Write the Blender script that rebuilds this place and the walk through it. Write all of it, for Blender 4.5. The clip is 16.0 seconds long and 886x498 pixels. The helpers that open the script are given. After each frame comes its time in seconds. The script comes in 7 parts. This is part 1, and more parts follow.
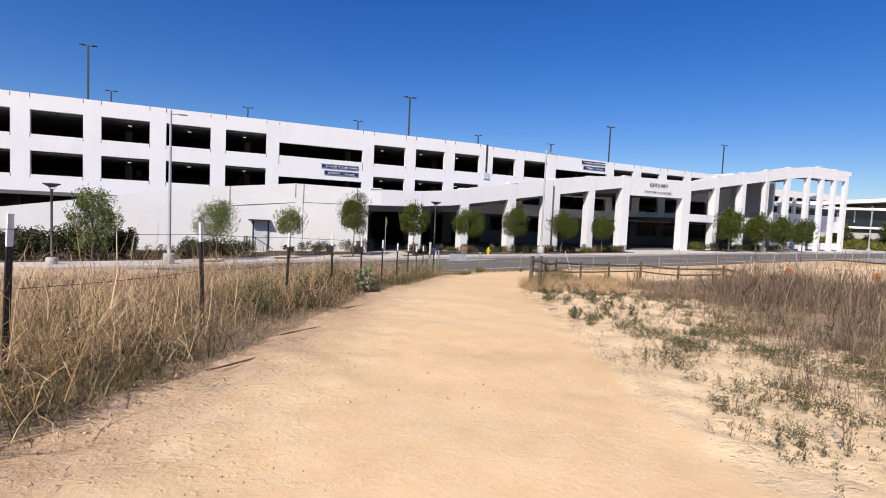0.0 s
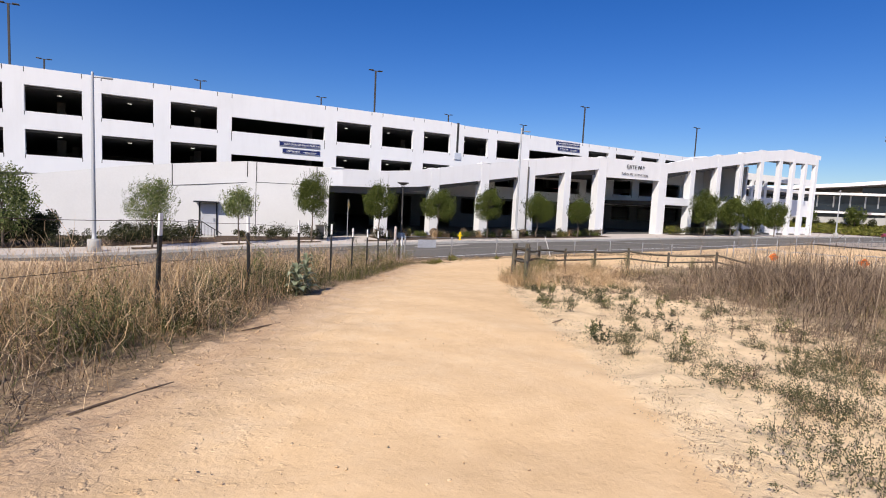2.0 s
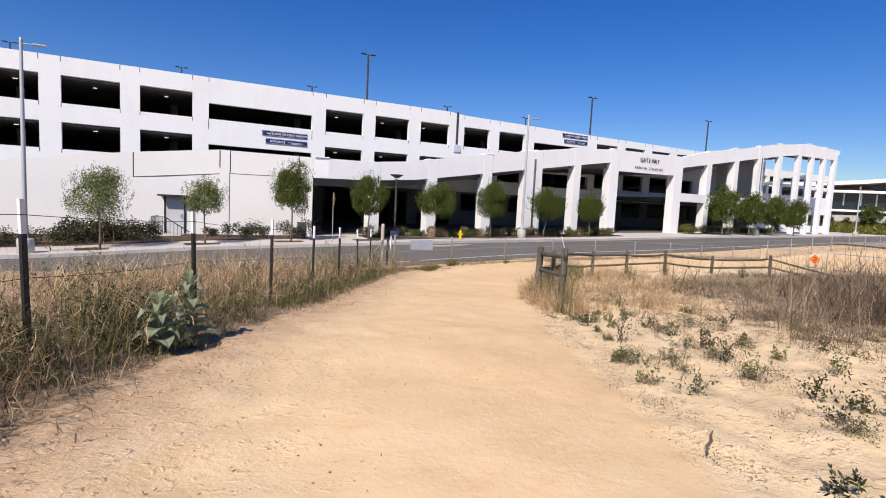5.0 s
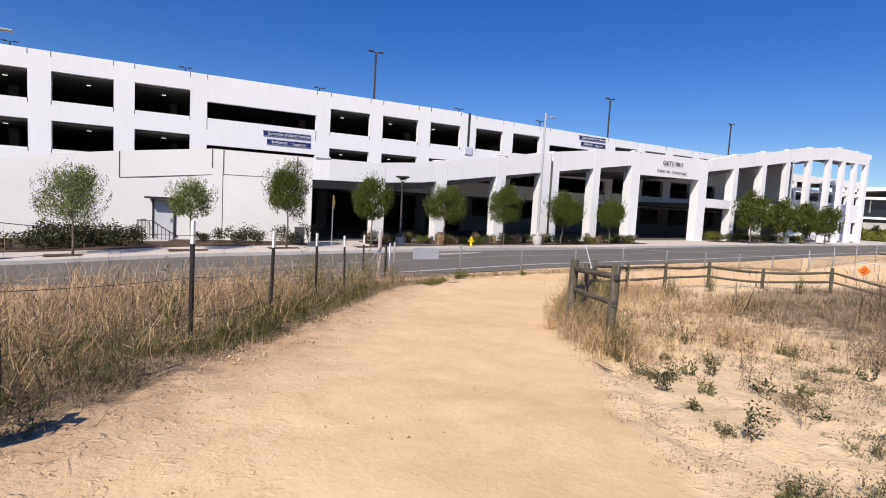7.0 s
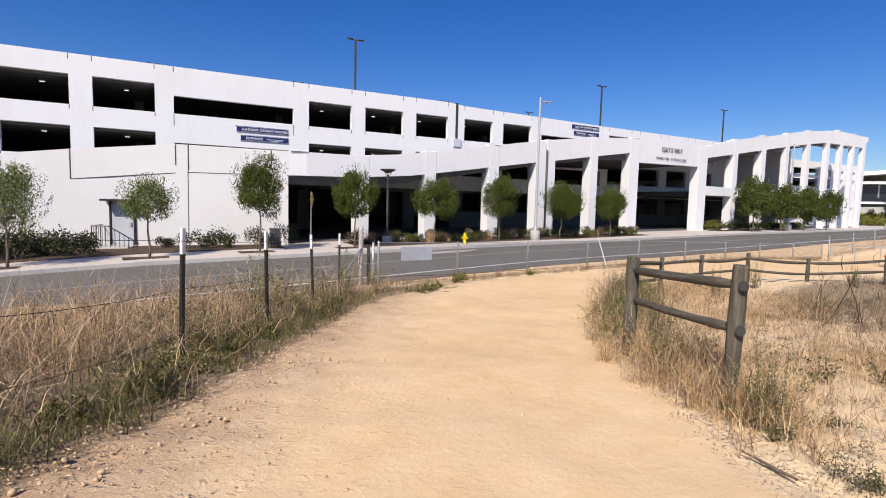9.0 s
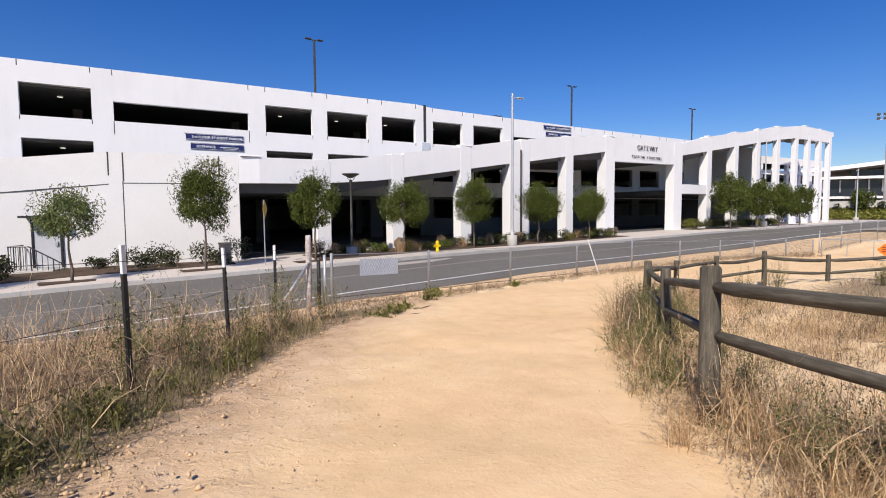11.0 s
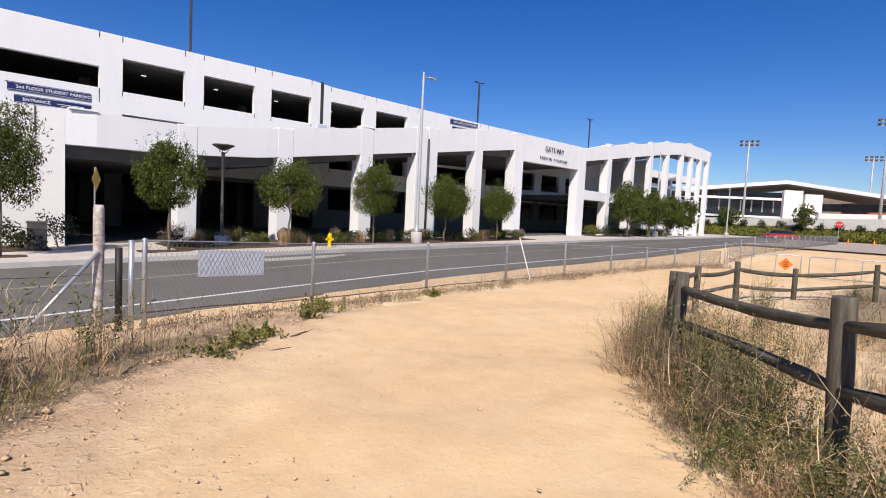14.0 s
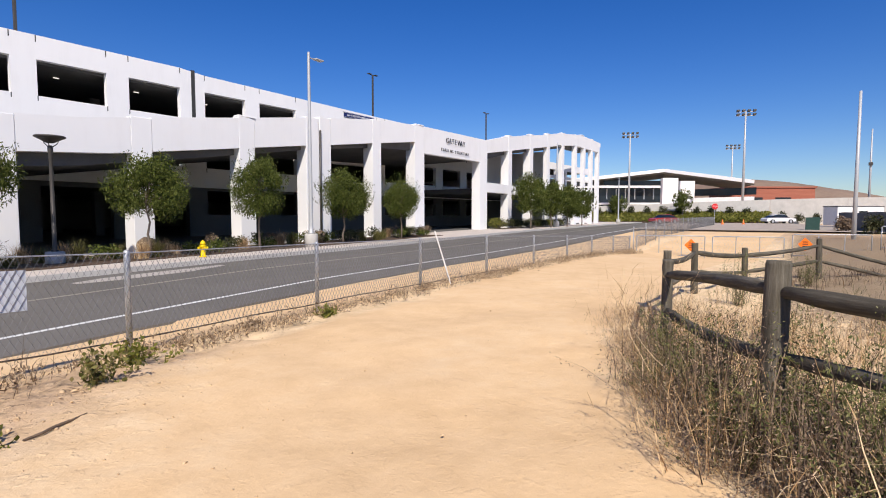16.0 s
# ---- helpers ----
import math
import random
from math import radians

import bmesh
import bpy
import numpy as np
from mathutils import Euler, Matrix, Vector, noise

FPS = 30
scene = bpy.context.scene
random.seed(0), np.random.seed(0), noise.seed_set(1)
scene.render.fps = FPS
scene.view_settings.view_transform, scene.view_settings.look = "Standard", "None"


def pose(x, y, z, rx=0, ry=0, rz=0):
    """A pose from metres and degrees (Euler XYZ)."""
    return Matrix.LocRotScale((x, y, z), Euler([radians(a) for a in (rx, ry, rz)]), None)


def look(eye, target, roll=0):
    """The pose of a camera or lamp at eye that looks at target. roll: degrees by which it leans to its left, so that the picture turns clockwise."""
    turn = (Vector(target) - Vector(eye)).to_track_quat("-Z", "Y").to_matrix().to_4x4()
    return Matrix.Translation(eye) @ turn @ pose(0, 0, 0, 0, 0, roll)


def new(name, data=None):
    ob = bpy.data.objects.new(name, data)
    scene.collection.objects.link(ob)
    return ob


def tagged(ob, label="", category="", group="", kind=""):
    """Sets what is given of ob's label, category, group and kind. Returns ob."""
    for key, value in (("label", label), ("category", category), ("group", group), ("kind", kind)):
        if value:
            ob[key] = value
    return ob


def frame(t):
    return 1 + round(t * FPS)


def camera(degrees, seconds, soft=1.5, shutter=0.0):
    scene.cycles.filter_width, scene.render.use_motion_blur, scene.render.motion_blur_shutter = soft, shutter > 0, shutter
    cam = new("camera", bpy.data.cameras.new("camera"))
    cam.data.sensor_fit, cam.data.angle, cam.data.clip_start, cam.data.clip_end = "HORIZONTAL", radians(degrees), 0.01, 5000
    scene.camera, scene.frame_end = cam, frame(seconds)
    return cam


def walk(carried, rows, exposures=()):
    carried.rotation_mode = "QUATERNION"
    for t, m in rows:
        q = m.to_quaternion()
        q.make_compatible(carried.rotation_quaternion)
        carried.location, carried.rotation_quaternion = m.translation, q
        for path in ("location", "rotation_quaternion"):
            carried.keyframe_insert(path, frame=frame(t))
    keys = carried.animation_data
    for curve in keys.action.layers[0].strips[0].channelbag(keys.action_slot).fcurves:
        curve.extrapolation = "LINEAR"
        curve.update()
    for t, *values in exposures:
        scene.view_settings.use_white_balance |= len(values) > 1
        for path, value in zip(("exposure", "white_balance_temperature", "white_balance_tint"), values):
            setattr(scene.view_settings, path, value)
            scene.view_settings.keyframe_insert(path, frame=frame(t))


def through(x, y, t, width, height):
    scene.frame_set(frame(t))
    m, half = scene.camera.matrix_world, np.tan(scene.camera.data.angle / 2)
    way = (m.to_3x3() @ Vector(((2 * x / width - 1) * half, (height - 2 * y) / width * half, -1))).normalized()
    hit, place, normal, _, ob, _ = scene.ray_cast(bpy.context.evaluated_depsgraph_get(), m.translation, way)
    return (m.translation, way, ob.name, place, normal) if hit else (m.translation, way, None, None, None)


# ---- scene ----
cam = camera(80.5, 16.0, 1.0)
METRES, EYE, TILT, LEAN, TURN = 21.0, 1.6, 0.0, 0.0, -24.8
ROWS = [
    (0.0, 0.0, 0.0, 0.0, 0.16, -3.51, -2.62),
    (0.5, 0.0014, 0.0373, -0.0019, -0.19, -3.87, -2.25),
    (1.0, 0.0039, 0.0732, -0.0027, -1.03, -4.36, -2.05),
    (1.5, 0.0031, 0.1084, -0.004, -2.2, -4.8, -2.31),
    (2.0, 0.0057, 0.1432, -0.0056, -3.14, -5.13, -2.77),
    (2.5, 0.0058, 0.1801, -0.0081, -3.49, -5.58, -3.21),
    (3.0, 0.0087, 0.2157, -0.0097, -3.45, -6.06, -3.3),
    (5.5, 0.0202, 0.3695, -0.0167, -3.17, -4.96, -2.62),
    (6.0, 0.0244, 0.3997, -0.0175, -2.6, -4.56, -2.66),
    (6.5, 0.0267, 0.4313, -0.0189, -2.23, -4.5, -2.86),
    (7.0, 0.0302, 0.4624, -0.0214, -2.05, -4.75, -3.12),
    (7.5, 0.0303, 0.4944, -0.0237, -2.15, -5.06, -3.06),
    (8.0, 0.0304, 0.5251, -0.0264, -2.32, -5.26, -2.61),
    (8.5, 0.0292, 0.5572, -0.0291, -2.8, -5.12, -1.99),
    (11.0, 0.0421, 0.6988, -0.0394, -6.46, -3.95, 0.43),
    (11.5, 0.045, 0.7291, -0.0417, -7.72, -3.5, 0.74),
    (12.0, 0.0459, 0.7577, -0.0449, -9.55, -3.51, 0.42),
    (12.5, 0.0469, 0.787, -0.0463, -11.84, -3.78, -0.58),
    (13.0, 0.0507, 0.8159, -0.049, -14.15, -4.18, -1.74),
    (13.5, 0.0555, 0.8451, -0.0509, -16.28, -3.99, -2.44),
    (14.0, 0.0628, 0.8731, -0.0549, -17.74, -3.87, -2.87),
    (14.5, 0.0719, 0.9024, -0.0561, -19.85, -1.99, -1.51),
    (15.0, 0.0816, 0.9298, -0.0588, -22.81, -2.14, -1.27),
    (15.5, 0.0935, 0.9584, -0.0615, -26.15, -3.73, 0.02),
    (16.0, 0.1053, 0.9858, -0.0646, -28.5, -3.6, -0.03),
]
walk(cam, [(t, pose(0, 0, EYE, TILT, LEAN, TURN) @ pose(METRES * x, METRES * y, METRES * z, 90 + pitch, roll, yaw)) for t, x, y, z, yaw, pitch, roll in ROWS], [(0.0, 0.13, 6900, 12), (16.0, 0.13, 6900, 12)])

# ---- world, sun, exposure ----
SUN = Vector((-0.55, -0.45, 0.70)).normalized()
world = bpy.data.worlds.new("world")
scene.world = world
world.use_nodes = True
wn = world.node_tree.nodes
sky = wn.new("ShaderNodeTexSky")
sky.sky_type, sky.sun_disc = "NISHITA", False
sky.sun_elevation, sky.sun_rotation = math.asin(SUN.z), math.atan2(SUN.x, SUN.y)
sky.air_density, sky.dust_density, sky.ozone_density = 1.0, 0.4, 7.0
tone = wn.new("ShaderNodeHueSaturation")
tone.inputs["Saturation"].default_value = 1.28
tone.inputs["Hue"].default_value = 0.516
world.node_tree.links.new(sky.outputs[0], tone.inputs["Color"])
world.node_tree.links.new(tone.outputs[0], wn["Background"].inputs[0])
wn["Background"].inputs[1].default_value = 0.109
sun_data = bpy.data.lights.new("sun", "SUN")
sun_data.energy, sun_data.angle, sun_data.color = 5.0, radians(0.53), (1.0, 0.955, 0.89)
sun_ob = new("sun", sun_data)
sun_ob.matrix_world = look(SUN * 60, (0, 0, 0))


# ---- materials ----
def material(name, rough=0.8, metal=0.0, spec=0.3):
    m = bpy.data.materials.new(name)
    m.use_nodes = True
    b = m.node_tree.nodes["Principled BSDF"]
    b.inputs["Roughness"].default_value = rough
    b.inputs["Metallic"].default_value = metal
    b.inputs["Specular IOR Level"].default_value = spec
    return m, m.node_tree.nodes, m.node_tree.links, b


def ramp_node(n, stops):
    r = n.new("ShaderNodeValToRGB")
    e = r.color_ramp.elements
    while len(e) < len(stops):
        e.new(0.5)
    for el, (p, c) in zip(e, stops):
        el.position, el.color = p, (*c, 1)
    return r


def noise_node(n, l, co, scale, detail=6.0, rough=0.6):
    t = n.new("ShaderNodeTexNoise")
    t.inputs["Scale"].default_value, t.inputs["Detail"].default_value, t.inputs["Roughness"].default_value = scale, detail, rough
    if co is not None:
        l.new(co, t.inputs["Vector"])
    return t


def mixed(n, l, fac, a, b, mode="MIX"):
    x = n.new("ShaderNodeMix")
    x.data_type, x.blend_type = "RGBA", mode
    for s, v in ((x.inputs[0], fac), (x.inputs[6], a), (x.inputs[7], b)):
        if isinstance(v, (int, float)):
            s.default_value = v
        elif isinstance(v, tuple):
            s.default_value = (*v, 1)
        else:
            l.new(v, s)
    return x.outputs[2]


def bumped(n, l, b, height, strength, distance=0.02, prior=None):
    u = n.new("ShaderNodeBump")
    u.inputs["Strength"].default_value, u.inputs["Distance"].default_value = strength, distance
    l.new(height, u.inputs["Height"])
    if prior is not None:
        l.new(prior, u.inputs["Normal"])
    l.new(u.outputs[0], b.inputs["Normal"])
    return u.outputs[0]


def grainy(name, dark, light, scale=3.0, fine=40.0, rough=0.8, bump=0.2, metal=0.0, spec=0.3, stretch=(1, 1, 1), dist=0.01):
    """Two scales of mottling between two tones, with a fine relief."""
    m, n, l, b = material(name, rough, metal, spec)
    tc = n.new("ShaderNodeTexCoord")
    mp = n.new("ShaderNodeMapping")
    mp.inputs["Scale"].default_value = stretch
    l.new(tc.outputs["Object"], mp.inputs["Vector"])
    a, f = noise_node(n, l, mp.outputs[0], scale), noise_node(n, l, mp.outputs[0], fine, 4.0)
    r = ramp_node(n, [(0.3, dark), (0.7, light)])
    l.new(mixed(n, l, 0.4, a.outputs[0], f.outputs[0]), r.inputs[0])
    l.new(r.outputs[0], b.inputs["Base Color"])
    bumped(n, l, b, f.outputs[0], bump, dist)
    return m


def leafy(name, tones, rough=0.55, through=0.3):
    """Leaf or blade: tone by island, some light let through."""
    m, n, l, b = material(name, rough, 0.0, 0.12)
    g = n.new("ShaderNodeNewGeometry")
    r = ramp_node(n, [(i / max(1, len(tones) - 1), c) for i, c in enumerate(tones)])
    l.new(g.outputs["Random Per Island"], r.inputs[0])
    l.new(r.outputs[0], b.inputs["Base Color"])
    tr = n.new("ShaderNodeBsdfTranslucent")
    l.new(r.outputs[0], tr.inputs[0])
    mx = n.new("ShaderNodeMixShader")
    mx.inputs[0].default_value = through
    l.new(b.outputs[0], mx.inputs[1])
    l.new(tr.outputs[0], mx.inputs[2])
    l.new(mx.outputs[0], n["Material Output"].inputs[0])
    return m


def white_concrete():
    m, n, l, b = material("painted_concrete", 0.75, 0.0, 0.25)
    tc = n.new("ShaderNodeTexCoord")
    mp = n.new("ShaderNodeMapping")
    mp.inputs["Scale"].default_value = (1.0, 1.0, 0.18)
    l.new(tc.outputs["Object"], mp.inputs["Vector"])
    streak = noise_node(n, l, mp.outputs[0], 1.3, 8.0, 0.7)
    fine = noise_node(n, l, tc.outputs["Object"], 22.0, 5.0)
    broad = noise_node(n, l, tc.outputs["Object"], 0.25, 3.0)
    r = ramp_node(n, [(0.28, (0.755, 0.75, 0.745)), (0.5, (0.815, 0.815, 0.815)), (0.8, (0.835, 0.835, 0.835))])
    l.new(mixed(n, l, 0.45, streak.outputs[0], broad.outputs[0]), r.inputs[0])
    l.new(r.outputs[0], b.inputs["Base Color"])
    bumped(n, l, b, fine.outputs[0], 0.12, 0.01)
    return m


def ground_material():
    m, n, l, b = material("sandy_ground", 0.95, 0.0, 0.12)
    tc = n.new("ShaderNodeTexCoord")
    co = tc.outputs["Object"]
    big, mid, fine = noise_node(n, l, co, 0.35, 5.0), noise_node(n, l, co, 3.2, 8.0, 0.65), noise_node(n, l, co, 60.0, 5.0, 0.7)
    at, gv, lt = n.new("ShaderNodeAttribute"), n.new("ShaderNodeAttribute"), n.new("ShaderNodeAttribute")
    at.attribute_name, gv.attribute_name, lt.attribute_name = "path", "gravel", "litter"
    sand = ramp_node(n, [(0.28, (0.60, 0.40, 0.212)), (0.5, (0.72, 0.50, 0.28)), (0.72, (0.78, 0.58, 0.355))])
    l.new(mixed(n, l, 0.5, big.outputs[0], mid.outputs[0]), sand.inputs[0])
    dirt = ramp_node(n, [(0.25, (0.36, 0.23, 0.135)), (0.5, (0.54, 0.37, 0.225)), (0.75, (0.68, 0.50, 0.34))])
    l.new(mixed(n, l, 0.65, big.outputs[0], mid.outputs[0]), dirt.inputs[0])
    pale = ramp_node(n, [(0.3, (0.60, 0.43, 0.25)), (0.55, (0.80, 0.60, 0.365)), (0.8, (0.86, 0.68, 0.45))])
    l.new(mixed(n, l, 0.7, big.outputs[0], mid.outputs[0]), pale.inputs[0])
    base = mixed(n, l, gv.outputs["Fac"], pale.outputs[0], dirt.outputs[0])
    # brown plant litter in broken patches
    crumbs = noise_node(n, l, co, 9.0, 6.0, 0.75)
    cut = n.new("ShaderNodeMath")
    cut.operation = "MULTIPLY_ADD"
    cut.inputs[1].default_value, cut.inputs[2].default_value = 5.0, -2.9
    cut.use_clamp = False
    l.new(crumbs.outputs[0], cut.inputs[0])
    grown = n.new("ShaderNodeMath")
    grown.operation = "MULTIPLY_ADD"
    grown.inputs[1].default_value = 1.9
    grown.use_clamp = True
    l.new(lt.outputs["Fac"], grown.inputs[0])
    l.new(cut.outputs[0], grown.inputs[2])
    there = n.new("ShaderNodeMath")
    there.operation = "MULTIPLY"
    l.new(grown.outputs[0], there.inputs[0])
    there.inputs[1].default_value = 0.85
    husk = ramp_node(n, [(0.3, (0.13, 0.09, 0.055)), (0.7, (0.34, 0.25, 0.16))])
    l.new(fine.outputs[0], husk.inputs[0])
    base = mixed(n, l, there.outputs[0], base, husk.outputs[0])
    edge = n.new("ShaderNodeMath")
    edge.operation = "MULTIPLY_ADD"
    edge.inputs[1].default_value = 1.6
    l.new(at.outputs["Fac"], edge.inputs[0])
    sub = n.new("ShaderNodeMath")
    sub.operation = "SUBTRACT"
    sub.inputs[0].default_value = 0.2
    l.new(mid.outputs[0], sub.inputs[1])
    l.new(sub.outputs[0], edge.inputs[2])
    edge.use_clamp = True
    col = mixed(n, l, edge.outputs[0], base, sand.outputs[0])
    # grit
    vor = n.new("ShaderNodeTexVoronoi")
    vor.inputs["Scale"].default_value = 26.0
    l.new(co, vor.inputs["Vector"])
    gr = ramp_node(n, [(0.0, (0.62, 0.6, 0.58)), (0.10, (0.9, 0.9, 0.9)), (0.2, (1, 1, 1))])
    l.new(vor.outputs["Distance"], gr.inputs[0])
    l.new(mixed(n, l, 0.35, col, gr.outputs[0], "MULTIPLY"), b.inputs["Base Color"])
    # the trodden sand is smooth, the rest crumbly
    how = n.new("ShaderNodeMapRange")
    how.inputs["From Min"].default_value, how.inputs["From Max"].default_value = 0.0, 1.0
    how.inputs["To Min"].default_value, how.inputs["To Max"].default_value = 0.6, 0.13
    l.new(at.outputs["Fac"], how.inputs["Value"])
    tread = noise_node(n, l, co, 7.0, 3.0, 0.55)
    first = bumped(n, l, b, tread.outputs[0], 0.12, 0.05)
    mark = noise_node(n, l, co, 13.0, 3.0, 0.5)
    crisp = ramp_node(n, [(0.58, (0, 0, 0)), (0.66, (1, 1, 1))])
    l.new(mark.outputs[0], crisp.inputs[0])
    first = bumped(n, l, b, crisp.outputs[0], 0.3, 0.02, first)
    l.new(how.outputs[0], first.node.inputs["Strength"])
    clod = noise_node(n, l, co, 24.0, 5.0, 0.65)
    second = bumped(n, l, b, clod.outputs[0], 0.32, 0.035, first)
    l.new(how.outputs[0], second.node.inputs["Strength"])
    bumped(n, l, b, fine.outputs[0], 0.2, 0.012, second)
    return m


def wood_material():
    m, n, l, b = material("weathered_wood", 0.85, 0.0, 0.2)
    tc = n.new("ShaderNodeTexCoord")
    mp = n.new("ShaderNodeMapping")
    mp.inputs["Scale"].default_value = (14.0, 14.0, 1.3)
    l.new(tc.outputs["Object"], mp.inputs["Vector"])
    a = noise_node(n, l, mp.outputs[0], 2.2, 8.0, 0.7)
    c = noise_node(n, l, tc.outputs["Object"], 1.7, 3.0)
    r = ramp_node(n, [(0.3, (0.03, 0.027, 0.02)), (0.5, (0.095, 0.083, 0.062)), (0.72, (0.215, 0.19, 0.15))])
    l.new(mixed(n, l, 0.3, a.outputs[0], c.outputs[0]), r.inputs[0])
    l.new(r.outputs[0], b.inputs["Base Color"])
    bumped(n, l, b, a.outputs[0], 0.7, 0.012)
    return m


def asphalt_material():
    m, n, l, b = material("asphalt", 0.95, 0.0, 0.08)
    tc = n.new("ShaderNodeTexCoord")
    big, fine = noise_node(n, l, tc.outputs["Object"], 0.3, 5.0), noise_node(n, l, tc.outputs["Object"], 90.0, 3.0)
    r = ramp_node(n, [(0.3, (0.118, 0.110, 0.098)), (0.7, (0.175, 0.164, 0.147))])
    l.new(mixed(n, l, 0.35, big.outputs[0], fine.outputs[0]), r.inputs[0])
    l.new(r.outputs[0], b.inputs["Base Color"])
    bumped(n, l, b, fine.outputs[0], 0.3, 0.006)
    return m


WHITE = white_concrete()
GROUND = ground_material()
WOOD = wood_material()
ASPHALT = asphalt_material()
CONCRETE = grainy("concrete", (0.40, 0.385, 0.36), (0.56, 0.54, 0.50), 1.2, 30.0, 0.85, 0.2)
PALE_CONCRETE = grainy("pale_concrete", (0.47, 0.41, 0.36), (0.60, 0.54, 0.48), 0.8, 25.0, 0.85, 0.15)
# precast grey set darker than bare concrete, to hold the garage's interior shade
SHADED_GREY = grainy("shade_darkened_precast", (0.105, 0.104, 0.102), (0.15, 0.148, 0.145), 0.4, 12.0, 0.85, 0.1)
# slab concrete, its tone lowered so floors and ceilings look deeply shaded
SHADED_DECK = grainy("shade_darkened_deck", (0.085, 0.083, 0.08), (0.14, 0.137, 0.133), 0.6, 20.0, 0.85, 0.1)
CLOD = grainy("dry_clods", (0.48, 0.335, 0.19), (0.68, 0.49, 0.30), 4.0, 60.0, 0.95, 0.3)
RAMP_PAINT = grainy("pale_grey_wall_paint", (0.61, 0.605, 0.595), (0.69, 0.682, 0.67), 0.35, 9.0, 0.8, 0.05)
TAN_PAINT = grainy("tan_paint", (0.26, 0.22, 0.16), (0.33, 0.285, 0.21), 3.0, 30.0, 0.6, 0.05)
JOINT = grainy("joint_sealant", (0.03, 0.03, 0.03), (0.06, 0.06, 0.06), 4.0, 30.0, 0.7)
MULCH = grainy("bark_mulch", (0.05, 0.032, 0.02), (0.13, 0.085, 0.055), 4.0, 30.0, 0.95, 0.9, dist=0.05)
LINE_PAINT = grainy("road_paint", (0.55, 0.55, 0.53), (0.80, 0.80, 0.77), 3.0, 40.0, 0.7)
WORN_PAINT = grainy("worn_white_paint", (0.33, 0.30, 0.265), (0.47, 0.435, 0.39), 3.0, 40.0, 0.8)
YELLOW_LINE = grainy("worn_road_paint", (0.24, 0.225, 0.19), (0.36, 0.32, 0.24), 3.0, 40.0, 0.8)
GALV = grainy("galvanised_steel", (0.36, 0.37, 0.38), (0.55, 0.56, 0.57), 6.0, 60.0, 0.45, 0.05, 0.6, 0.5)
WIRE = grainy("weathered_wire", (0.13, 0.13, 0.135), (0.24, 0.24, 0.245), 9.0, 60.0, 0.6, 0.05, 0.2, 0.3)
POLE_GREY = grainy("grey_pole_paint", (0.40, 0.41, 0.42), (0.48, 0.49, 0.50), 2.0, 30.0, 0.5, 0.03, 0.2, 0.4)
POLE_DARK = grainy("dark_pole_paint", (0.055, 0.05, 0.045), (0.085, 0.078, 0.07), 2.0, 30.0, 0.5, 0.03, 0.2, 0.4)
BLACK_PAINT = grainy("black_paint", (0.012, 0.012, 0.012), (0.03, 0.028, 0.026), 6.0, 40.0, 0.55, 0.1)
WHITE_PAINT = grainy("white_paint", (0.66, 0.66, 0.64), (0.8, 0.8, 0.78), 6.0, 40.0, 0.5, 0.05)
RUSTY_WHITE = grainy("flaking_white_paint", (0.16, 0.075, 0.04), (0.72, 0.70, 0.66), 9.0, 25.0, 0.8, 0.4)
RUST_WIRE = grainy("rusty_wire", (0.05, 0.035, 0.028), (0.12, 0.085, 0.07), 8.0, 60.0, 0.7, 0.1, 0.3)
BARK = grainy("bark", (0.10, 0.075, 0.055), (0.24, 0.19, 0.15), 8.0, 50.0, 0.9, 0.6, stretch=(1, 1, 0.25))
NAVY = grainy("navy_banner", (0.012, 0.022, 0.10), (0.018, 0.030, 0.13), 2.0, 30.0, 0.5)
DARK_METAL = grainy("dark_bronze_metal", (0.035, 0.035, 0.038), (0.06, 0.06, 0.065), 5.0, 40.0, 0.4, 0.03, 0.6)
DOOR_PAINT = grainy("grey_door_paint", (0.42, 0.43, 0.46), (0.50, 0.51, 0.54), 2.0, 30.0, 0.5, 0.03)
HYDRANT_YELLOW = grainy("hydrant_yellow", (0.74, 0.50, 0.0), (0.85, 0.62, 0.015), 5.0, 40.0, 0.4, 0.05)
ORANGE = grainy("orange_sign_sheeting", (0.80, 0.15, 0.015), (0.90, 0.20, 0.02), 5.0, 40.0, 0.4, 0.02)
SIGN_YELLOW = grainy("yellow_sign_sheeting", (0.62, 0.36, 0.04), (0.75, 0.46, 0.05), 5.0, 40.0, 0.4, 0.02)
STOP_RED = grainy("red_sign_sheeting", (0.55, 0.02, 0.02), (0.65, 0.03, 0.03), 5.0, 40.0, 0.4, 0.02)
PANEL_BLUE = grainy("faded_sign_panel", (0.42, 0.46, 0.53), (0.62, 0.66, 0.72), 2.5, 12.0, 0.6, 0.05)
BRICK_RED = grainy("red_brick_mass", (0.26, 0.085, 0.055), (0.36, 0.135, 0.09), 0.6, 8.0, 0.9, 0.1, stretch=(0.3, 0.3, 3.0))
HILL = grainy("dry_hillside", (0.16, 0.105, 0.075), (0.30, 0.215, 0.15), 0.025, 0.3, 0.95, 0.3)
TANK_GREEN = grainy("dark_green_paint", (0.02, 0.055, 0.045), (0.035, 0.08, 0.065), 3.0, 30.0, 0.6, 0.05)
TARP = grainy("grey_screen_cloth", (0.10, 0.105, 0.11), (0.17, 0.175, 0.18), 1.5, 30.0, 0.85, 0.2)
RUBBER = grainy("tyre_rubber", (0.012, 0.012, 0.012), (0.025, 0.025, 0.025), 6.0, 40.0, 0.8)
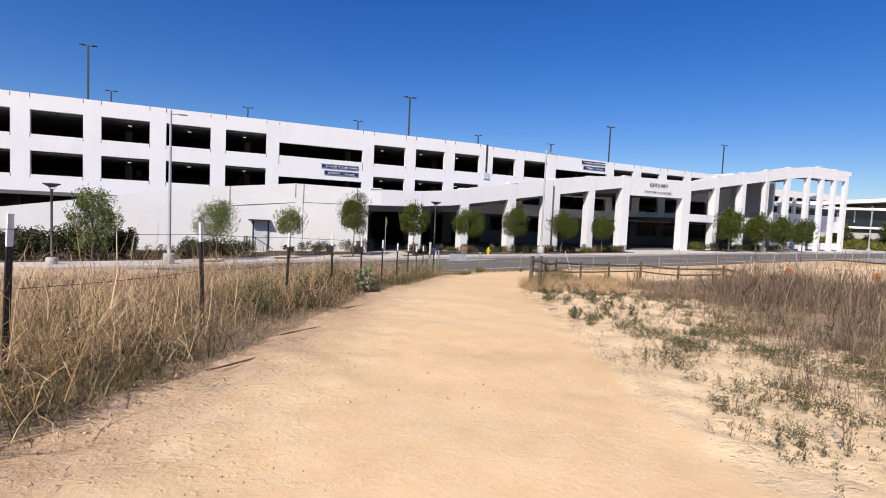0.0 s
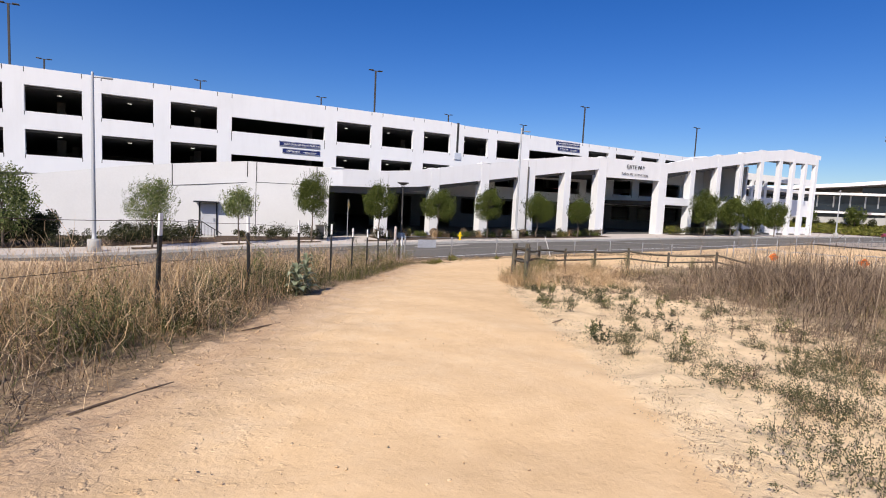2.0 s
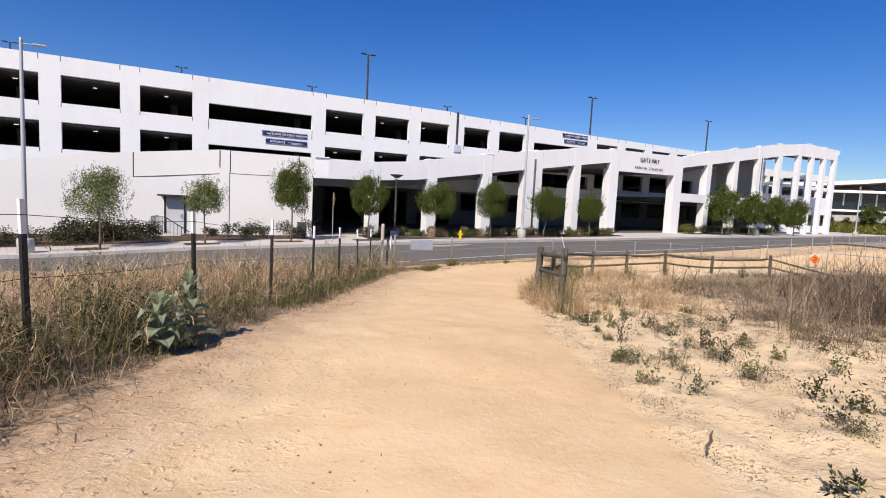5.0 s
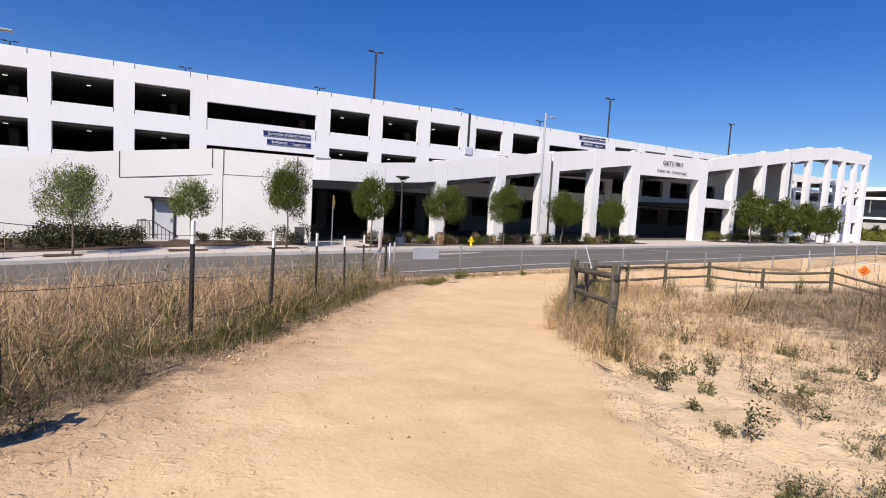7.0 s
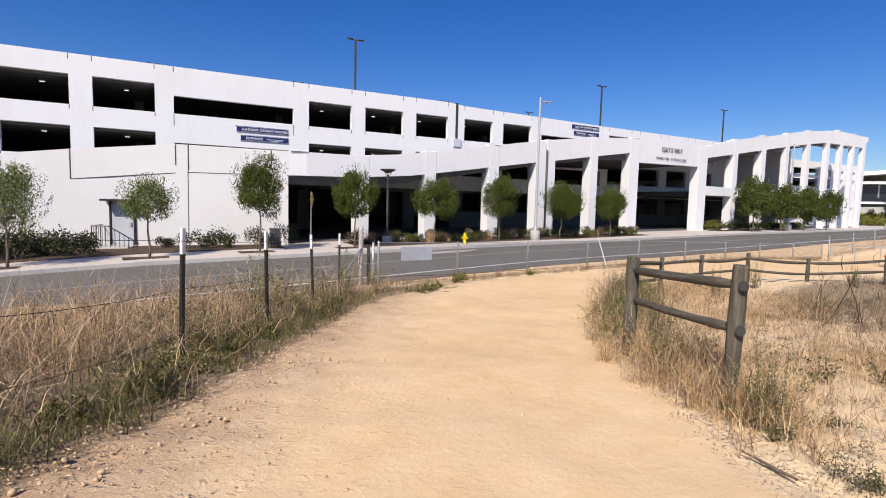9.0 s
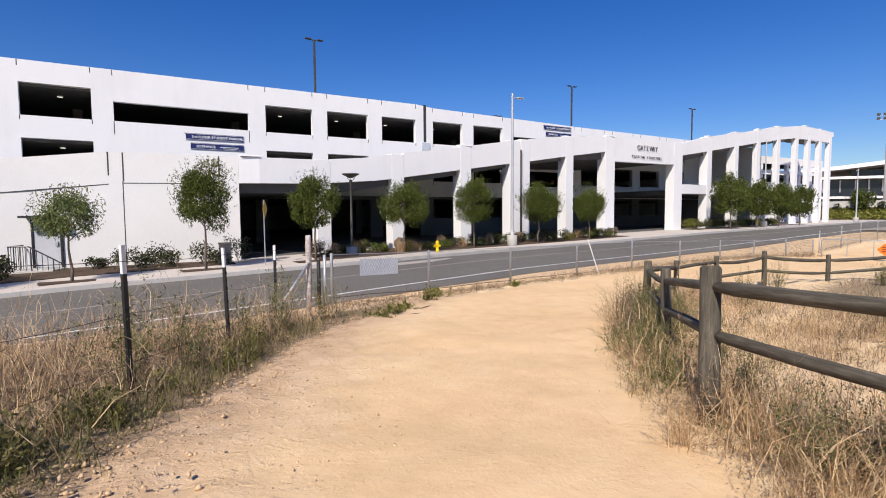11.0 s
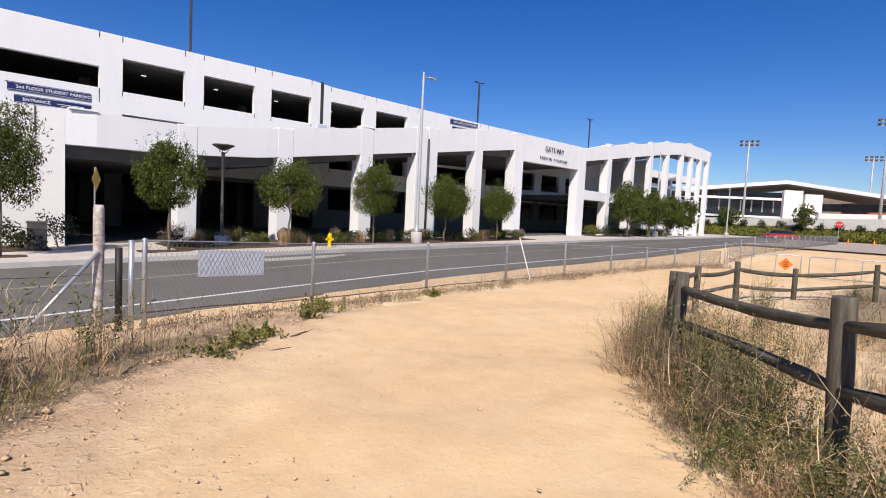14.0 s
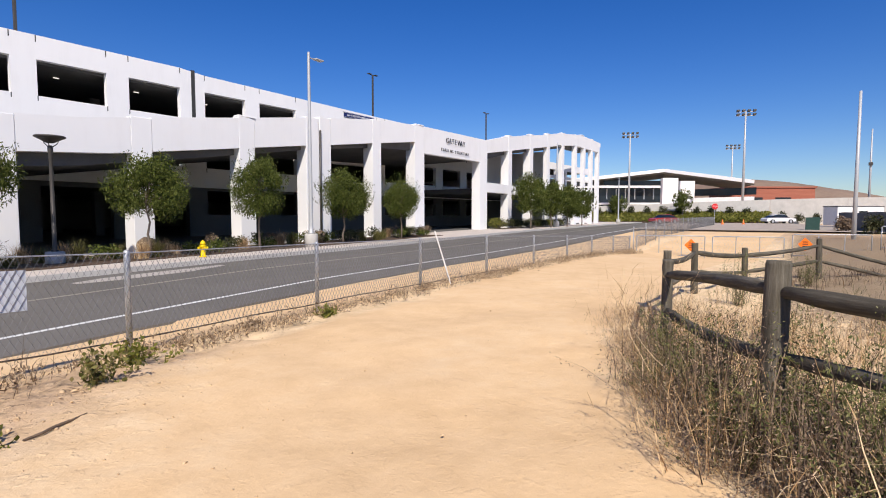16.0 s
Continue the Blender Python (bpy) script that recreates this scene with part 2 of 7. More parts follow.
GRAVEL = grainy("grey_gravel", (0.30, 0.25, 0.20), (0.47, 0.40, 0.33), 0.8, 14.0, 0.95, 0.4)
STONE = grainy("pebble", (0.32, 0.24, 0.17), (0.62, 0.53, 0.42), 9.0, 60.0, 0.9, 0.3)
TWIG = grainy("dry_twig", (0.09, 0.06, 0.04), (0.22, 0.16, 0.11), 9.0, 60.0, 0.9, 0.3)
LEAF_DARK = leafy("tree_leaves", [(0.024, 0.036, 0.007), (0.055, 0.074, 0.013), (0.094, 0.114, 0.022), (0.15, 0.165, 0.045)], 0.6, 0.15)
LEAF_OLIVE = leafy("olive_tree_leaves", [(0.065, 0.09, 0.025), (0.13, 0.165, 0.055), (0.19, 0.22, 0.08), (0.30, 0.31, 0.13)], 0.55, 0.2)
LEAF_BUSH = leafy("bush_leaves", [(0.014, 0.020, 0.009), (0.032, 0.038, 0.016), (0.065, 0.068, 0.030), (0.12, 0.115, 0.06)], 0.6, 0.12)
LEAF_BRIGHT = leafy("groundcover_leaves", [(0.085, 0.10, 0.02), (0.175, 0.18, 0.035), (0.28, 0.26, 0.065)])
LEAF_GREY = leafy("grey_green_weed_leaves", [(0.055, 0.056, 0.026), (0.10, 0.10, 0.046), (0.155, 0.148, 0.074), (0.24, 0.215, 0.12)])
LEAF_THISTLE = leafy("thistle_leaves", [(0.12, 0.15, 0.085), (0.22, 0.25, 0.15), (0.34, 0.37, 0.25)])
LEAF_WEED = leafy("olive_weed_leaves", [(0.058, 0.068, 0.022), (0.12, 0.132, 0.045), (0.20, 0.20, 0.075), (0.31, 0.275, 0.125)], 0.6, 0.2)
STRAW = leafy("straw_blades", [(0.25, 0.15, 0.072), (0.46, 0.30, 0.152), (0.65, 0.455, 0.255), (0.80, 0.62, 0.39)], 0.6, 0.2)
LITTER = leafy("dry_leaf_litter", [(0.15, 0.10, 0.06), (0.27, 0.19, 0.12), (0.40, 0.30, 0.19), (0.52, 0.40, 0.26)], 0.8, 0.1)
STRAW_BROWN = leafy("brown_stalks", [(0.07, 0.048, 0.033), (0.145, 0.102, 0.07), (0.25, 0.18, 0.122), (0.42, 0.315, 0.21)], 0.7, 0.15)
GRASS_DARK = leafy("olive_grass", [(0.035, 0.045, 0.016), (0.075, 0.085, 0.03), (0.13, 0.13, 0.05), (0.24, 0.205, 0.09)], 0.6, 0.2)
GRASS_GREEN = leafy("half_dry_grass", [(0.06, 0.064, 0.018), (0.12, 0.118, 0.034), (0.21, 0.19, 0.065), (0.36, 0.29, 0.14)], 0.6, 0.2)


def glass_material(name, tint, rough=0.05):
    m, n, l, b = material(name, rough, 0.0, 0.5)
    tc = n.new("ShaderNodeTexCoord")
    w = noise_node(n, l, tc.outputs["Object"], 0.4, 2.0)
    r = ramp_node(n, [(0.3, tint), (0.7, tuple(c * 1.6 for c in tint))])
    l.new(w.outputs[0], r.inputs[0])
    l.new(r.outputs[0], b.inputs["Base Color"])
    return m


GLASS_DARK = glass_material("dark_glazing", (0.010, 0.014, 0.018), 0.22)


def car_paint(name, c):
    m, n, l, b = material(name, 0.3, 0.0, 0.5)
    tc = n.new("ShaderNodeTexCoord")
    w = noise_node(n, l, tc.outputs["Object"], 60.0, 2.0)
    r = ramp_node(n, [(0.3, tuple(v * 0.9 for v in c)), (0.7, c)])
    l.new(w.outputs[0], r.inputs[0])
    l.new(r.outputs[0], b.inputs["Base Color"])
    b.inputs["Coat Weight"].default_value = 0.8
    return m


CAR_WHITE = car_paint("white_car_paint", (0.75, 0.75, 0.76))
CAR_RED = car_paint("red_car_paint", (0.45, 0.012, 0.015))
GLOW = bpy.data.materials.new("garage_lamp_diffuser")
GLOW.use_nodes = True
GLOW.node_tree.nodes["Principled BSDF"].inputs["Emission Color"].default_value = (1, 0.97, 0.9, 1)
GLOW.node_tree.nodes["Principled BSDF"].inputs["Emission Strength"].default_value = 0.9


# ---- mesh helpers ----
class Mesh:
    """Collects corners and faces for one mesh."""

    def __init__(self):
        self.v, self.f = [], []

    def quad(self, *p):
        k = len(self.v)
        self.v += [tuple(q) for q in p]
        self.f.append(tuple(range(k, k + len(p))))

    def box(self, x0, x1, y0, y1, z0, z1, turn=None):
        c = [(x, y, z) for z in (z0, z1) for y in (y0, y1) for x in (x0, x1)]
        if turn is not None:
            c = [tuple(turn @ Vector(q)) for q in c]
        k = len(self.v)
        self.v += c
        self.f += [tuple(k + i for i in q) for q in ((0, 2, 3, 1), (4, 5, 7, 6), (0, 1, 5, 4), (2, 6, 7, 3), (0, 4, 6, 2), (1, 3, 7, 5))]

    def tube(self, path, radii, sides=8, caps=True, squash=1.0):
        path = [Vector(p) for p in path]
        if isinstance(radii, (int, float)):
            radii = [radii] * len(path)
        k = len(self.v)
        for i, p in enumerate(path):
            d = (path[min(i + 1, len(path) - 1)] - path[max(i - 1, 0)]).normalized()
            a = d.cross(Vector((0, 0, 1)) if abs(d.z) < 0.9 else Vector((1, 0, 0))).normalized()
            b = d.cross(a)
            for s in range(sides):
                q = 2 * math.pi * s / sides
                self.v.append(tuple(p + radii[i] * (math.cos(q) * a + squash * math.sin(q) * b)))
        for i in range(len(path) - 1):
            for s in range(sides):
                t = (s + 1) % sides
                self.f.append((k + i * sides + s, k + i * sides + t, k + (i + 1) * sides + t, k + (i + 1) * sides + s))
        if caps:
            self.f.append(tuple(k + s for s in reversed(range(sides))))
            self.f.append(tuple(k + (len(path) - 1) * sides + s for s in range(sides)))

    def lathe(self, cx, cy, profile, sides=16):
        self.tube([(cx, cy, z) for r, z in profile], [max(r, 0.001) for r, z in profile], sides)

    def strip(self, stations):
        """A closed ring of corners per station, skinned from one to the next, with end caps."""
        k, m = len(self.v), len(stations[0])
        for ring in stations:
            self.v += [tuple(p) for p in ring]
        for i in range(len(stations) - 1):
            for s in range(m):
                t = (s + 1) % m
                self.f.append((k + i * m + s, k + (i + 1) * m + s, k + (i + 1) * m + t, k + i * m + t))
        self.f.append(tuple(k + s for s in range(m)))
        self.f.append(tuple(k + (len(stations) - 1) * m + s for s in reversed(range(m))))


def thing(name, label, category, x=0, y=0, z=0, rz=0, group="", kind=""):
    ob = new(name)
    ob.empty_display_size = 0.2
    ob.matrix_basis = pose(x, y, z, 0, 0, rz)
    return tagged(ob, label, category, group, kind)


def part(name, geo, mat, parent=None, label="", smooth=False, bevel=0.0):
    me = bpy.data.meshes.new(name)
    me.from_pydata(geo.v, [], geo.f)
    bm = bmesh.new()
    bm.from_mesh(me)
    bmesh.ops.recalc_face_normals(bm, faces=bm.faces)
    bm.to_mesh(me)
    bm.free()
    me.materials.append(mat)
    if smooth:
        me.polygons.foreach_set("use_smooth", [len(p.vertices) < 7 for p in me.polygons])
    ob = new(name, me)
    ob.parent = parent
    if bevel:
        bv = ob.modifiers.new("bevel", "BEVEL")
        bv.width, bv.segments, bv.limit_method = bevel, 2, "ANGLE"
    if label:
        ob["label"] = label
    return ob


def tri_mesh(name, v, t, mat, parent=None):
    """A mesh from arrays of corners and triangles."""
    v, t = np.asarray(v, np.float32).reshape(-1, 3), np.asarray(t, np.int32).reshape(-1, 3)
    me = bpy.data.meshes.new(name)
    me.vertices.add(len(v))
    me.vertices.foreach_set("co", v.ravel())
    me.loops.add(t.size)
    me.loops.foreach_set("vertex_index", t.ravel())
    me.polygons.add(len(t))
    me.polygons.foreach_set("loop_start", np.arange(0, t.size, 3, dtype=np.int32))
    me.update(calc_edges=True)
    me.validate()
    me.materials.append(mat)
    ob = new(name, me)
    ob.parent = parent
    return ob


def leaf_arrays(points, length, width, rng, droop=0.3):
    """Small folded leaves, two triangles each, at random turns."""
    n = len(points)
    a = rng.normal(size=(n, 3))
    a[:, 2] -= droop * 2
    a /= np.linalg.norm(a, axis=1)[:, None]
    b = np.cross(a, rng.normal(size=(n, 3)))
    b /= np.linalg.norm(b, axis=1)[:, None] + 1e-9
    ln, wd = length * rng.uniform(0.6, 1.3, (n, 1)), width * rng.uniform(0.7, 1.3, (n, 1))
    v = np.stack([points, points + a * ln * 0.5 + b * wd, points + a * ln, points + a * ln * 0.5 - b * wd], 1)
    k = np.arange(n)[:, None] * 4
    t = np.concatenate([k + [0, 1, 2], k + [0, 2, 3]], 1)
    return v.reshape(-1, 3), t.reshape(-1, 3)


def blade_arrays(base, heading, lean, height, width, bow, twist=None):
    """Tapered blades in three bends, five triangles each; twist turns each bend aside."""
    n = len(base)
    tw = np.zeros(n) if twist is None else twist
    s = np.stack([-np.sin(heading), np.cos(heading), np.zeros(n)], 1)
    up = np.array([0, 0, 1.0])
    pts, a, p, hd = [base], lean.copy(), base, heading.copy()
    for _ in range(3):
        d = np.stack([np.cos(hd), np.sin(hd), np.zeros(n)], 1)
        p = p + d * (np.sin(a) * height / 3)[:, None] + up * (np.cos(a) * height / 3)[:, None]
        pts.append(p)
        a = a + bow * 0.55
        hd = hd + tw
    w = width[:, None]
    v = np.stack([pts[0] - s * w, pts[0] + s * w, pts[1] - s * w * 0.85, pts[1] + s * w * 0.85, pts[2] - s * w * 0.65, pts[2] + s * w * 0.65, pts[3]], 1)
    k = np.arange(n)[:, None] * 7
    t = np.concatenate([k + [0, 1, 3], k + [0, 3, 2], k + [2, 3, 5], k + [2, 5, 4], k + [4, 5, 6]], 1)
    return v.reshape(-1, 3), t.reshape(-1, 3), pts[1], pts[3]


def joined(*pairs):
    vs, ts, k = [], [], 0
    for v, t in pairs:
        vs.append(v)
        ts.append(t + k)
        k += len(v)
    return np.concatenate(vs), np.concatenate(ts)


# ---- plan ----
def path_left(y):
    return np.interp(y, [-8, 3.5, 5.2, 8.1, 11.1, 13.3, 17.4, 19.7, 20.6, 22.2, 22.8], [-7.5, -1.0, 0.0, 1.6, 3.2, 4.6, 7.2, 8.7, 9.6, 11.5, 12.6])


def path_right(y):
    return np.interp(y, [-8, 1.6, 3.2, 5.1, 10.4, 11.2, 12.8, 15.3, 16.3, 17.8, 18.5, 19.7, 20.4, 20.8], [-2.0, 2.7, 3.3, 4.4, 7.1, 7.5, 8.7, 10.2, 11.1, 12.5, 13.6, 15.9, 18.5, 60.0])


def road_z(x):
    return np.interp(x, [-60, -15, 0, 5.2, 9.8, 14, 20, 30, 38, 50, 90, 140], [-2.7, -2.25, -1.92, -1.70, -1.60, -1.49, -1.36, -1.30, -1.2, -1.06, -0.95, -0.9])


def white_line_y(x):
    return np.interp(x, [-60, -10, 0, 11.5, 15.3, 19, 26, 37.5, 50, 90, 140], [20.0, 24.3, 25.6, 27.2, 27.75, 28.3, 29.15, 30.3, 31.8, 37.6, 43.5])


def kerb_y(x):
    return np.interp(x, [-60, -12, -1.6, 3.5, 8.3, 12.8, 15.5, 20, 30, 50, 90, 140], [32.2, 32.6, 33.0, 33.8, 34.1, 34.3, 34.3, 34.6, 35.9, 38.4, 43.3, 49.0])


def ground_z(x, y):
    x, y = np.asarray(x, float), np.asarray(y, float)
    s = 0.42 * x + 0.907 * y
    slope = np.interp(s, [-60, -5, 0, 7.4, 11.6, 13.4, 15.8, 20, 24, 27], [1.5, 0.55, 0.37, 0.05, -0.17, -0.28, -0.52, -0.82, -1.0, -1.06])
    k = np.clip((y - (20.3 + 0.13 * x)) / 5.2, 0, 1)
    k = k * k * (3 - 2 * k)
    z = slope * (1 - k) + (road_z(x) - 0.04) * k
    z = z - 0.75 * np.exp(-(((x - 38) / 7) ** 2 + ((y - 21.5) / 5.0) ** 2))
    over = (y > white_line_y(x) - 1.4)
    return np.where(over, np.minimum(z, road_z(x) - 0.04), z)


def front_y(x):
    """The arcade's front, and the ramp wall left of it."""
    return np.interp(x, [-40, 3.4, 12.0, 86.3], [53.6, 41.8, 39.4 - 0.2, 45.7])


def beam_top(x):
    return float(np.interp(x, [-20, -12.9, -6, -0.7, 1.7, 6.4, 11.7, 15.5, 18.3, 20.8, 24.7, 28.4, 30.0, 35.0, 40.0, 50.2, 54.0, 59.6, 63.0, 69.0, 77.6, 87.0],
                           [-0.3, 0.9, 2.0, 2.85, 3.15, 3.62, 3.5, 3.55, 3.8, 4.2, 4.8, 5.4, 5.65, 6.3, 6.65, 6.88, 7.66, 8.55, 9.0, 10.0, 10.9, 10.9]))


def beam_bottom(x):
    return float(np.interp(x, [11.6, 15.5, 19.25, 24.6, 28.9, 30.9, 34.6, 39.5, 40.3, 40.35, 49.6, 49.65, 54.2, 59.0, 65.6, 71.0, 75.0, 87.0],
                           [2.25, 2.33, 2.61, 3.38, 4.0, 4.26, 4.8, 5.47, 5.5, 4.75, 4.92, 5.7, 6.35, 7.07, 8.04, 8.79, 9.25, 9.5]))


WALK_Z = -0.92

# ---- ground, road and pavement ----
def spread(a, fine0, fine1, b, step, growth=1.35):
    """Coordinates that are dense between fine0 and fine1 and widen towards a and b."""
    mid = list(np.arange(fine0, fine1 + 1e-6, step))
    d, lo = step, []
    x = fine0
    while x > a:
        d *= growth
        x -= d
        lo.append(max(x, a))
    d, hi = step, []
    x = fine1
    while x < b:
        d *= growth
        x += d
        hi.append(min(x, b))
    return np.array(lo[::-1] + mid + hi)


def path_amount(x, y):
    """1 on the trodden sand, 0 off it, soft over a few decimetres."""
    w = 0.25
    inside = np.clip((x - path_left(y)) / w + 0.5, 0, 1) * np.clip((path_right(y) - x) / w + 0.5, 0, 1)
    fence = 22.55 + 0.1 * (x - 12)
    inside = inside * np.clip((fence - y) / 0.4 + 0.5, 0, 1)
    beyond = np.clip((y - (20.3 + np.clip(0.12 * (x - 24), -3, 2))) / 0.6, 0, 1) * np.clip((x - 17) / 1.0, 0, 1) * np.clip((44 - x) / 3, 0, 1)
    shoulder = np.clip((y - fence - 0.5) / 0.3, 0, 1) * 0.85
    return np.maximum(np.maximum(inside, beyond * np.clip((fence + 0.3 - y) / 0.4 + 0.5, 0, 1)), shoulder * (x > 9))


gx, gy = spread(-900, -5, 20, 1400, 0.115, 1.15), spread(-700, -2.5, 24.5, 1200, 0.115, 1.2)
X, Y = np.meshgrid(gx, gy)
Z = ground_z(X, Y)
PATH = path_amount(X, Y)
near = (X > -9) & (X < 46) & (Y > -6) & (Y < 27.5)
rough = np.zeros_like(Z)
# the trodden path turns to rough dirt towards the wire fence
EDGE = X - path_left(Y)
RIM = np.where((EDGE > -0.8) & (Y < 22.9), np.clip(1 - EDGE / 2.3, 0, 1), 0)
OFF = X - np.minimum(path_right(Y), 19.0)
for i, j in zip(*np.nonzero(near)):
    p = Vector((X[i, j], Y[i, j], 0))
    on = PATH[i, j] > 0.5
    e = min(1.0, RIM[i, j] * 1.1)
    rough[i, j] = 0.035 * noise.noise(p * 0.9) + (0.012 + 0.026 * e if on else 0.05) * noise.noise(p * 3.1 + Vector((7, 3, 1)))
    # crumbs and prints, longer along the track than across
    q = Vector(((p.x * 0.86 - p.y * 0.5) * 6.5, (p.x * 0.5 + p.y * 0.86) * 3.6, 2))
    rough[i, j] += (0.004 + 0.026 * e if on else 0.02) * noise.noise(q) + (0.002 + 0.018 * e if on else 0.014) * noise.noise(p * 11 + Vector((1, 8, 5)))
road_side = Y > white_line_y(X) - 1.8
Z = Z + np.where(road_side, 0, rough)
left_side = (X < path_left(Y)).astype(float)
PATH = PATH * (1 - 0.88 * np.clip(RIM * 1.25, 0, 1))
GRAV = np.clip(left_side * 0.85 + 0.95 * np.clip(RIM * 1.3, 0, 1) * (EDGE > 0) + np.where(Y > 30, 1, 0) + np.where(X > 46, 0.8, 0), 0, 1)
# brown litter below the scrub on the open ground and below the verge
LIM = np.interp(Y, [-2, 3, 6, 9, 12, 15], [1.3, 1.9, 2.8, 3.8, 4.0, 4.4])
INSIDE = np.clip((19.3 + np.clip(0.04 * (X - 18), -1, 1) - Y) / 1.2, 0, 1)
LITT = np.where(OFF > 0, np.clip(0.05 + (OFF - LIM) / 3.2, 0, 0.95), 0) * INSIDE * np.clip((60 - X) / 12, 0, 1)
LITT = np.maximum(LITT, np.where((EDGE < 0.15) & (EDGE > -9) & (Y < 22), np.clip(1.1 + EDGE * 0.09, 0.4, 0.8), 0))
LITT = np.maximum(LITT, np.clip(RIM - 0.72, 0, 1) * 1.4)
ny, nx = X.shape
k = np.arange(nx * ny).reshape(ny, nx)
quads = np.stack([k[:-1, :-1], k[:-1, 1:], k[1:, 1:], k[1:, :-1]], -1).reshape(-1, 4)
gm = bpy.data.meshes.new("ground")
gm.from_pydata(np.stack([X.ravel(), Y.ravel(), Z.ravel()], 1).tolist(), [], quads.tolist())
for nm, arr in (("path", PATH), ("gravel", GRAV), ("litter", LITT)):
    gm.attributes.new(nm, "FLOAT", "POINT").data.foreach_set("value", arr.ravel().astype(np.float32))
gm.polygons.foreach_set("use_smooth", [True] * len(gm.polygons))
gm.materials.append(GROUND)
tagged(new("ground", gm), "pale trodden sandy track across dry sloping ground", "ground", kind="structure")


# far hillside
hg = Mesh()
hx, hy = np.linspace(330, 760, 44), np.linspace(-420, 620, 100)
HZ = [[float(np.interp(b, [-420, -200, -60, 6, 76, 200, 400, 620], [-4, 5, 9, 20, 33, 34, 24, -4])) * math.exp(-(((a - 520) / 95) ** 2)) * (1 + 0.12 * noise.noise(Vector((a * 0.012, b * 0.012, 0)))) + 1.2 * noise.noise(Vector((a * 0.05, b * 0.05, 4))) - 2.0 for a in hx] for b in hy]
hg.v = [(a, b, HZ[j][i]) for j, b in enumerate(hy) for i, a in enumerate(hx)]
hg.f = [(j * 44 + i, j * 44 + i + 1, (j + 1) * 44 + i + 1, (j + 1) * 44 + i) for j in range(99) for i in range(43)]
tagged(part("hillside", hg, HILL, smooth=True), "dry brown hillside in the distance", "hill", kind="structure")


def ribbon(name, xs, y_of, y_to, z_of, depth, mat, label, category, rows=1):
    """A slab that follows the road's bend."""
    g = Mesh()
    g.strip([[(x, y_of(x), z_of(x) - depth), (x, y_to(x), z_of(x) - depth), (x, y_to(x), z_of(x)), (x, y_of(x), z_of(x))] for x in xs])
    ob = part(name, g, mat)
    return tagged(ob, label, category, kind="structure")


RX = np.concatenate([np.arange(-60, -10, 5), np.arange(-10, 20, 1.0), np.arange(20, 90, 3.5), np.arange(90, 141, 10)])
wob = {float(x): 0.22 * noise.noise(Vector((x * 0.7, 0, 0))) + 0.1 * noise.noise(Vector((x * 2.3, 5, 0))) for x in RX}
ribbon("road", RX, lambda x: white_line_y(x) - 1.2 + wob[float(x)], kerb_y, road_z, 0.2, ASPHALT, "grey worn asphalt road with a white edge line", "road")
LX = np.concatenate([np.arange(-10, 20, 1.0), np.arange(20, 112, 3.0)])
ribbon("road_marking", LX, lambda x: white_line_y(x) - 0.06, lambda x: white_line_y(x) + 0.06, lambda x: road_z(x) + 0.005, 0.003, LINE_PAINT, "solid white edge line painted on asphalt", "road marking")
ribbon("road_marking", LX[8:], lambda x: white_line_y(x) + 3.3, lambda x: white_line_y(x) + 3.42, lambda x: road_z(x) + 0.005, 0.003, YELLOW_LINE, "faded worn centre line on asphalt", "road marking")
ribbon("kerb", RX, kerb_y, lambda x: kerb_y(x) + 0.16, lambda x: road_z(x) + 0.15, 0.3, CONCRETE, "pale concrete kerb along the road", "kerb")
ribbon("pavement", RX, lambda x: kerb_y(x) + 0.162, lambda x: float(front_y(x)) + 0.7 if x < 86 else 60.0, lambda x: road_z(x) + 0.146, 0.1, PALE_CONCRETE, "pale concrete pavement beside the road", "pavement")


# the floor's dark tone stands in for shade inside the garage
GX = np.array([11.7, 20, 30, 40, 50, 60, 70, 86])
ribbon("garage_floor", GX, lambda x: float(front_y(x)) + 0.702, lambda x: 81.9, lambda x: road_z(x) + 0.15, 0.1, SHADED_DECK, "concrete floor inside the garage, darkened for interior shade", "floor")


def bed(x0, x1, near_off, far_off, z=0.03):
    xs = np.linspace(x0, x1, max(3, int((x1 - x0) / 1.5)))
    ribbon("planting_bed", xs, lambda x: kerb_y(x) + near_off, lambda x: front_y(x) - far_off, lambda x: road_z(x) + 0.146 + z, 0.05, MULCH, "planting bed covered with dark bark mulch", "planting bed")


bed(-40, 11.1, 3.3, 0.05)
bed(14.6, 38.6, 1.7, 0.02)
bed(50.8, 71.0, 2.6, 0.05)
for px, py in ((0.8, 34.8), (5.25, 35.5), (9.72, 36.1), (14.25, 36.1), (19.1, 36.8)):
    g = Mesh()
    g.box(-0.95, 0.95, -0.4, 0.4, 0.0, 0.014, pose(px, py - 0.12, float(road_z(px)) + 0.148, 0, 0, 5))
    tagged(part("tree_pit", g, MULCH, bevel=0.006), "dark soil tree pit cut into the pavement", "tree pit", "tree pits", "structure")
isl = Mesh()
isl.strip([[(x, y0, road_z(x) + 0.004), (x, y1, road_z(x) + 0.004), (x, y1, road_z(x) + 0.009), (x, y0, road_z(x) + 0.009)] for x, y0, y1 in ((15.6, 32.9, 33.2), (16.5, 32.8, 33.6), (18.6, 33.0, 33.8), (20.0, 33.6, 33.9))])
tagged(part("road_marking", isl, WORN_PAINT), "worn white painted island on the asphalt", "road marking", kind="structure")

# ---- parking garage ----
garage = thing("parking_garage", "white concrete multi-storey parking garage with dark openings", "parking garage", 12, 53, WALK_Z)
INV = garage.matrix_basis.inverted()


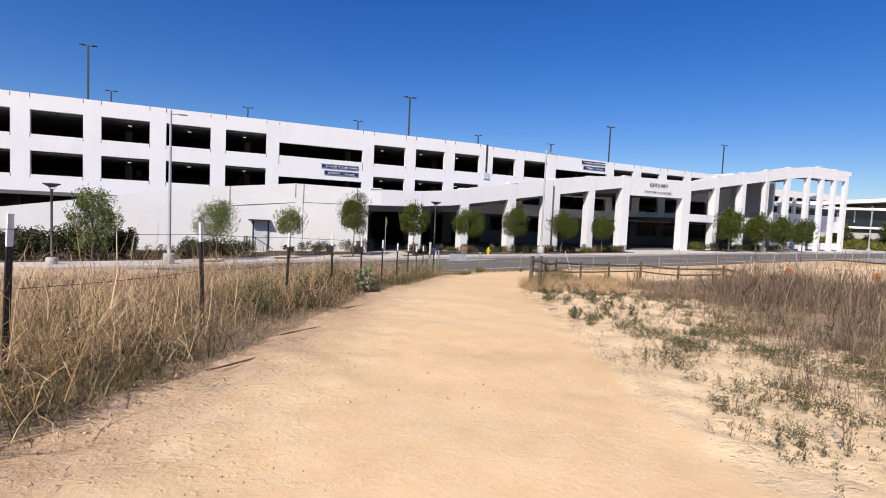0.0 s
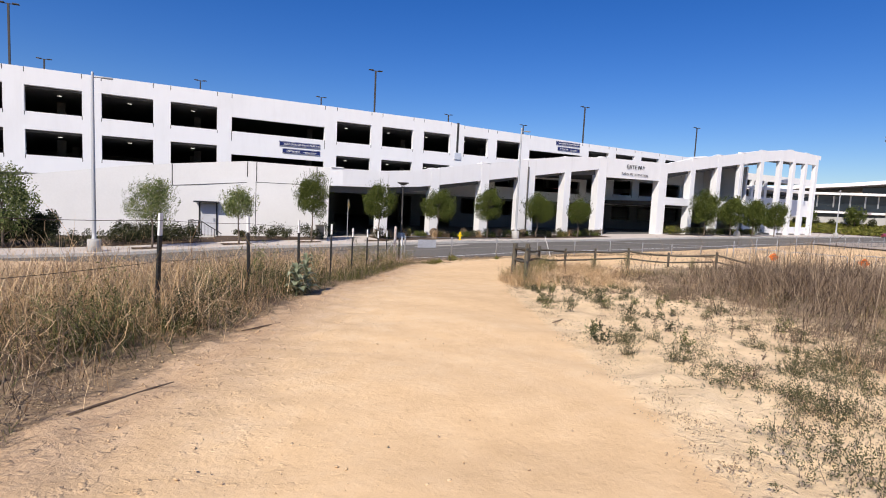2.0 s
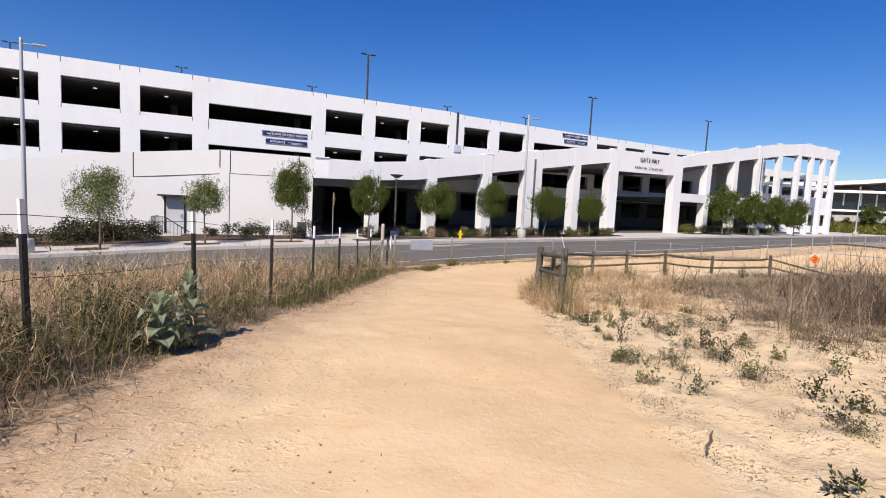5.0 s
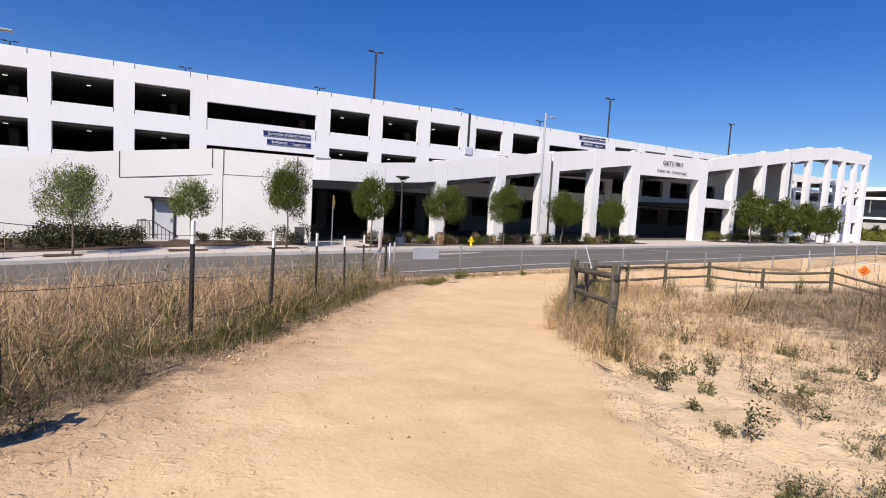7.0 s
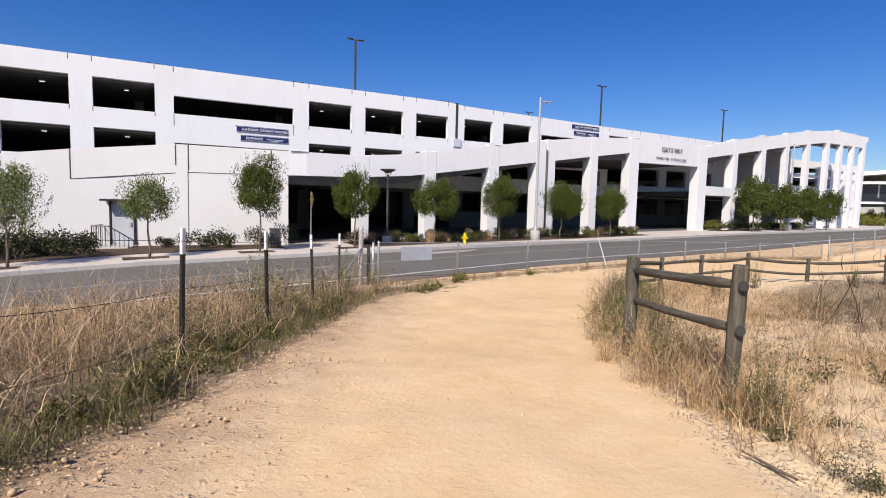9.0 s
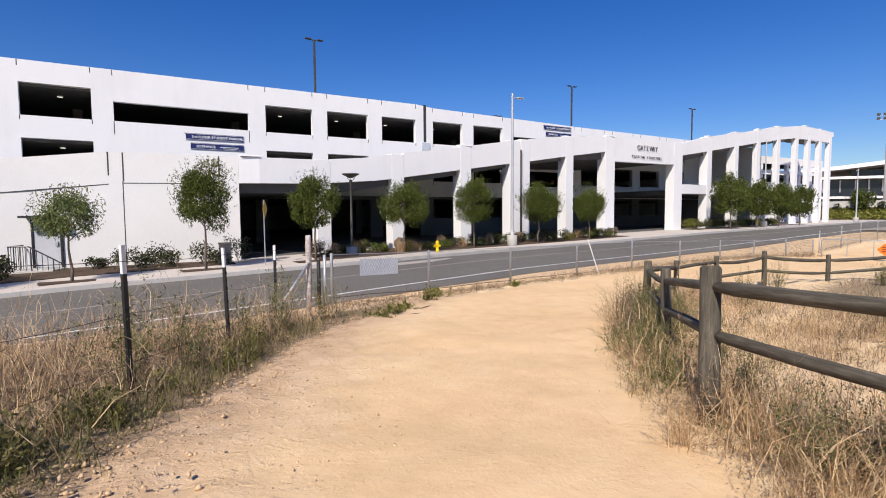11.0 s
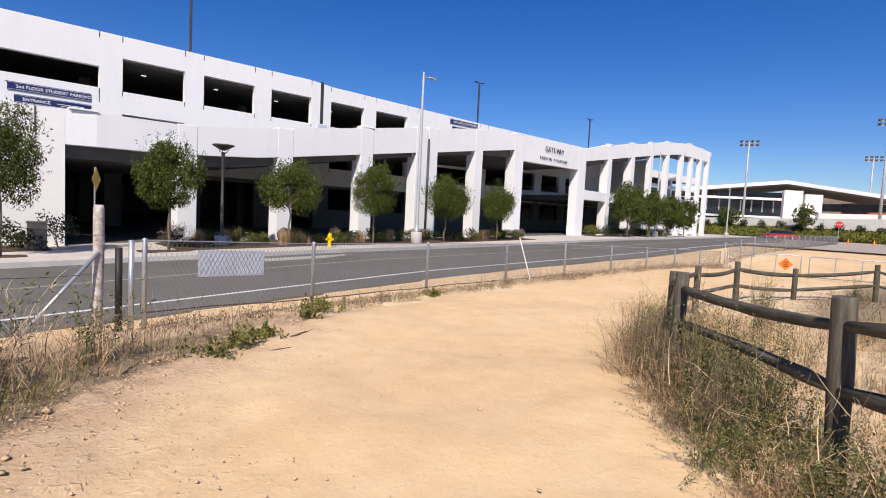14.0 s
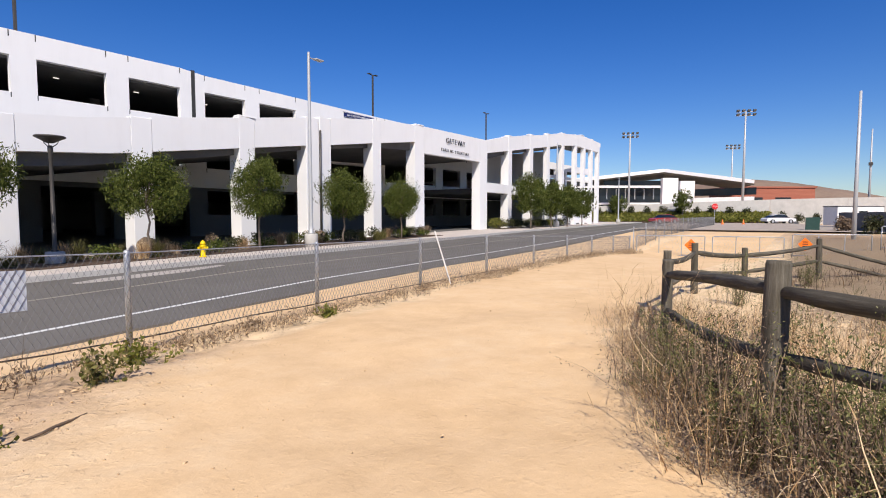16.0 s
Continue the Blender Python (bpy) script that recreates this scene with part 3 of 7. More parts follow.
def gpart(name, geo, mat, label="", **kw):
    ob = part(name, geo, mat, garage, label, **kw)
    ob.matrix_parent_inverse = INV
    return ob


def wall_grid(g, xs, zs, y0, y1, is_open):
    """A wall of cells with openings that go through it."""
    solid = [[not is_open((xs[i] + xs[i + 1]) / 2, (zs[j] + zs[j + 1]) / 2) for j in range(len(zs) - 1)] for i in range(len(xs) - 1)]

    def at(i, j):
        return 0 <= i < len(xs) - 1 and 0 <= j < len(zs) - 1 and solid[i][j]

    for i in range(len(xs) - 1):
        for j in range(len(zs) - 1):
            if not solid[i][j]:
                continue
            a, b, c, d = xs[i], xs[i + 1], zs[j], zs[j + 1]
            g.quad((a, y0, c), (b, y0, c), (b, y0, d), (a, y0, d))
            g.quad((b, y1, c), (a, y1, c), (a, y1, d), (b, y1, d))
            if not at(i - 1, j):
                g.quad((a, y1, c), (a, y0, c), (a, y0, d), (a, y1, d))
            if not at(i + 1, j):
                g.quad((b, y0, c), (b, y1, c), (b, y1, d), (b, y0, d))
            if not at(i, j - 1):
                g.quad((a, y1, c), (b, y1, c), (b, y0, c), (a, y0, c))
            if not at(i, j + 1):
                g.quad((a, y0, d), (b, y0, d), (b, y1, d), (a, y1, d))


FY, ROOF = 53.0, 10.05
BAYS = [(1.86 - 4.88 * i, 5.46 - 4.88 * i) for i in range(10)] + [(16.1, 19.6), (20.77, 24.2), (25.43, 28.6), (30.3, 33.4), (34.6, 37.94), (48.4, 51.8), (53.1, 56.5), (57.8, 61.2), (62.5, 66.0)]
SLOTS = [(6.63, 14.92), (39.2, 47.3)]
ROWS_Z = [(0.3, 2.2), (3.55, 5.46), (6.8, 8.75)]
SLOT_Z = [(0.3, 1.9), (3.3, 4.8), (6.82, 8.05)]


def facade_open(x, z):
    for a, b in BAYS:
        if a < x < b:
            return any(c < z < d for c, d in ROWS_Z)
    for a, b in SLOTS:
        if a < x < b:
            return any(c < z < d for c, d in SLOT_Z)
    return False


ZS = sorted({-2.0, ROOF, *[v for r in ROWS_Z + SLOT_Z for v in r]})
g = Mesh()
wall_grid(g, sorted({-46.0, 72.0, *[v for b in BAYS + SLOTS for v in b]}), [z for z in ZS if z >= 2.2], FY, FY + 0.4, facade_open)
# beyond the expansion joint the parapet falls slightly
g.v = [(x, y, z - float(np.interp(x, [29.0, 29.6, 48.0, 72.0], [0, 0.16, 0.45, 0.6])) if z == ROOF else z) for x, y, z in g.v]
gpart("facade_wall", g, WHITE, "white painted concrete wall with rows of openings")
# ground storey behind the arcade, in bare concrete darkened for shade: wide openings first, then bays
INNER = [(-40.0, 5.6), (6.6, 10.6), (11.6, 15.2), (16.1, 19.7), (20.7, 24.3), (25.4, 29.0)] + [b for b in BAYS if b[0] > 29] + [SLOTS[1]]


def inner_open(x, z):
    if x < 29.5:
        return any(a < x < b for a, b in INNER) and z < 1.9
    return facade_open(x, z)


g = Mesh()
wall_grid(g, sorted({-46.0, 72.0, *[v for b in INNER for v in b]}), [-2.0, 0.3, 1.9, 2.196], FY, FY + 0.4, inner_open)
gpart("inner_wall", g, SHADED_GREY, "bare concrete wall behind the arcade, darkened for interior shade")
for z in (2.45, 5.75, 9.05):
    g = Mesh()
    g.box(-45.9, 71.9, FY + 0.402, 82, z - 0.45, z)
    gpart("floor_slab", g, SHADED_DECK, "concrete floor slab darkened for interior shade")
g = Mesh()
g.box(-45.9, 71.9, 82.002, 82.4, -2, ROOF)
gpart("back_wall", g, SHADED_GREY, "concrete back wall darkened for interior shade")
for x in (-45.9, 71.5):
    g = Mesh()
    g.box(x, x + 0.4, FY + 0.402, 82, -2, ROOF)
    gpart("end_wall", g, WHITE)
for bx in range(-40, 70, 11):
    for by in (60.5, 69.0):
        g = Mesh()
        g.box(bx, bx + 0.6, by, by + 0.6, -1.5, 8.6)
        gpart("inner_column", g, SHADED_GREY, "concrete column darkened for interior shade")
# deck beams across the ceilings
for z in (5.3, 8.6):
    for a, b in BAYS[:3] + BAYS[10:15]:
        g = Mesh()
        xm = (a + b) / 2
        g.box(xm - 0.14, xm + 0.14, FY + 2.7, FY + 2.78, z - 0.10, z - 0.055)
        gpart("ceiling_light", g, GLOW, "small white ceiling lamp")
# short sealant joints at the pier edges
for a, b in BAYS + SLOTS:
    for x in (a, b):
        top = 10.04 - float(np.interp(x, [29.0, 29.6, 48.0, 72.0], [0, 0.16, 0.45, 0.6]))
        for z0, z1 in ((top - 0.36, top), (6.52, 6.80), (3.27, 3.55)):
            if (a, b) in SLOTS and z1 < 9:
                z0 -= 0.55
            g = Mesh()
            g.box(x - 0.025, x + 0.025, FY - 0.004, FY + 0.05, z0, z1)
            gpart("sealant_joint", g, JOINT)
g = Mesh()
g.box(29.36, 29.62, FY - 0.012, FY + 0.05, 6.9, ROOF + 0.02)
gpart("expansion_joint", g, JOINT, "dark vertical expansion joint")
g = Mesh()
g.box(29.15, 29.95, FY - 0.1, FY - 0.013, 6.15, 6.85)
gpart("joint_cover", g, PANEL_BLUE, "pale blue cover plate", bevel=0.02)

# solid ramp wall
g = Mesh()
xs = [-20, -16, -12.9, -9, -6, -3, -0.7, 1.7, 3.4, 6.4, 9, 11.65]
g.strip([[(x, front_y(x), -3.0), (x, front_y(x) + 0.4, -3.0), (x, front_y(x) + 0.4, beam_top(x)), (x, front_y(x), beam_top(x))] for x in xs])
gpart("ramp_wall", g, RAMP_PAINT, "solid off-white ramp wall that rises in a slope")


def wall_box(x, x2, z0, z1, proud=0.006, deep=0.03):
    """A thin bar on the ramp wall or arcade front, from x to x2."""
    m = Mesh()
    y, y2 = float(front_y(x)), float(front_y(x2))
    za, zb = (z0, z0) if not isinstance(z0, tuple) else z0
    zc, zd = (z1, z1) if not isinstance(z1, tuple) else z1
    m.strip([[(x, y - proud, za), (x, y + deep, za), (x, y + deep, zc), (x, y - proud, zc)], [(x2, y2 - proud, zb), (x2, y2 + deep, zb), (x2, y2 + deep, zd), (x2, y2 - proud, zd)]])
    return m


for x, z0 in ((1.82, 1.7), (6.38, 2.55), (6.95, 2.3), (10.8, 2.6)):
    gpart("sealant_joint", wall_box(x, x + 0.06, z0, beam_top(x) - 0.02), JOINT)
gpart("sealant_joint", wall_box(6.93, 6.97, -1.8, 2.3), JOINT)
gpart("sealant_joint", wall_box(6.97, 10.95, 2.2, 2.24), JOINT)
gpart("sealant_joint", wall_box(1.88, 6.4, (1.70, 2.15), (1.74, 2.19)), JOINT)

# arcade: columns, beam panels, deck
COLS = [(15.45, 16.24), (19.95, 20.76), (24.85, 25.72), (29.05, 29.98), (30.06, 30.9), (34.6, 35.43), (39.2, 40.39), (48.95, 50.35), (54.75, 55.6), (60.1, 60.96), (65.05, 65.9), (70.0, 70.85), (75.0, 75.82), (78.7, 79.5), (82.25, 83.06), (85.55, 86.4)]
edges = [11.65] + [v for c in COLS for v in c]
for i in range(0, len(edges) - 1, 2):
    a, b = edges[i], edges[i + 1]
    if b - a < 0.2:
        continue
    g = Mesh()
    st = np.linspace(a + 0.008, b - 0.008, 5)
    low = (lambda x: 4.75 + 0.018 * (x - 40.3)) if 40 < a < 49 else beam_bottom
    g.strip([[(x, front_y(x), low(x)), (x, front_y(x) + 0.45, low(x)), (x, front_y(x) + 0.45, beam_top(x)), (x, front_y(x), beam_top(x))] for x in st])
    gpart("beam_panel", g, WHITE, "white sloping concrete beam above the arcade")
for a, b in COLS:
    g = Mesh()
    yv = lambda x: float(front_y(x)) - 0.008
    d = 0.85 if a < 62 else 0.5
    rings = [[(a, yv(a), z0), (b, yv(b), z0), (b, yv(b) + d, z0), (a, yv(a) + d, z0)] for z0 in (-1.9, beam_top((a + b) / 2) + 0.002)]
    g.strip(rings)
    gpart("column", g, WHITE, "tall white concrete column", bevel=0.02)
for a, b in ((50.36, 54.74), (55.61, 60.09), (60.97, 65.04), (65.91, 69.99)):
    g = Mesh()
    g.strip([[(x, front_y(x) + 0.02, 2.37), (x, front_y(x) + 0.5, 2.37), (x, front_y(x) + 0.5, 3.22), (x, front_y(x) + 0.02, 3.22)] for x in (a, b)])
    gpart("spandrel", g, WHITE, "white concrete spandrel between columns")
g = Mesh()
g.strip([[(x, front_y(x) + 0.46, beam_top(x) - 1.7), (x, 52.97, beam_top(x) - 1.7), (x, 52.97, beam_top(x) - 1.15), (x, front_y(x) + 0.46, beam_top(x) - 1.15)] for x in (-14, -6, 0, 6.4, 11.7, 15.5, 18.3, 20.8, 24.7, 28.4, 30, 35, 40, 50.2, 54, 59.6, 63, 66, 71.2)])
gpart("ramp_deck", g, SHADED_DECK, "concrete ramp deck darkened for shade below")
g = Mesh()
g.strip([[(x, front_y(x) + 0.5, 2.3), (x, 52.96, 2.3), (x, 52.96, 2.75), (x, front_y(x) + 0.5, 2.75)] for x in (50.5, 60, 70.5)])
gpart("floor_slab", g, SHADED_DECK)
g = Mesh()
g.tube([(30.02, float(front_y(30)) - 0.07, -1.2), (30.02, float(front_y(30)) - 0.07, 4.95)], 0.055, 8)
gpart("downpipe", g, POLE_DARK, "dark round downpipe between two columns", smooth=True)
# raised pads on the parapet
for x in (12.2, 25.3, 39.8, 55.2, 60.5, 65.5, 70.4, 78, 82.6):
    g = Mesh()
    z = beam_top(x)
    y = float(front_y(x))
    g.box(x - 0.45, x + 0.45, y - 0.02, y + 0.4, z + 0.012, z + 0.085)
    gpart("parapet_pad", g, WHITE, bevel=0.015)
# lower block at the far end
g = Mesh()
END_X = [(72.2 + 3.3 * i, 74.9 + 3.3 * i) for i in range(7)]


def end_open(x, z):
    return any(a < x < b for a, b in END_X) and any(c < z < d for c, d in ((0.2, 1.9), (4.5, 5.7), (6.1, 6.95)))


wall_grid(g, sorted({71.25, 95.0, *[v for b in END_X for v in b]}), [-1.5, 0.2, 1.9, 4.5, 5.7, 6.1, 6.95, 7.9], 50.3, 50.65, end_open)
gpart("stair_wall", g, WHITE, "white end wall with small openings")
# added wall: keeps sun from the open end out of the arcade interior
g = Mesh()
g.box(70.9, 71.2, 46.6, 52.99, -1.4, beam_top(69) - 1.75)
gpart("sun_block_wall", g, WHITE)
for z in (2.9, 5.6, 7.6):
    g = Mesh()
    g.box(72, 94.9, 50.652, 62, z - 0.4, z)
    gpart("floor_slab", g, SHADED_DECK)
g = Mesh()
g.box(72, 95, 62.002, 62.3, -1.5, 7.7)
gpart("back_wall", g, SHADED_GREY)
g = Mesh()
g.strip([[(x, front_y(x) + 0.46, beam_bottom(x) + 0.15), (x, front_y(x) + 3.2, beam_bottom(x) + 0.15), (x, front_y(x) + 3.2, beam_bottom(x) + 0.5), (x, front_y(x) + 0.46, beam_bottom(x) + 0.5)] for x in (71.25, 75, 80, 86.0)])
gpart("soffit", g, SHADED_DECK, "concrete soffit behind the beam, darkened for shade")
g = Mesh()
g.strip([[(x, front_y(x) + dy, z0), (x, front_y(x) + dy + 0.4, z0), (x, front_y(x) + dy + 0.4, z1), (x, front_y(x) + dy, z1)] for x, dy, z0, z1 in ((86.45, 0.3, 10.35, 10.95), (87.5, 0.3, 10.37, 10.97))])
gpart("eave", g, WHITE, "white cantilevered eave")

def lettering(text, size, mat, m, parent, extrude=0.03, label="", spacing=1.0, offset=0.0):
    cu = bpy.data.curves.new("text", "FONT")
    cu.body, cu.size, cu.extrude, cu.space_character, cu.offset = text, size, extrude, spacing, offset
    tmp = bpy.data.objects.new("text", cu)
    me = bpy.data.meshes.new_from_object(tmp)
    bpy.data.objects.remove(tmp)
    me.materials.append(mat)
    ob = new("lettering", me)
    ob.parent = parent
    if parent is garage:
        ob.matrix_parent_inverse = INV
    ob.matrix_basis = m
    if label:
        ob["label"] = label
    return ob


for word, size, x0, x1, z in (("GATEWAY", 0.60, 43.3, 46.25, 5.84), ("PARKING STRUCTURE", 0.33, 42.6, 46.95, 5.17)):
    for i, ch in enumerate(word):
        if ch != " ":
            x = x0 + (x1 - x0) * i / (len(word) - 0.2)
            o = lettering(ch, size, DARK_METAL, pose(x, float(front_y(x)) - 0.06, z, 90, 0, 5.0), garage, 0.015, "dark metal letter " + ch, 1.0, -0.007 if size > 0.5 else -0.004)
            o.name = "sign_letter"

# door with canopy; a landing with steps that go down along the ramp wall
dx0, dx1 = 3.55, 4.55
dang = math.degrees(math.atan2(front_y(dx1) - front_y(dx0), dx1 - dx0))
M = pose(dx0, float(front_y(dx0)), -1.50, 0, 0, dang)
g = Mesh()
g.box(0, 1.0, -0.05, -0.005, 0, 2.08, M)
door = gpart("door", g, DOOR_PAINT, "grey painted steel door", bevel=0.008)
for nm, bx, mt in (("door_frame", (-0.09, -0.002, -0.09, 0.0, 0, 2.17), DARK_METAL), ("door_frame", (1.002, 1.09, -0.09, 0.0, 0, 2.17), DARK_METAL), ("door_canopy", (-0.28, 1.2, -0.7, 0.0, 2.18, 2.28), DARK_METAL), ("door_handle", (0.82, 0.92, -0.11, -0.052, 0.95, 1.15), GALV)):
    g = Mesh()
    g.box(*bx, M)
    o = part(nm, g, mt, door if nm == "door_handle" else garage, "dark metal canopy" if "canopy" in nm else "")
    o.matrix_parent_inverse = INV if o.parent is garage else Matrix()
g = Mesh()
g.box(-0.45, 1.15, -1.3, -0.006, -0.9, -0.01, M)
gpart("landing", g, CONCRETE, "low concrete landing in front of the door", bevel=0.015)
for i in range(3):
    g = Mesh()
    g.box(1.152 + 0.3 * i, 1.45 + 0.3 * i, -1.3, -0.006, -0.9, -0.12 - 0.14 * i, M)
    gpart("step", g, CONCRETE)
g = Mesh()
g.box(2.06, 4.0, -0.95, -0.75, -0.9, -0.3, M)
gpart("low_wall", g, CONCRETE, "low concrete planter edge", bevel=0.02)
stair_rail = thing("stair_railing", "dark steel stair railing beside the garage door", "railing", dx0, 40.2, -1.5)
g = Mesh()
for k in range(7):
    g.tube([M @ Vector((-0.42, -0.12 - 0.19 * k, -0.01)), M @ Vector((-0.42, -0.12 - 0.19 * k, 0.98))], 0.014, 5)
g.tube([M @ Vector((-0.42, -0.06, 1.0)), M @ Vector((-0.42, -1.28, 1.0))], 0.026, 8)
part("end_rail", g, DARK_METAL, stair_rail).matrix_parent_inverse = stair_rail.matrix_basis.inverted()
g = Mesh()
for k in range(11):
    u = -0.42 + 0.2 * k
    zt = 1.0 if u < 0.3 else 1.0 - 0.62 * (u - 0.3)
    zb = -0.01 if u < 1.15 else -0.12 - 0.45 * (u - 1.15)
    g.tube([M @ Vector((u, -1.26, zb)), M @ Vector((u, -1.26, zt))], 0.014 if k % 4 else 0.024, 5)
g.tube([M @ Vector((-0.42, -1.26, 1.0)), M @ Vector((0.3, -1.26, 1.0)), M @ Vector((1.62, -1.26, 0.18))], 0.028, 8)
part("sloping_rail", g, DARK_METAL, stair_rail).matrix_parent_inverse = stair_rail.matrix_basis.inverted()


def banner(x, z, text1, text2):
    t = thing("banner", "navy blue ribbon banner with white lettering on the wall", "banner", x, FY, z, group="garage banners")
    for i, (zz, tx, x0, x1) in enumerate(((0.42, text1, 0.0, 3.75), (-0.22, text2, 0.28, 3.75))):
        b0 = Mesh()
        b0.strip([[(x0, -0.05, zz + 0.0), (x0, -0.012, zz), (x0, -0.012, zz + 0.44), (x0, -0.05, zz + 0.44)], [(x1, -0.05, zz - 0.0), (x1, -0.012, zz), (x1, -0.012, zz + 0.44), (x1, -0.05, zz + 0.44)]])
        b = part("panel", b0, NAVY, t)
        for z2 in (zz + 0.03, zz + 0.39):
            e = Mesh()
            e.box(x0 + 0.04, x1 - 0.04, -0.056, -0.0505, z2, z2 + 0.016)
            part("border", e, WHITE_PAINT, b)
        if tx:
            cur = x0 + 0.36
            for word in tx.split():
                o = lettering(word, 0.235, WHITE_PAINT, pose(cur, -0.054, zz + 0.135, 90, 0, 0), b, 0.003, "white lettering", 1.02, 0.004)
                cur += max(v.co.x for v in o.data.vertices) + 0.075
        if i == 1:
            e = Mesh()
            e.box(2.15, 3.4, -0.056, -0.0505, zz + 0.20, zz + 0.235)
            e.box(2.35, 3.3, -0.056, -0.0505, zz + 0.11, zz + 0.14)
            part("small_print", e, WHITE_PAINT, b)
    e = Mesh()
    e.quad((-0.12, -0.048, 0.86), (0.28, -0.048, 0.86), (0.28, -0.048, 0.66), (0.1, -0.048, 0.70))
    part("ribbon_fold", e, NAVY, t)


banner(10.75, 5.5, "2nd FLOOR STUDENT PARKING", "ENTRANCE")
banner(43.1, 8.6, "2nd FLOOR STUDENT PARKING", "ENTRANCE")


# ---- fences ----
def gz(x, y):
    return float(ground_z(x, y))


T_POSTS = [(-1.3, 4.75), (0.03, 6.95), (1.3, 9.0), (2.5, 10.85), (3.65, 12.7), (4.8, 14.55), (5.88, 16.3), (6.95, 18.05), (8.01, 19.8), (9.01, 21.56)]
wire_fence = thing("wire_fence", "black steel post fence with white tops and rusty wires", "fence", *T_POSTS[4], gz(*T_POSTS[4]))
FINV = wire_fence.matrix_basis.inverted()
tops = []
for i, (x, y) in enumerate(T_POSTS):
    z = gz(x, y)
    rnd = random.Random(i)
    lx, ly = rnd.uniform(-0.04, 0.04), rnd.uniform(-0.04, 0.04)
    h = 1.28 + rnd.uniform(-0.05, 0.05)
    m = Matrix(((1, 0, lx, x), (0, 1, ly, y), (0, 0, 1, z), (0, 0, 0, 1))) @ pose(0, 0, 0, 0, 0, 58 + rnd.uniform(-8, 8))
    for nm, mt, z0, z1 in (("post", BLACK_PAINT, -0.25, h - 0.24), ("white_top", WHITE_PAINT, h - 0.239, h)):
        g = Mesh()
        g.box(-0.024, 0.024, -0.005, 0.0, z0, z1, m)
        g.box(-0.005, 0.005, 0.001, 0.034, z0, z1, m)
        if nm == "post":
            for k in range(9):
                g.box(-0.012, 0.012, -0.012, -0.0055, 0.2 + 0.09 * k, 0.23 + 0.09 * k, m)
            par = post = part(nm, g, mt, wire_fence, "black studded steel post")
            post.matrix_parent_inverse = FINV
        else:
            part(nm, g, mt, post, "white painted post top")
    tops.append((m, h))
ends = [(pose(-3.9, 0.6, gz(-3.9, 0.6)), 1.25)] + tops + [(pose(10.05, 23.25, gz(10.05, 23.25)), 1.2)]
for hgt in (0.30, 0.72, 1.16):
    for (ma, ha), (mb, hb) in zip(ends, ends[1:]):
        a, b = ma @ Vector((0, -0.008, hgt)), mb @ Vector((0, -0.008, hgt))
        g = Mesh()
        rnd = random.Random(int(hgt * 100 + a.x * 10))
        sag = rnd.uniform(0.0, 0.02) if hgt > 1 else rnd.uniform(0.01, 0.05)
        g.tube([a.lerp(b, k / 8) - Vector((0, 0, sag * 4 * (k / 8) * (1 - k / 8))) for k in range(9)], 0.0028, 5)
        o = part("wire", g, RUST_WIRE, wire_fence, "thin rusty fence wire")
        o.matrix_parent_inverse = FINV

# wooden post and rail fence
W_POSTS = [(9.44, 13.24, 0.55), (10.38, 15.05, 0.40), (12.08, 16.62, 0.14), (13.68, 18.07, 0.03), (15.85, 19.09, -0.16), (18.0, 19.61, -0.21), (20.11, 19.69, -0.20), (22.23, 19.21, -0.36), (24.11, 18.09, -0.22), (26.6, 16.2, -0.62), (29.0, 14.4, -0.55)]
rail_fence = thing("post_and_rail_fence", "weathered grey-brown round wooden post and rail fence", "fence", *W_POSTS[3][:2], gz(*W_POSTS[3][:2]))
WINV = rail_fence.matrix_basis.inverted()
for i, (x, y, zt) in enumerate(W_POSTS):
    rnd = random.Random(40 + i)
    z0 = min(gz(x, y), zt - 0.9) - 0.1
    lean = Vector((rnd.uniform(-0.05, 0.05), rnd.uniform(-0.05, 0.05), 0))
    if i == 1:
        lean = Vector((-0.13, -0.09, 0))
    g = Mesh()
    hs = [z0, z0 + 0.3 * (zt - z0), z0 + 0.65 * (zt - z0), zt - 0.02, zt]
    g.tube([Vector((x, y, h)) + lean * ((h - zt) * -1 - 0.0) * 0.6 for h in hs], [(0.068 if i == 1 else 0.054) + rnd.uniform(-0.005, 0.005) for _ in range(4)] + [0.052], 14)
    g.v = [(a + 0.006 * noise.noise(Vector((a * 9, b * 9, c * 2))), b + 0.006 * noise.noise(Vector((a * 9 + 5, b * 9, c * 2))), c) for a, b, c in g.v]
    o = part("post", g, WOOD, rail_fence, "leaning split wooden post" if i == 1 else "", smooth=True)
    o.matrix_parent_inverse = WINV
for zt in (0.405, 0.08):
    # open sockets of the end post
    g = Mesh()
    g.tube([(9.405, 13.19, zt), (9.378, 13.172, zt)], 0.034, 12)
    o = part("rail_socket", g, JOINT, rail_fence, "dark empty rail hole")
    o.matrix_parent_inverse = WINV
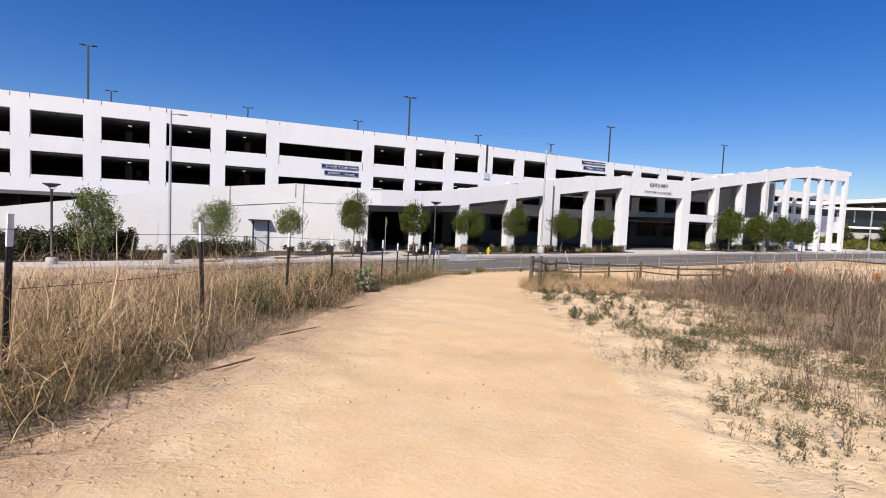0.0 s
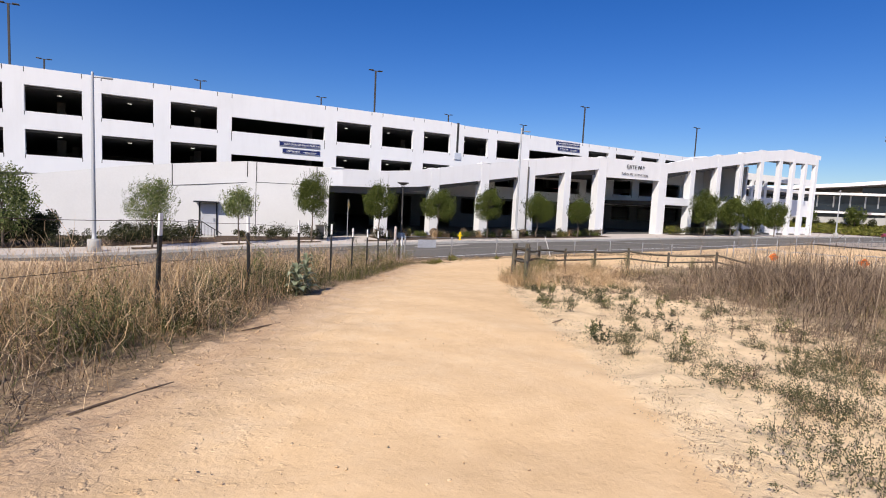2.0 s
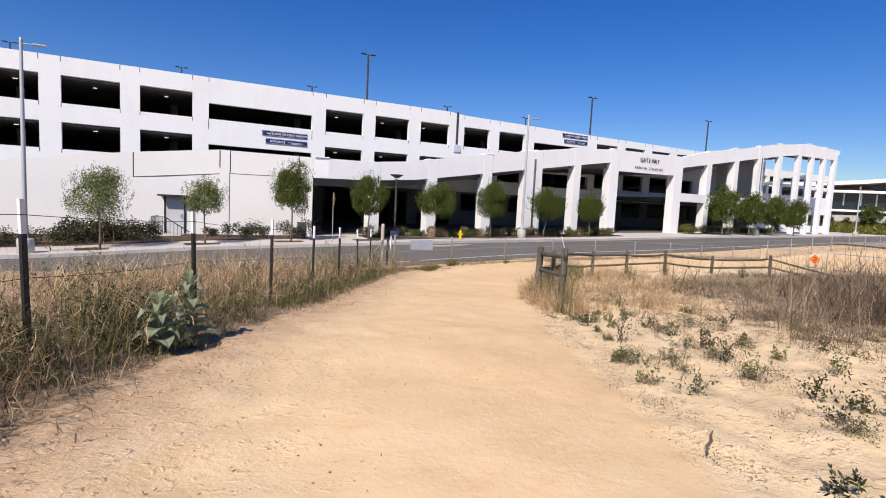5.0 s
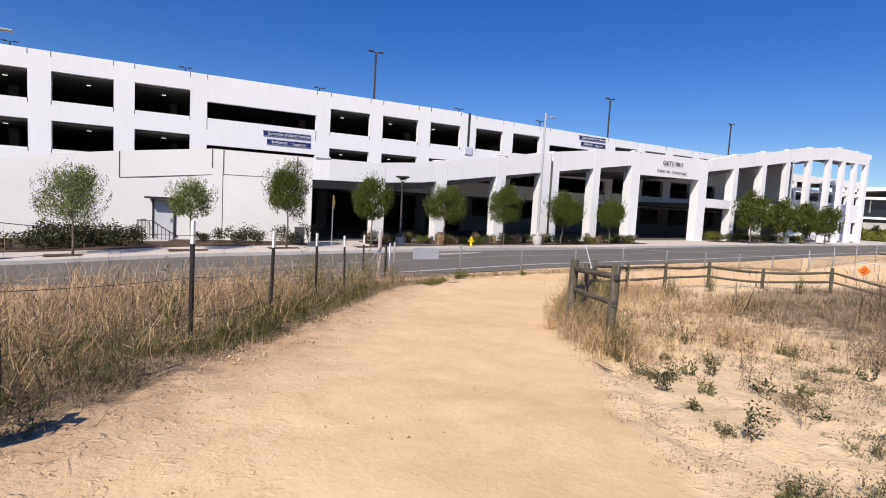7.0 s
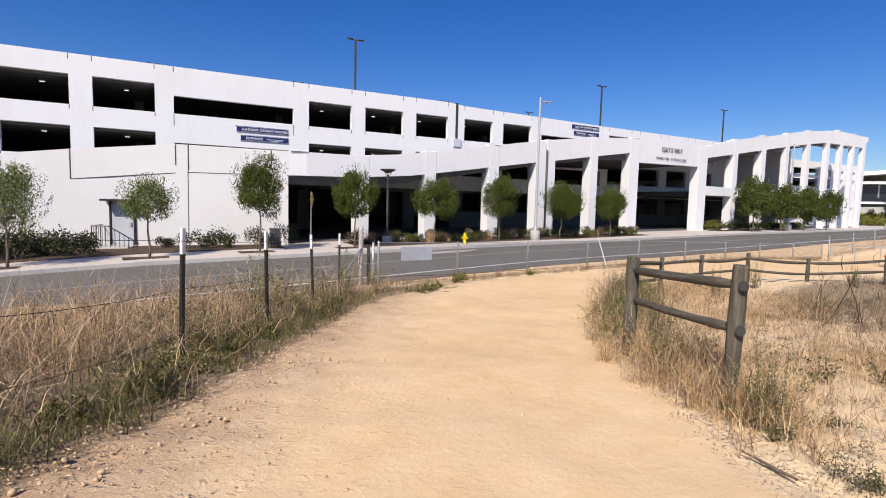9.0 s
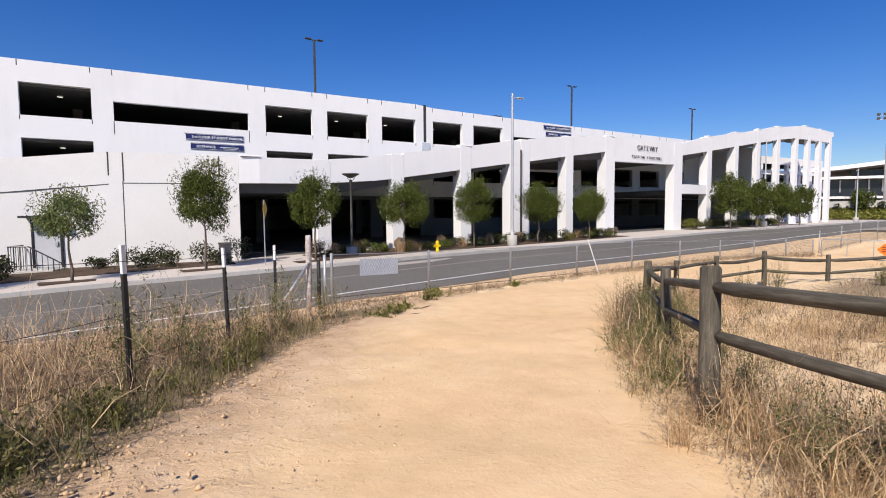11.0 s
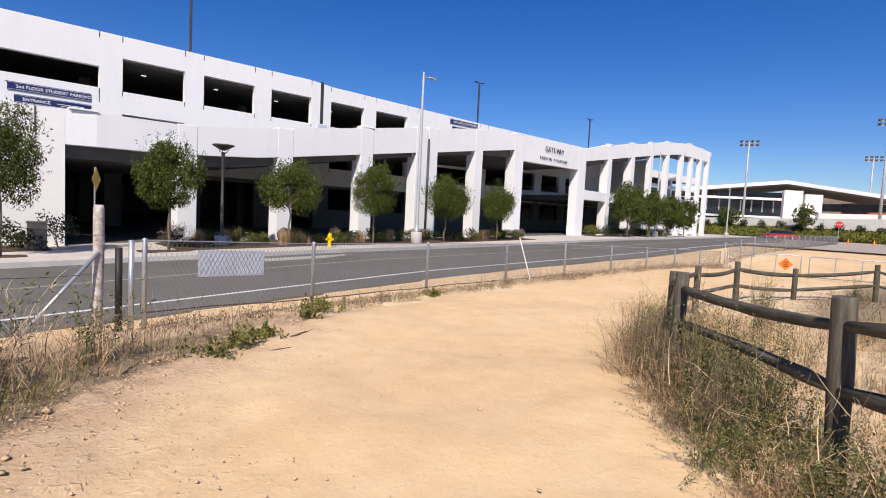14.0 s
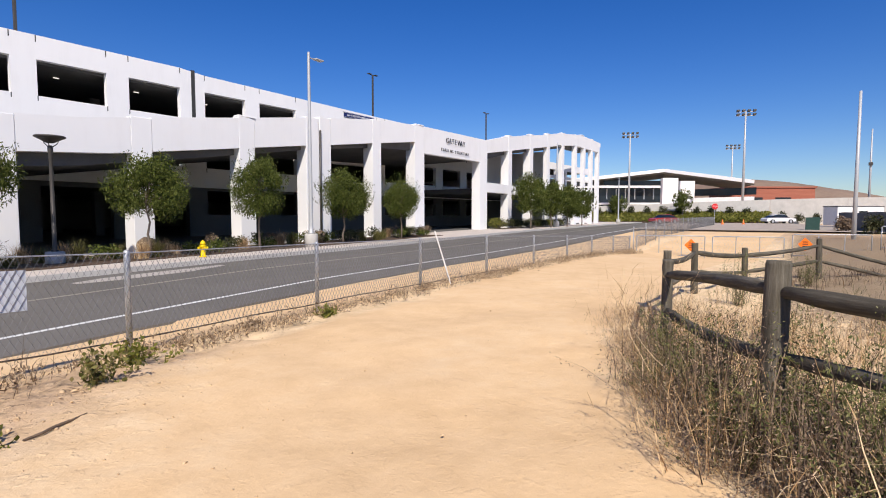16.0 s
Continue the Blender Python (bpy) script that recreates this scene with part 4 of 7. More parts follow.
for i in range(len(W_POSTS) - 1):
    a, b = W_POSTS[i], W_POSTS[i + 1]
    for k, drop in enumerate((0.145, 0.47)):
        rnd = random.Random(80 + 7 * i + k)
        p, q = Vector((a[0], a[1], a[2] - drop)), Vector((b[0], b[1], b[2] - drop))
        if i == 8:
            q.z -= 0.25
        d = (q - p).normalized()
        p, q = p - d * 0.05, q + d * 0.05
        bow = Vector((rnd.uniform(-0.03, 0.03), rnd.uniform(-0.03, 0.03), rnd.uniform(-0.06, 0.02)))
        r0 = rnd.uniform(0.035, 0.042)
        g = Mesh()
        pts = [p.lerp(q, s / 7) + bow * 4 * (s / 7) * (1 - s / 7) for s in range(8)]
        g.tube(pts, [0.024] + [r0 + rnd.uniform(-0.004, 0.004) for _ in range(6)] + [0.024], 12)
        # build along local z so the grain follows the rail
        mid = (p + q) / 2
        rot = d.to_track_quat("Z", "Y").to_matrix().to_4x4()
        mm = Matrix.Translation(mid) @ rot
        inv = mm.inverted()
        g.v = [tuple(inv @ Vector(c)) for c in g.v]
        o = part("rail", g, WOOD, rail_fence, smooth=True)
        o.matrix_parent_inverse = WINV
        o.matrix_basis = mm

# chain-link fence
C_POSTS = [(10.55, 23.3), (13.0, 23.56), (15.7, 23.9), (18.4, 24.15), (21.1, 24.35), (24.0, 24.6), (27.0, 24.9), (30.0, 25.2), (33.3, 25.5), (36.6, 25.8)]
chain_fence = thing("chain_link_fence", "low galvanised chain-link fence beside the road", "fence", *C_POSTS[1], gz(*C_POSTS[1]))
CINV = chain_fence.matrix_basis.inverted()


def c_top(x):
    return float(np.interp(x, [10, 13, 21, 36.6], [-0.05, -0.13, -0.22, -0.72]))


def c_bot(x):
    return float(np.interp(x, [10, 13, 21, 30, 36.6], [-1.0, -1.07, -1.12, -1.4, -1.75]))


def c_y(x):
    return float(np.interp(x, [p[0] for p in C_POSTS], [p[1] for p in C_POSTS]))


for i, (x, y) in enumerate(C_POSTS):
    g = Mesh()
    g.tube([(x, y, c_bot(x) - 0.2), (x, y, c_top(x) + 0.01), (x, y, c_top(x) + 0.03)], [0.030, 0.030, 0.02], 10)
    if i == 0:
        g.tube([(x - 0.14, y + 0.02, c_bot(x) - 0.2), (x - 0.14, y + 0.02, c_top(x) + 0.0)], 0.032, 10)
    o = part("post", g, GALV, chain_fence, smooth=True)
    o.matrix_parent_inverse = CINV
for f, r, mt in ((0.0, 0.012, GALV), (1.0, 0.014, RUST_WIRE)):
    g = Mesh()
    g.tube([(x, c_y(x) - 0.02, c_top(x) * (1 - f) + (c_bot(x) + 0.06 + 0.03 * noise.noise(Vector((x, 0, 0)))) * f) for x in np.linspace(10.5, 36.6, 60)], r * 0.6, 5)
    o = part("tension_wire", g, mt, chain_fence)
    o.matrix_parent_inverse = CINV


def wire_segments(x0, x1, cell, r):
    cols = int((x1 - x0) / cell)
    seg_v, seg_t, k = [], [], 0
    rows = int(0.95 / cell)
    for c in range(cols):
        for j in range(rows):
            s = c + j
            xa = x0 + (c + (0.5 if j % 2 else 0.0)) * cell
            for sgn in (1, -1):
                xb = xa + sgn * 0.5 * cell
                if not x0 <= xb <= x1:
                    continue
                za = c_bot(xa) + 0.05 + (c_top(xa) - c_bot(xa) - 0.05) * j / rows
                zb = c_bot(xb) + 0.05 + (c_top(xb) - c_bot(xb) - 0.05) * (j + 1) / rows
                ya, yb = c_y(xa) - 0.035, c_y(xb) - 0.035
                for dy, dz in ((-r, 0), (r, -r), (r, r)):
                    seg_v += [(xa, ya + dy, za + dz), (xb, yb + dy, zb + dz)]
                for a, b in ((0, 2), (2, 4), (4, 0)):
                    seg_t += [(k + a, k + a + 1, k + b + 1), (k + a, k + b + 1, k + b)]
                k += 6
    return np.array(seg_v), np.array(seg_t)


o = tri_mesh("wire_mesh", *joined(wire_segments(10.55, 20.0, 0.062, 0.0031), wire_segments(20.0, 36.6, 0.095, 0.003)), WIRE, chain_fence)
o["label"] = "galvanised diamond wire mesh"
o.matrix_parent_inverse = CINV
o = Mesh()
o.strip([[(x, c_y(x) + 0.0, c_bot(x) + 0.47), (x, c_y(x) + 0.008, c_bot(x) + 0.47), (x, c_y(x) + 0.008, c_top(x) - 0.12), (x, c_y(x), c_top(x) - 0.12)] for x in (11.2, 11.5, 11.85, 12.15)])
tagged(part("notice_panel", o, PANEL_BLUE), "faded blank pale notice panel hung behind wire mesh", "sign")
rust_post = thing("gate_post", "flaking white and rusty steel gate post with brace", "post", 10.05, 23.25, -1.05)
g = Mesh()
g.tube([(0, 0, -0.2), (0, 0, 0.2), (0.01, 0, 0.8), (0.01, 0, 1.36), (0.01, 0, 1.40)], [0.06, 0.058, 0.058, 0.056, 0.045], 14)
part("post", g, RUSTY_WHITE, rust_post, smooth=True)
g = Mesh()
g.tube([(-0.75, -0.45, 0.02), (0, -0.05, 0.85)], 0.022, 8)
part("brace", g, GALV, rust_post, smooth=True)
g = Mesh()
g.tube([(0.22, 0.03, -0.15), (0.22, 0.03, 0.9)], 0.04, 8)
part("stub_post", g, BLACK_PAINT, rust_post, "black steel stub post", smooth=True)
stake = Mesh()
stake.tube([(19.2, 24.0, -1.15), (18.85, 24.15, -0.05)], 0.016, 6)
tagged(part("stake", stake, WHITE_PAINT), "thin leaning white stake by the fence", "stake")


# barrier panels across the track
def barrier(x, y, z, x2, y2, sign):
    d = Vector((x2 - x, y2 - y, 0))
    L = d.length
    t = thing("barrier_panel", "grey steel tube barrier panel standing on the ground", "barrier", x, y, z, math.degrees(math.atan2(d.y, d.x)), group="steel barriers")
    g = Mesh()
    g.tube([(0, 0, 0), (0, 0, 1.02), (0.06, 0, 1.06), (L - 0.06, 0, 1.06), (L, 0, 1.02), (L, 0, 0)], 0.024, 8)
    part("frame", g, GALV, t, smooth=True)
    for k in (1, 2):
        g = Mesh()
        g.tube([(L * k / 3, 0, 0.1), (L * k / 3, 0, 1.05)], 0.02, 6)
        part("upright", g, GALV, t)
    g = Mesh()
    g.tube([(0, 0, 0.1), (L, 0, 0.1)], 0.02, 6)
    part("bottom_rail", g, WIRE, t)
    g = Mesh()
    n = int(L / 0.12)
    for k in range(n):
        for a, b in ((0.12, 1.04), (1.04, 0.12)):
            g.tube([(k * L / n, 0.0, a), (min(L, (k + 4) * L / n), 0.0, b)], 0.002, 3, False)
    part("wire_mesh", g, GALV, t)
    if sign:
        g = Mesh()
        s, sz = 0.30, 0.62
        g.strip([[(sign + s * c, y0, sz + s * e) for c, e in ((0, -1), (1, 0), (0, 1), (-1, 0))] for y0 in (-0.045, -0.035)])
        sg = tagged(part("diamond_sign", g, ORANGE), "orange diamond road-work sign on a barrier", "sign", "orange signs")
        sg.matrix_basis = t.matrix_basis.copy()
        for zz in (sz - 0.1, sz, sz + 0.1):
            g = Mesh()
            g.box(sign - 0.11, sign + 0.11, -0.05, -0.0455, zz - 0.02, zz + 0.025)
            o = part("line_of_print", g, BLACK_PAINT, sg)


BL = [(36.95, 25.75), (38.25, 22.6), (39.5, 19.5), (40.9, 16.3), (42.3, 13.0)]
for i in range(4):
    (xa, ya), (xb, yb) = BL[i], BL[i + 1]
    f = 0.05
    xa2, ya2, xb2, yb2 = xa + (xb - xa) * f, ya + (yb - ya) * f, xb - (xb - xa) * f, yb - (yb - ya) * f
    barrier(xa2, ya2, min(gz(xa2, ya2), gz(xb2, yb2)), xb2, yb2, {0: 2.45, 2: 0.5}.get(i, 0))


# ---- lamps, signs, street furniture ----
def street_lamp(x, y, z, h, arm, heading, lab="tall grey steel street lamp on a round concrete base"):
    t = thing("street_lamp", lab, "street lamp", x, y, z, heading, group="street lamps")
    g = Mesh()
    g.lathe(0, 0, [(0.30, -0.2), (0.30, 0.56), (0.285, 0.6), (0.24, 0.61), (0.01, 0.612)], 24)
    part("base", g, CONCRETE, t, "round concrete base", smooth=True)
    g = Mesh()
    g.lathe(0, 0, [(0.13, 0.613), (0.13, 0.66), (0.10, 0.68), (0.095, 1.0), (0.06, h - 0.1), (0.05, h)], 16)
    part("pole", g, POLE_GREY, t, smooth=True)
    g = Mesh()
    g.tube([(0, 0, h - 0.25), (arm * 0.4, 0, h - 0.22), (arm * 0.55, 0, h - 0.21)], 0.03, 8)
    part("arm", g, POLE_GREY, t)
    g = Mesh()
    g.box(arm * 0.5, arm + 0.1, -0.13, 0.13, h - 0.25, h - 0.17)
    part("lamp_head", g, POLE_GREY, t, bevel=0.03)


street_lamp(26.4, 37.15, float(road_z(26)) + 0.146, 8.8, 0.75, 5)
street_lamp(-1.7, 33.75, float(road_z(-1.7)) + 0.146, 8.75, 0.75, 5)
street_lamp(60.8, 40.7, float(road_z(60)) + 0.146, 8.6, 0.75, 5)
street_lamp(88.9, 43.6, -0.85, 6.9, 0.2, 180, "plain grey street lamp on a round concrete base")


def post_lamp(x, y, z, h):
    t = thing("post_lamp", "dark bronze post lamp with a wide shallow cone top", "post lamp", x, y, z, group="post lamps")
    g = Mesh()
    g.lathe(0, 0, [(0.27, -0.2), (0.27, 0.34), (0.25, 0.37), (0.01, 0.372)], 20)
    part("base", g, CONCRETE, t, smooth=True)
    g = Mesh()
    g.lathe(0, 0, [(0.10, 0.373), (0.10, 0.41), (0.062, 0.43), (0.055, h - 0.5), (0.075, h - 0.46), (0.075, h - 0.3), (0.05, h - 0.28)], 14)
    part("pole", g, POLE_DARK, t, smooth=True)
    for a in (0, 120, 240):
        g = Mesh()
        c, s = math.cos(radians(a)), math.sin(radians(a))
        g.tube([(0.05 * c, 0.05 * s, h - 0.34), (0.2 * c, 0.2 * s, h - 0.2), (0.26 * c, 0.26 * s, h - 0.07)], 0.014, 6)
        part("strut", g, POLE_DARK, t)
    g = Mesh()
    g.lathe(0, 0, [(0.10, h - 0.20), (0.28, h - 0.10), (0.42, h - 0.03), (0.43, h), (0.40, h + 0.02), (0.02, h + 0.03)], 24)
    part("shade", g, POLE_DARK, t, "wide cone-shaped metal shade", smooth=True)


post_lamp(16.65, 37.75, float(road_z(16.6)) + 0.17, 4.0)
post_lamp(-7.4, 34.6, float(road_z(-7.4)) + 0.146, 4.36)


def roof_lamp(x, y, z, h, lab="dark square pole lamp on the garage roof"):
    t = thing("roof_lamp", lab, "roof lamp", x, y, z, group="garage roof lamps")
    g = Mesh()
    g.box(-0.075, 0.075, -0.075, 0.075, 0, h)
    part("pole", g, POLE_DARK, t, bevel=0.015)
    g = Mesh()
    g.box(-0.5, 0.5, -0.03, 0.03, h - 0.06, h)
    part("crossarm", g, POLE_DARK, t)
    for s in (-1, 1):
        g = Mesh()
        g.box(s * 0.48 - 0.22, s * 0.48 + 0.22, -0.15, 0.15, h - 0.02, h + 0.06)
        part("lamp_head", g, POLE_DARK, t, bevel=0.02)


for x, y, h in ((20.1, 53.7, 5.2), (51.2, 57.3, 6.0), (77.0, 59.4, 7.7), (-9.5, 57.0, 6.4)):
    roof_lamp(x, y, 9.05 if x < 72 else 7.6, h)
for x, y in ((-10.3, 76.0), (5.35, 76.0), (20.5, 76.0), (40.5, 76.0), (54.9, 76.0)):
    roof_lamp(x, y, 9.05, 6.0)


def hydrant(x, y, z):
    t = thing("fire_hydrant", "bright yellow cast-iron fire hydrant beside the pavement", "fire hydrant", x, y, z)
    g = Mesh()
    g.lathe(0, 0, [(0.15, 0), (0.15, 0.05), (0.10, 0.06), (0.095, 0.45), (0.14, 0.47), (0.14, 0.51), (0.10, 0.52), (0.10, 0.56)], 16)
    part("barrel", g, HYDRANT_YELLOW, t, smooth=True)
    g = Mesh()
    g.lathe(0, 0, [(0.125, 0.561), (0.12, 0.62), (0.08, 0.69), (0.03, 0.72), (0.03, 0.76), (0.01, 0.762)], 16)
    part("bonnet", g, HYDRANT_YELLOW, t, smooth=True)
    for dx, dy in ((1, 0), (-1, 0), (0, -1)):
        g = Mesh()
        g.tube([(dx * 0.09, dy * 0.09, 0.40), (dx * 0.18, dy * 0.18, 0.40), (dx * 0.185, dy * 0.185, 0.40), (dx * 0.22, dy * 0.22, 0.40)], [0.055, 0.055, 0.068, 0.06], 12)
        part("outlet", g, HYDRANT_YELLOW, t, smooth=True)


hydrant(20.45, 35.75, float(road_z(20)) + 0.15)
bpy.data.objects["fire_hydrant"].scale = (0.8, 0.8, 0.8)

sign = thing("warning_sign", "yellow diamond road sign seen edge-on, on a steel post", "sign", 12.05, 36.1, float(road_z(12)) + 0.146, 62)
g = Mesh()
g.tube([(0, 0, -0.2), (0, 0, 2.77)], 0.025, 8)
part("post", g, GALV, sign)
g = Mesh()
g.strip([[(0.38 * c, y0, 2.38 + 0.38 * e) for c, e in ((0, -1), (1, 0), (0, 1), (-1, 0))] for y0 in (-0.045, -0.04)])
part("plate", g, SIGN_YELLOW, sign, "weathered yellow diamond plate")

stop_sign = thing("stop_sign", "red octagonal stop sign on a steel post", "sign", 88.9, 30.7, -1.0, -60)
g = Mesh()
g.tube([(0, 0, -0.2), (0, 0, 2.9)], 0.04, 8)
part("post", g, GALV, stop_sign)
g = Mesh()
g.strip([[(0.42 * math.cos(radians(22.5 + 45 * k)), y0, 2.55 + 0.42 * math.sin(radians(22.5 + 45 * k))) for k in range(8)] for y0 in (-0.06, -0.05)])
plate = part("plate", g, STOP_RED, stop_sign, "red octagonal plate")
lettering("STOP", 0.26, WHITE_PAINT, pose(-0.30, -0.062, 2.46, 90, 0, 0), plate, 0.001, "white lettering")

cab = thing("utility_cabinet", "tan metal utility cabinet in the planting bed", "utility cabinet", 10.75, 38.1, float(road_z(10.7)) + 0.176, -8)
g = Mesh()
g.box(-0.26, 0.26, -0.2, 0.2, 0, 0.85)
part("body", g, TAN_PAINT, cab, "tan painted metal body", bevel=0.02)
g = Mesh()
g.box(-0.29, 0.29, -0.23, 0.23, 0.851, 0.92)
part("lid", g, TAN_PAINT, cab, bevel=0.02)


# dark stones beside two columns
def boulder(x, y, z, r):
    bm = bmesh.new()
    bmesh.ops.create_icosphere(bm, subdivisions=3, radius=r)
    for v in bm.verts:
        v.co *= 1 + 0.18 * noise.noise(v.co * 2.2 / r + Vector((x, y, 0)))
        v.co.z *= 0.95
    me = bpy.data.meshes.new("boulder")
    bm.to_mesh(me)
    bm.free()
    me.polygons.foreach_set("use_smooth", [True] * len(me.polygons))
    me.materials.append(TWIG)
    ob = new("boulder", me)
    ob.matrix_basis = pose(x, y, z)
    tagged(ob, "dark rounded boulder in the planting bed", "boulder", "boulders")


boulder(20.15, 39.3, -0.95, 0.38)
boulder(29.3, 40.0, -0.9, 0.38)


# ---- trees and shrubs ----
def tree(x, y, z, h, r, seed, mat, label, leaves=5200, leaf=(0.13, 0.028), trunk_r=0.05, low=0.36, group="street trees", lobes=9):
    t = thing("tree", label, "tree", x, y, z, group=group)
    rng = np.random.default_rng(seed)
    rnd = random.Random(seed)
    g = Mesh()
    top = h * 0.72
    bend = [Vector((rnd.uniform(-0.05, 0.05), rnd.uniform(-0.05, 0.05), top * k / 6)) for k in range(7)]
    bend[0] = Vector((0, 0, -0.15))
    g.tube(bend, [trunk_r * (1.25 - 0.16 * k) for k in range(7)], 8)
    part("trunk", g, BARK, t, smooth=True)
    centres = []
    cz = h * (1 + low) / 2
    for k in range(lobes):
        a = k * 2.4 + rnd.uniform(-0.4, 0.4)
        f = (k + 0.5) / lobes
        zz = h * low + 0.25 + (h * (1 - low) - 0.5) * f
        rr = r * 0.62 * math.sqrt(max(0.08, 1 - ((zz - cz) / (h * (1 - low) / 2)) ** 2)) * rnd.uniform(0.75, 1.15)
        c = Vector((rr * math.cos(a), rr * math.sin(a), zz))
        centres.append(c)
        lb = Mesh()
        s = Vector((0, 0, min(top * 0.95, h * low * 0.85 + (zz - h * low) * 0.55)))
        lb.tube([s, s.lerp(c, 0.5) + Vector((0, 0, 0.08)), c], [trunk_r * 0.5, trunk_r * 0.33, trunk_r * 0.12], 5)
        part("limb", lb, BARK, t, smooth=True)
    # many uneven clusters of leaves, with gaps of air between them
    hz = h * (1 - low) / 2
    k = max(16, lobes * 4)
    u = rng.normal(size=(k, 3))
    u /= np.linalg.norm(u, axis=1)[:, None]
    u *= rng.uniform(0.25, 1.0, (k, 1)) ** 0.5
    taper = 1.0 - 0.28 * np.clip(u[:, 2:3], -1, 1)
    cs = np.concatenate([u * np.array([r * 0.80, r * 0.80, hz * 0.84]) * np.concatenate([taper, taper, np.ones((k, 1))], 1) + np.array([0, 0, cz]), np.array([tuple(c) for c in centres])])
    size = r * rng.uniform(0.17, 0.40, len(cs))
    share = size ** 2 / (size ** 2).sum()
    n = leaves
    which = rng.choice(len(cs), n, p=share)
    d = rng.normal(size=(n, 3))
    d /= np.linalg.norm(d, axis=1)[:, None]
    p = cs[which] + d * (size[which] * rng.uniform(0.15, 1.0, n) ** 0.5)[:, None] * np.array([1, 1, 1.15])
    p = p[p[:, 2] > h * low - 0.2 + 0.15 * rng.normal(size=len(p))]
    # sprays of small shoots past the outline
    m = 130
    sd = rng.normal(size=(m, 3))
    sd /= np.linalg.norm(sd, axis=1)[:, None]
    base = np.array([0, 0, cz]) + sd * np.array([r, r, h * (1 - low) / 2]) * 0.98
    shoots = np.concatenate([base + np.array([0, 0, 1]) * q * 0.05 + sd * q * 0.03 for q in range(5)])
    p = np.concatenate([p, shoots[shoots[:, 2] > h * low - 0.1]])
    tri_mesh("crown", *leaf_arrays(p, leaf[0], leaf[1], rng, 0.6), mat, t)
    return t


OLIVE, DARK = "young olive-green street tree with a thin loose crown", "small street tree with a dense dark green crown"
TREES = [(0.8, 34.8, 3.75, 1.3, LEAF_OLIVE, OLIVE, 5200, 0.34), (5.25, 35.5, 3.2, 1.1, LEAF_OLIVE, OLIVE, 4000, 0.46), (9.72, 36.1, 4.4, 1.25, LEAF_DARK, DARK, 8200, 0.36), (14.25, 36.1, 3.95, 1.15, LEAF_DARK, DARK, 8800, 0.38), (19.1, 36.8, 3.5, 1.35, LEAF_DARK, DARK, 9800, 0.42), (23.8, 37.32, 4.0, 1.15, LEAF_DARK, DARK, 8200, 0.34), (29.1, 37.9, 3.6, 1.5, LEAF_DARK, DARK, 9800, 0.36), (34.2, 38.48, 3.7, 1.1, LEAF_DARK, DARK, 7600, 0.34), (53.95, 40.1, 5.0, 1.7, LEAF_DARK, DARK, 8000, 0.26), (59.3, 40.6, 4.6, 1.6, LEAF_DARK, DARK, 8000, 0.26), (64.2, 41.0, 4.4, 1.6, LEAF_DARK, DARK, 8000, 0.24), (69.6, 41.5, 4.3, 1.6, LEAF_DARK, DARK, 8000, 0.22)]
for i, (x, y, h, r, mat, lab, n, low) in enumerate(TREES):
    z = float(road_z(x)) + 0.15
    tree(x, y, z, h, r, 100 + i, mat, lab, int(n * (1.75 if i < 8 else 1.1)), ((0.115, 0.017) if i < 8 else (0.17, 0.04)) if mat is LEAF_DARK else (0.105, 0.018), 0.045 if i < 8 else 0.06, low)
tree(-5.8, 36.4, -1.95, 4.3, 1.4, 131, LEAF_OLIVE, "broad olive-green shrubby tree reaching near the ground", 8000, (0.13, 0.034), 0.06, 0.12)


def bush(x, y, z, w, h, seed, mat, label, n=900, leaf=(0.10, 0.03), name="bush", group="planting bed bushes", category="bush"):
    t = thing(name, label, category, x, y, z, group=group)
    rng = np.random.default_rng(seed)
    g = Mesh()
    rnd = random.Random(seed)
    for k in range(3 if h > 0.35 else 1):
        a = rnd.uniform(0, 6.28)
        g = Mesh()
        g.tube([(0, 0, -0.05), (0.3 * w * math.cos(a), 0.3 * w * math.sin(a), 0.45 * h), (0.42 * w * math.cos(a), 0.42 * w * math.sin(a), 0.8 * h)], [0.014, 0.01, 0.004], 4)
        part("stem", g, BARK, t)
    lob = rng.uniform(-1, 1, (8, 3)) * np.array([0.36 * w, 0.36 * w, 0.2 * h]) + np.array([0, 0, 0.5 * h])
    d = rng.normal(size=(n, 3))
    d /= np.linalg.norm(d, axis=1)[:, None]
    p = lob[rng.integers(0, 8, n)] + d * np.array([0.27 * w, 0.27 * w, 0.36 * h]) * (rng.uniform(0.2, 1, n) ** 0.5)[:, None]
    p = p[p[:, 2] > 0.02]
    tri_mesh("foliage", *leaf_arrays(p, leaf[0], leaf[1], rng, 0.0), mat, t)
    return t


def grass_tuft(x, y, z, h, seed, mat, label, n=260, spread=0.22, name="grass_tuft", group="ornamental grasses", lean=0.55):
    t = thing(name, label, "grass", x, y, z, group=group)
    rng = np.random.default_rng(seed)
    base = np.stack([rng.normal(0, spread * 0.4, n), rng.normal(0, spread * 0.4, n), np.zeros(n) - 0.02], 1)
    v, tr, _, _ = blade_arrays(base, rng.uniform(0, 6.28, n), np.abs(rng.normal(0, lean * 0.6, n)), h * rng.uniform(0.6, 1.15, n), rng.uniform(0.004, 0.008, n), rng.uniform(0.1, 0.9, n))
    tri_mesh("tuft", v, tr, mat, t)
    return t


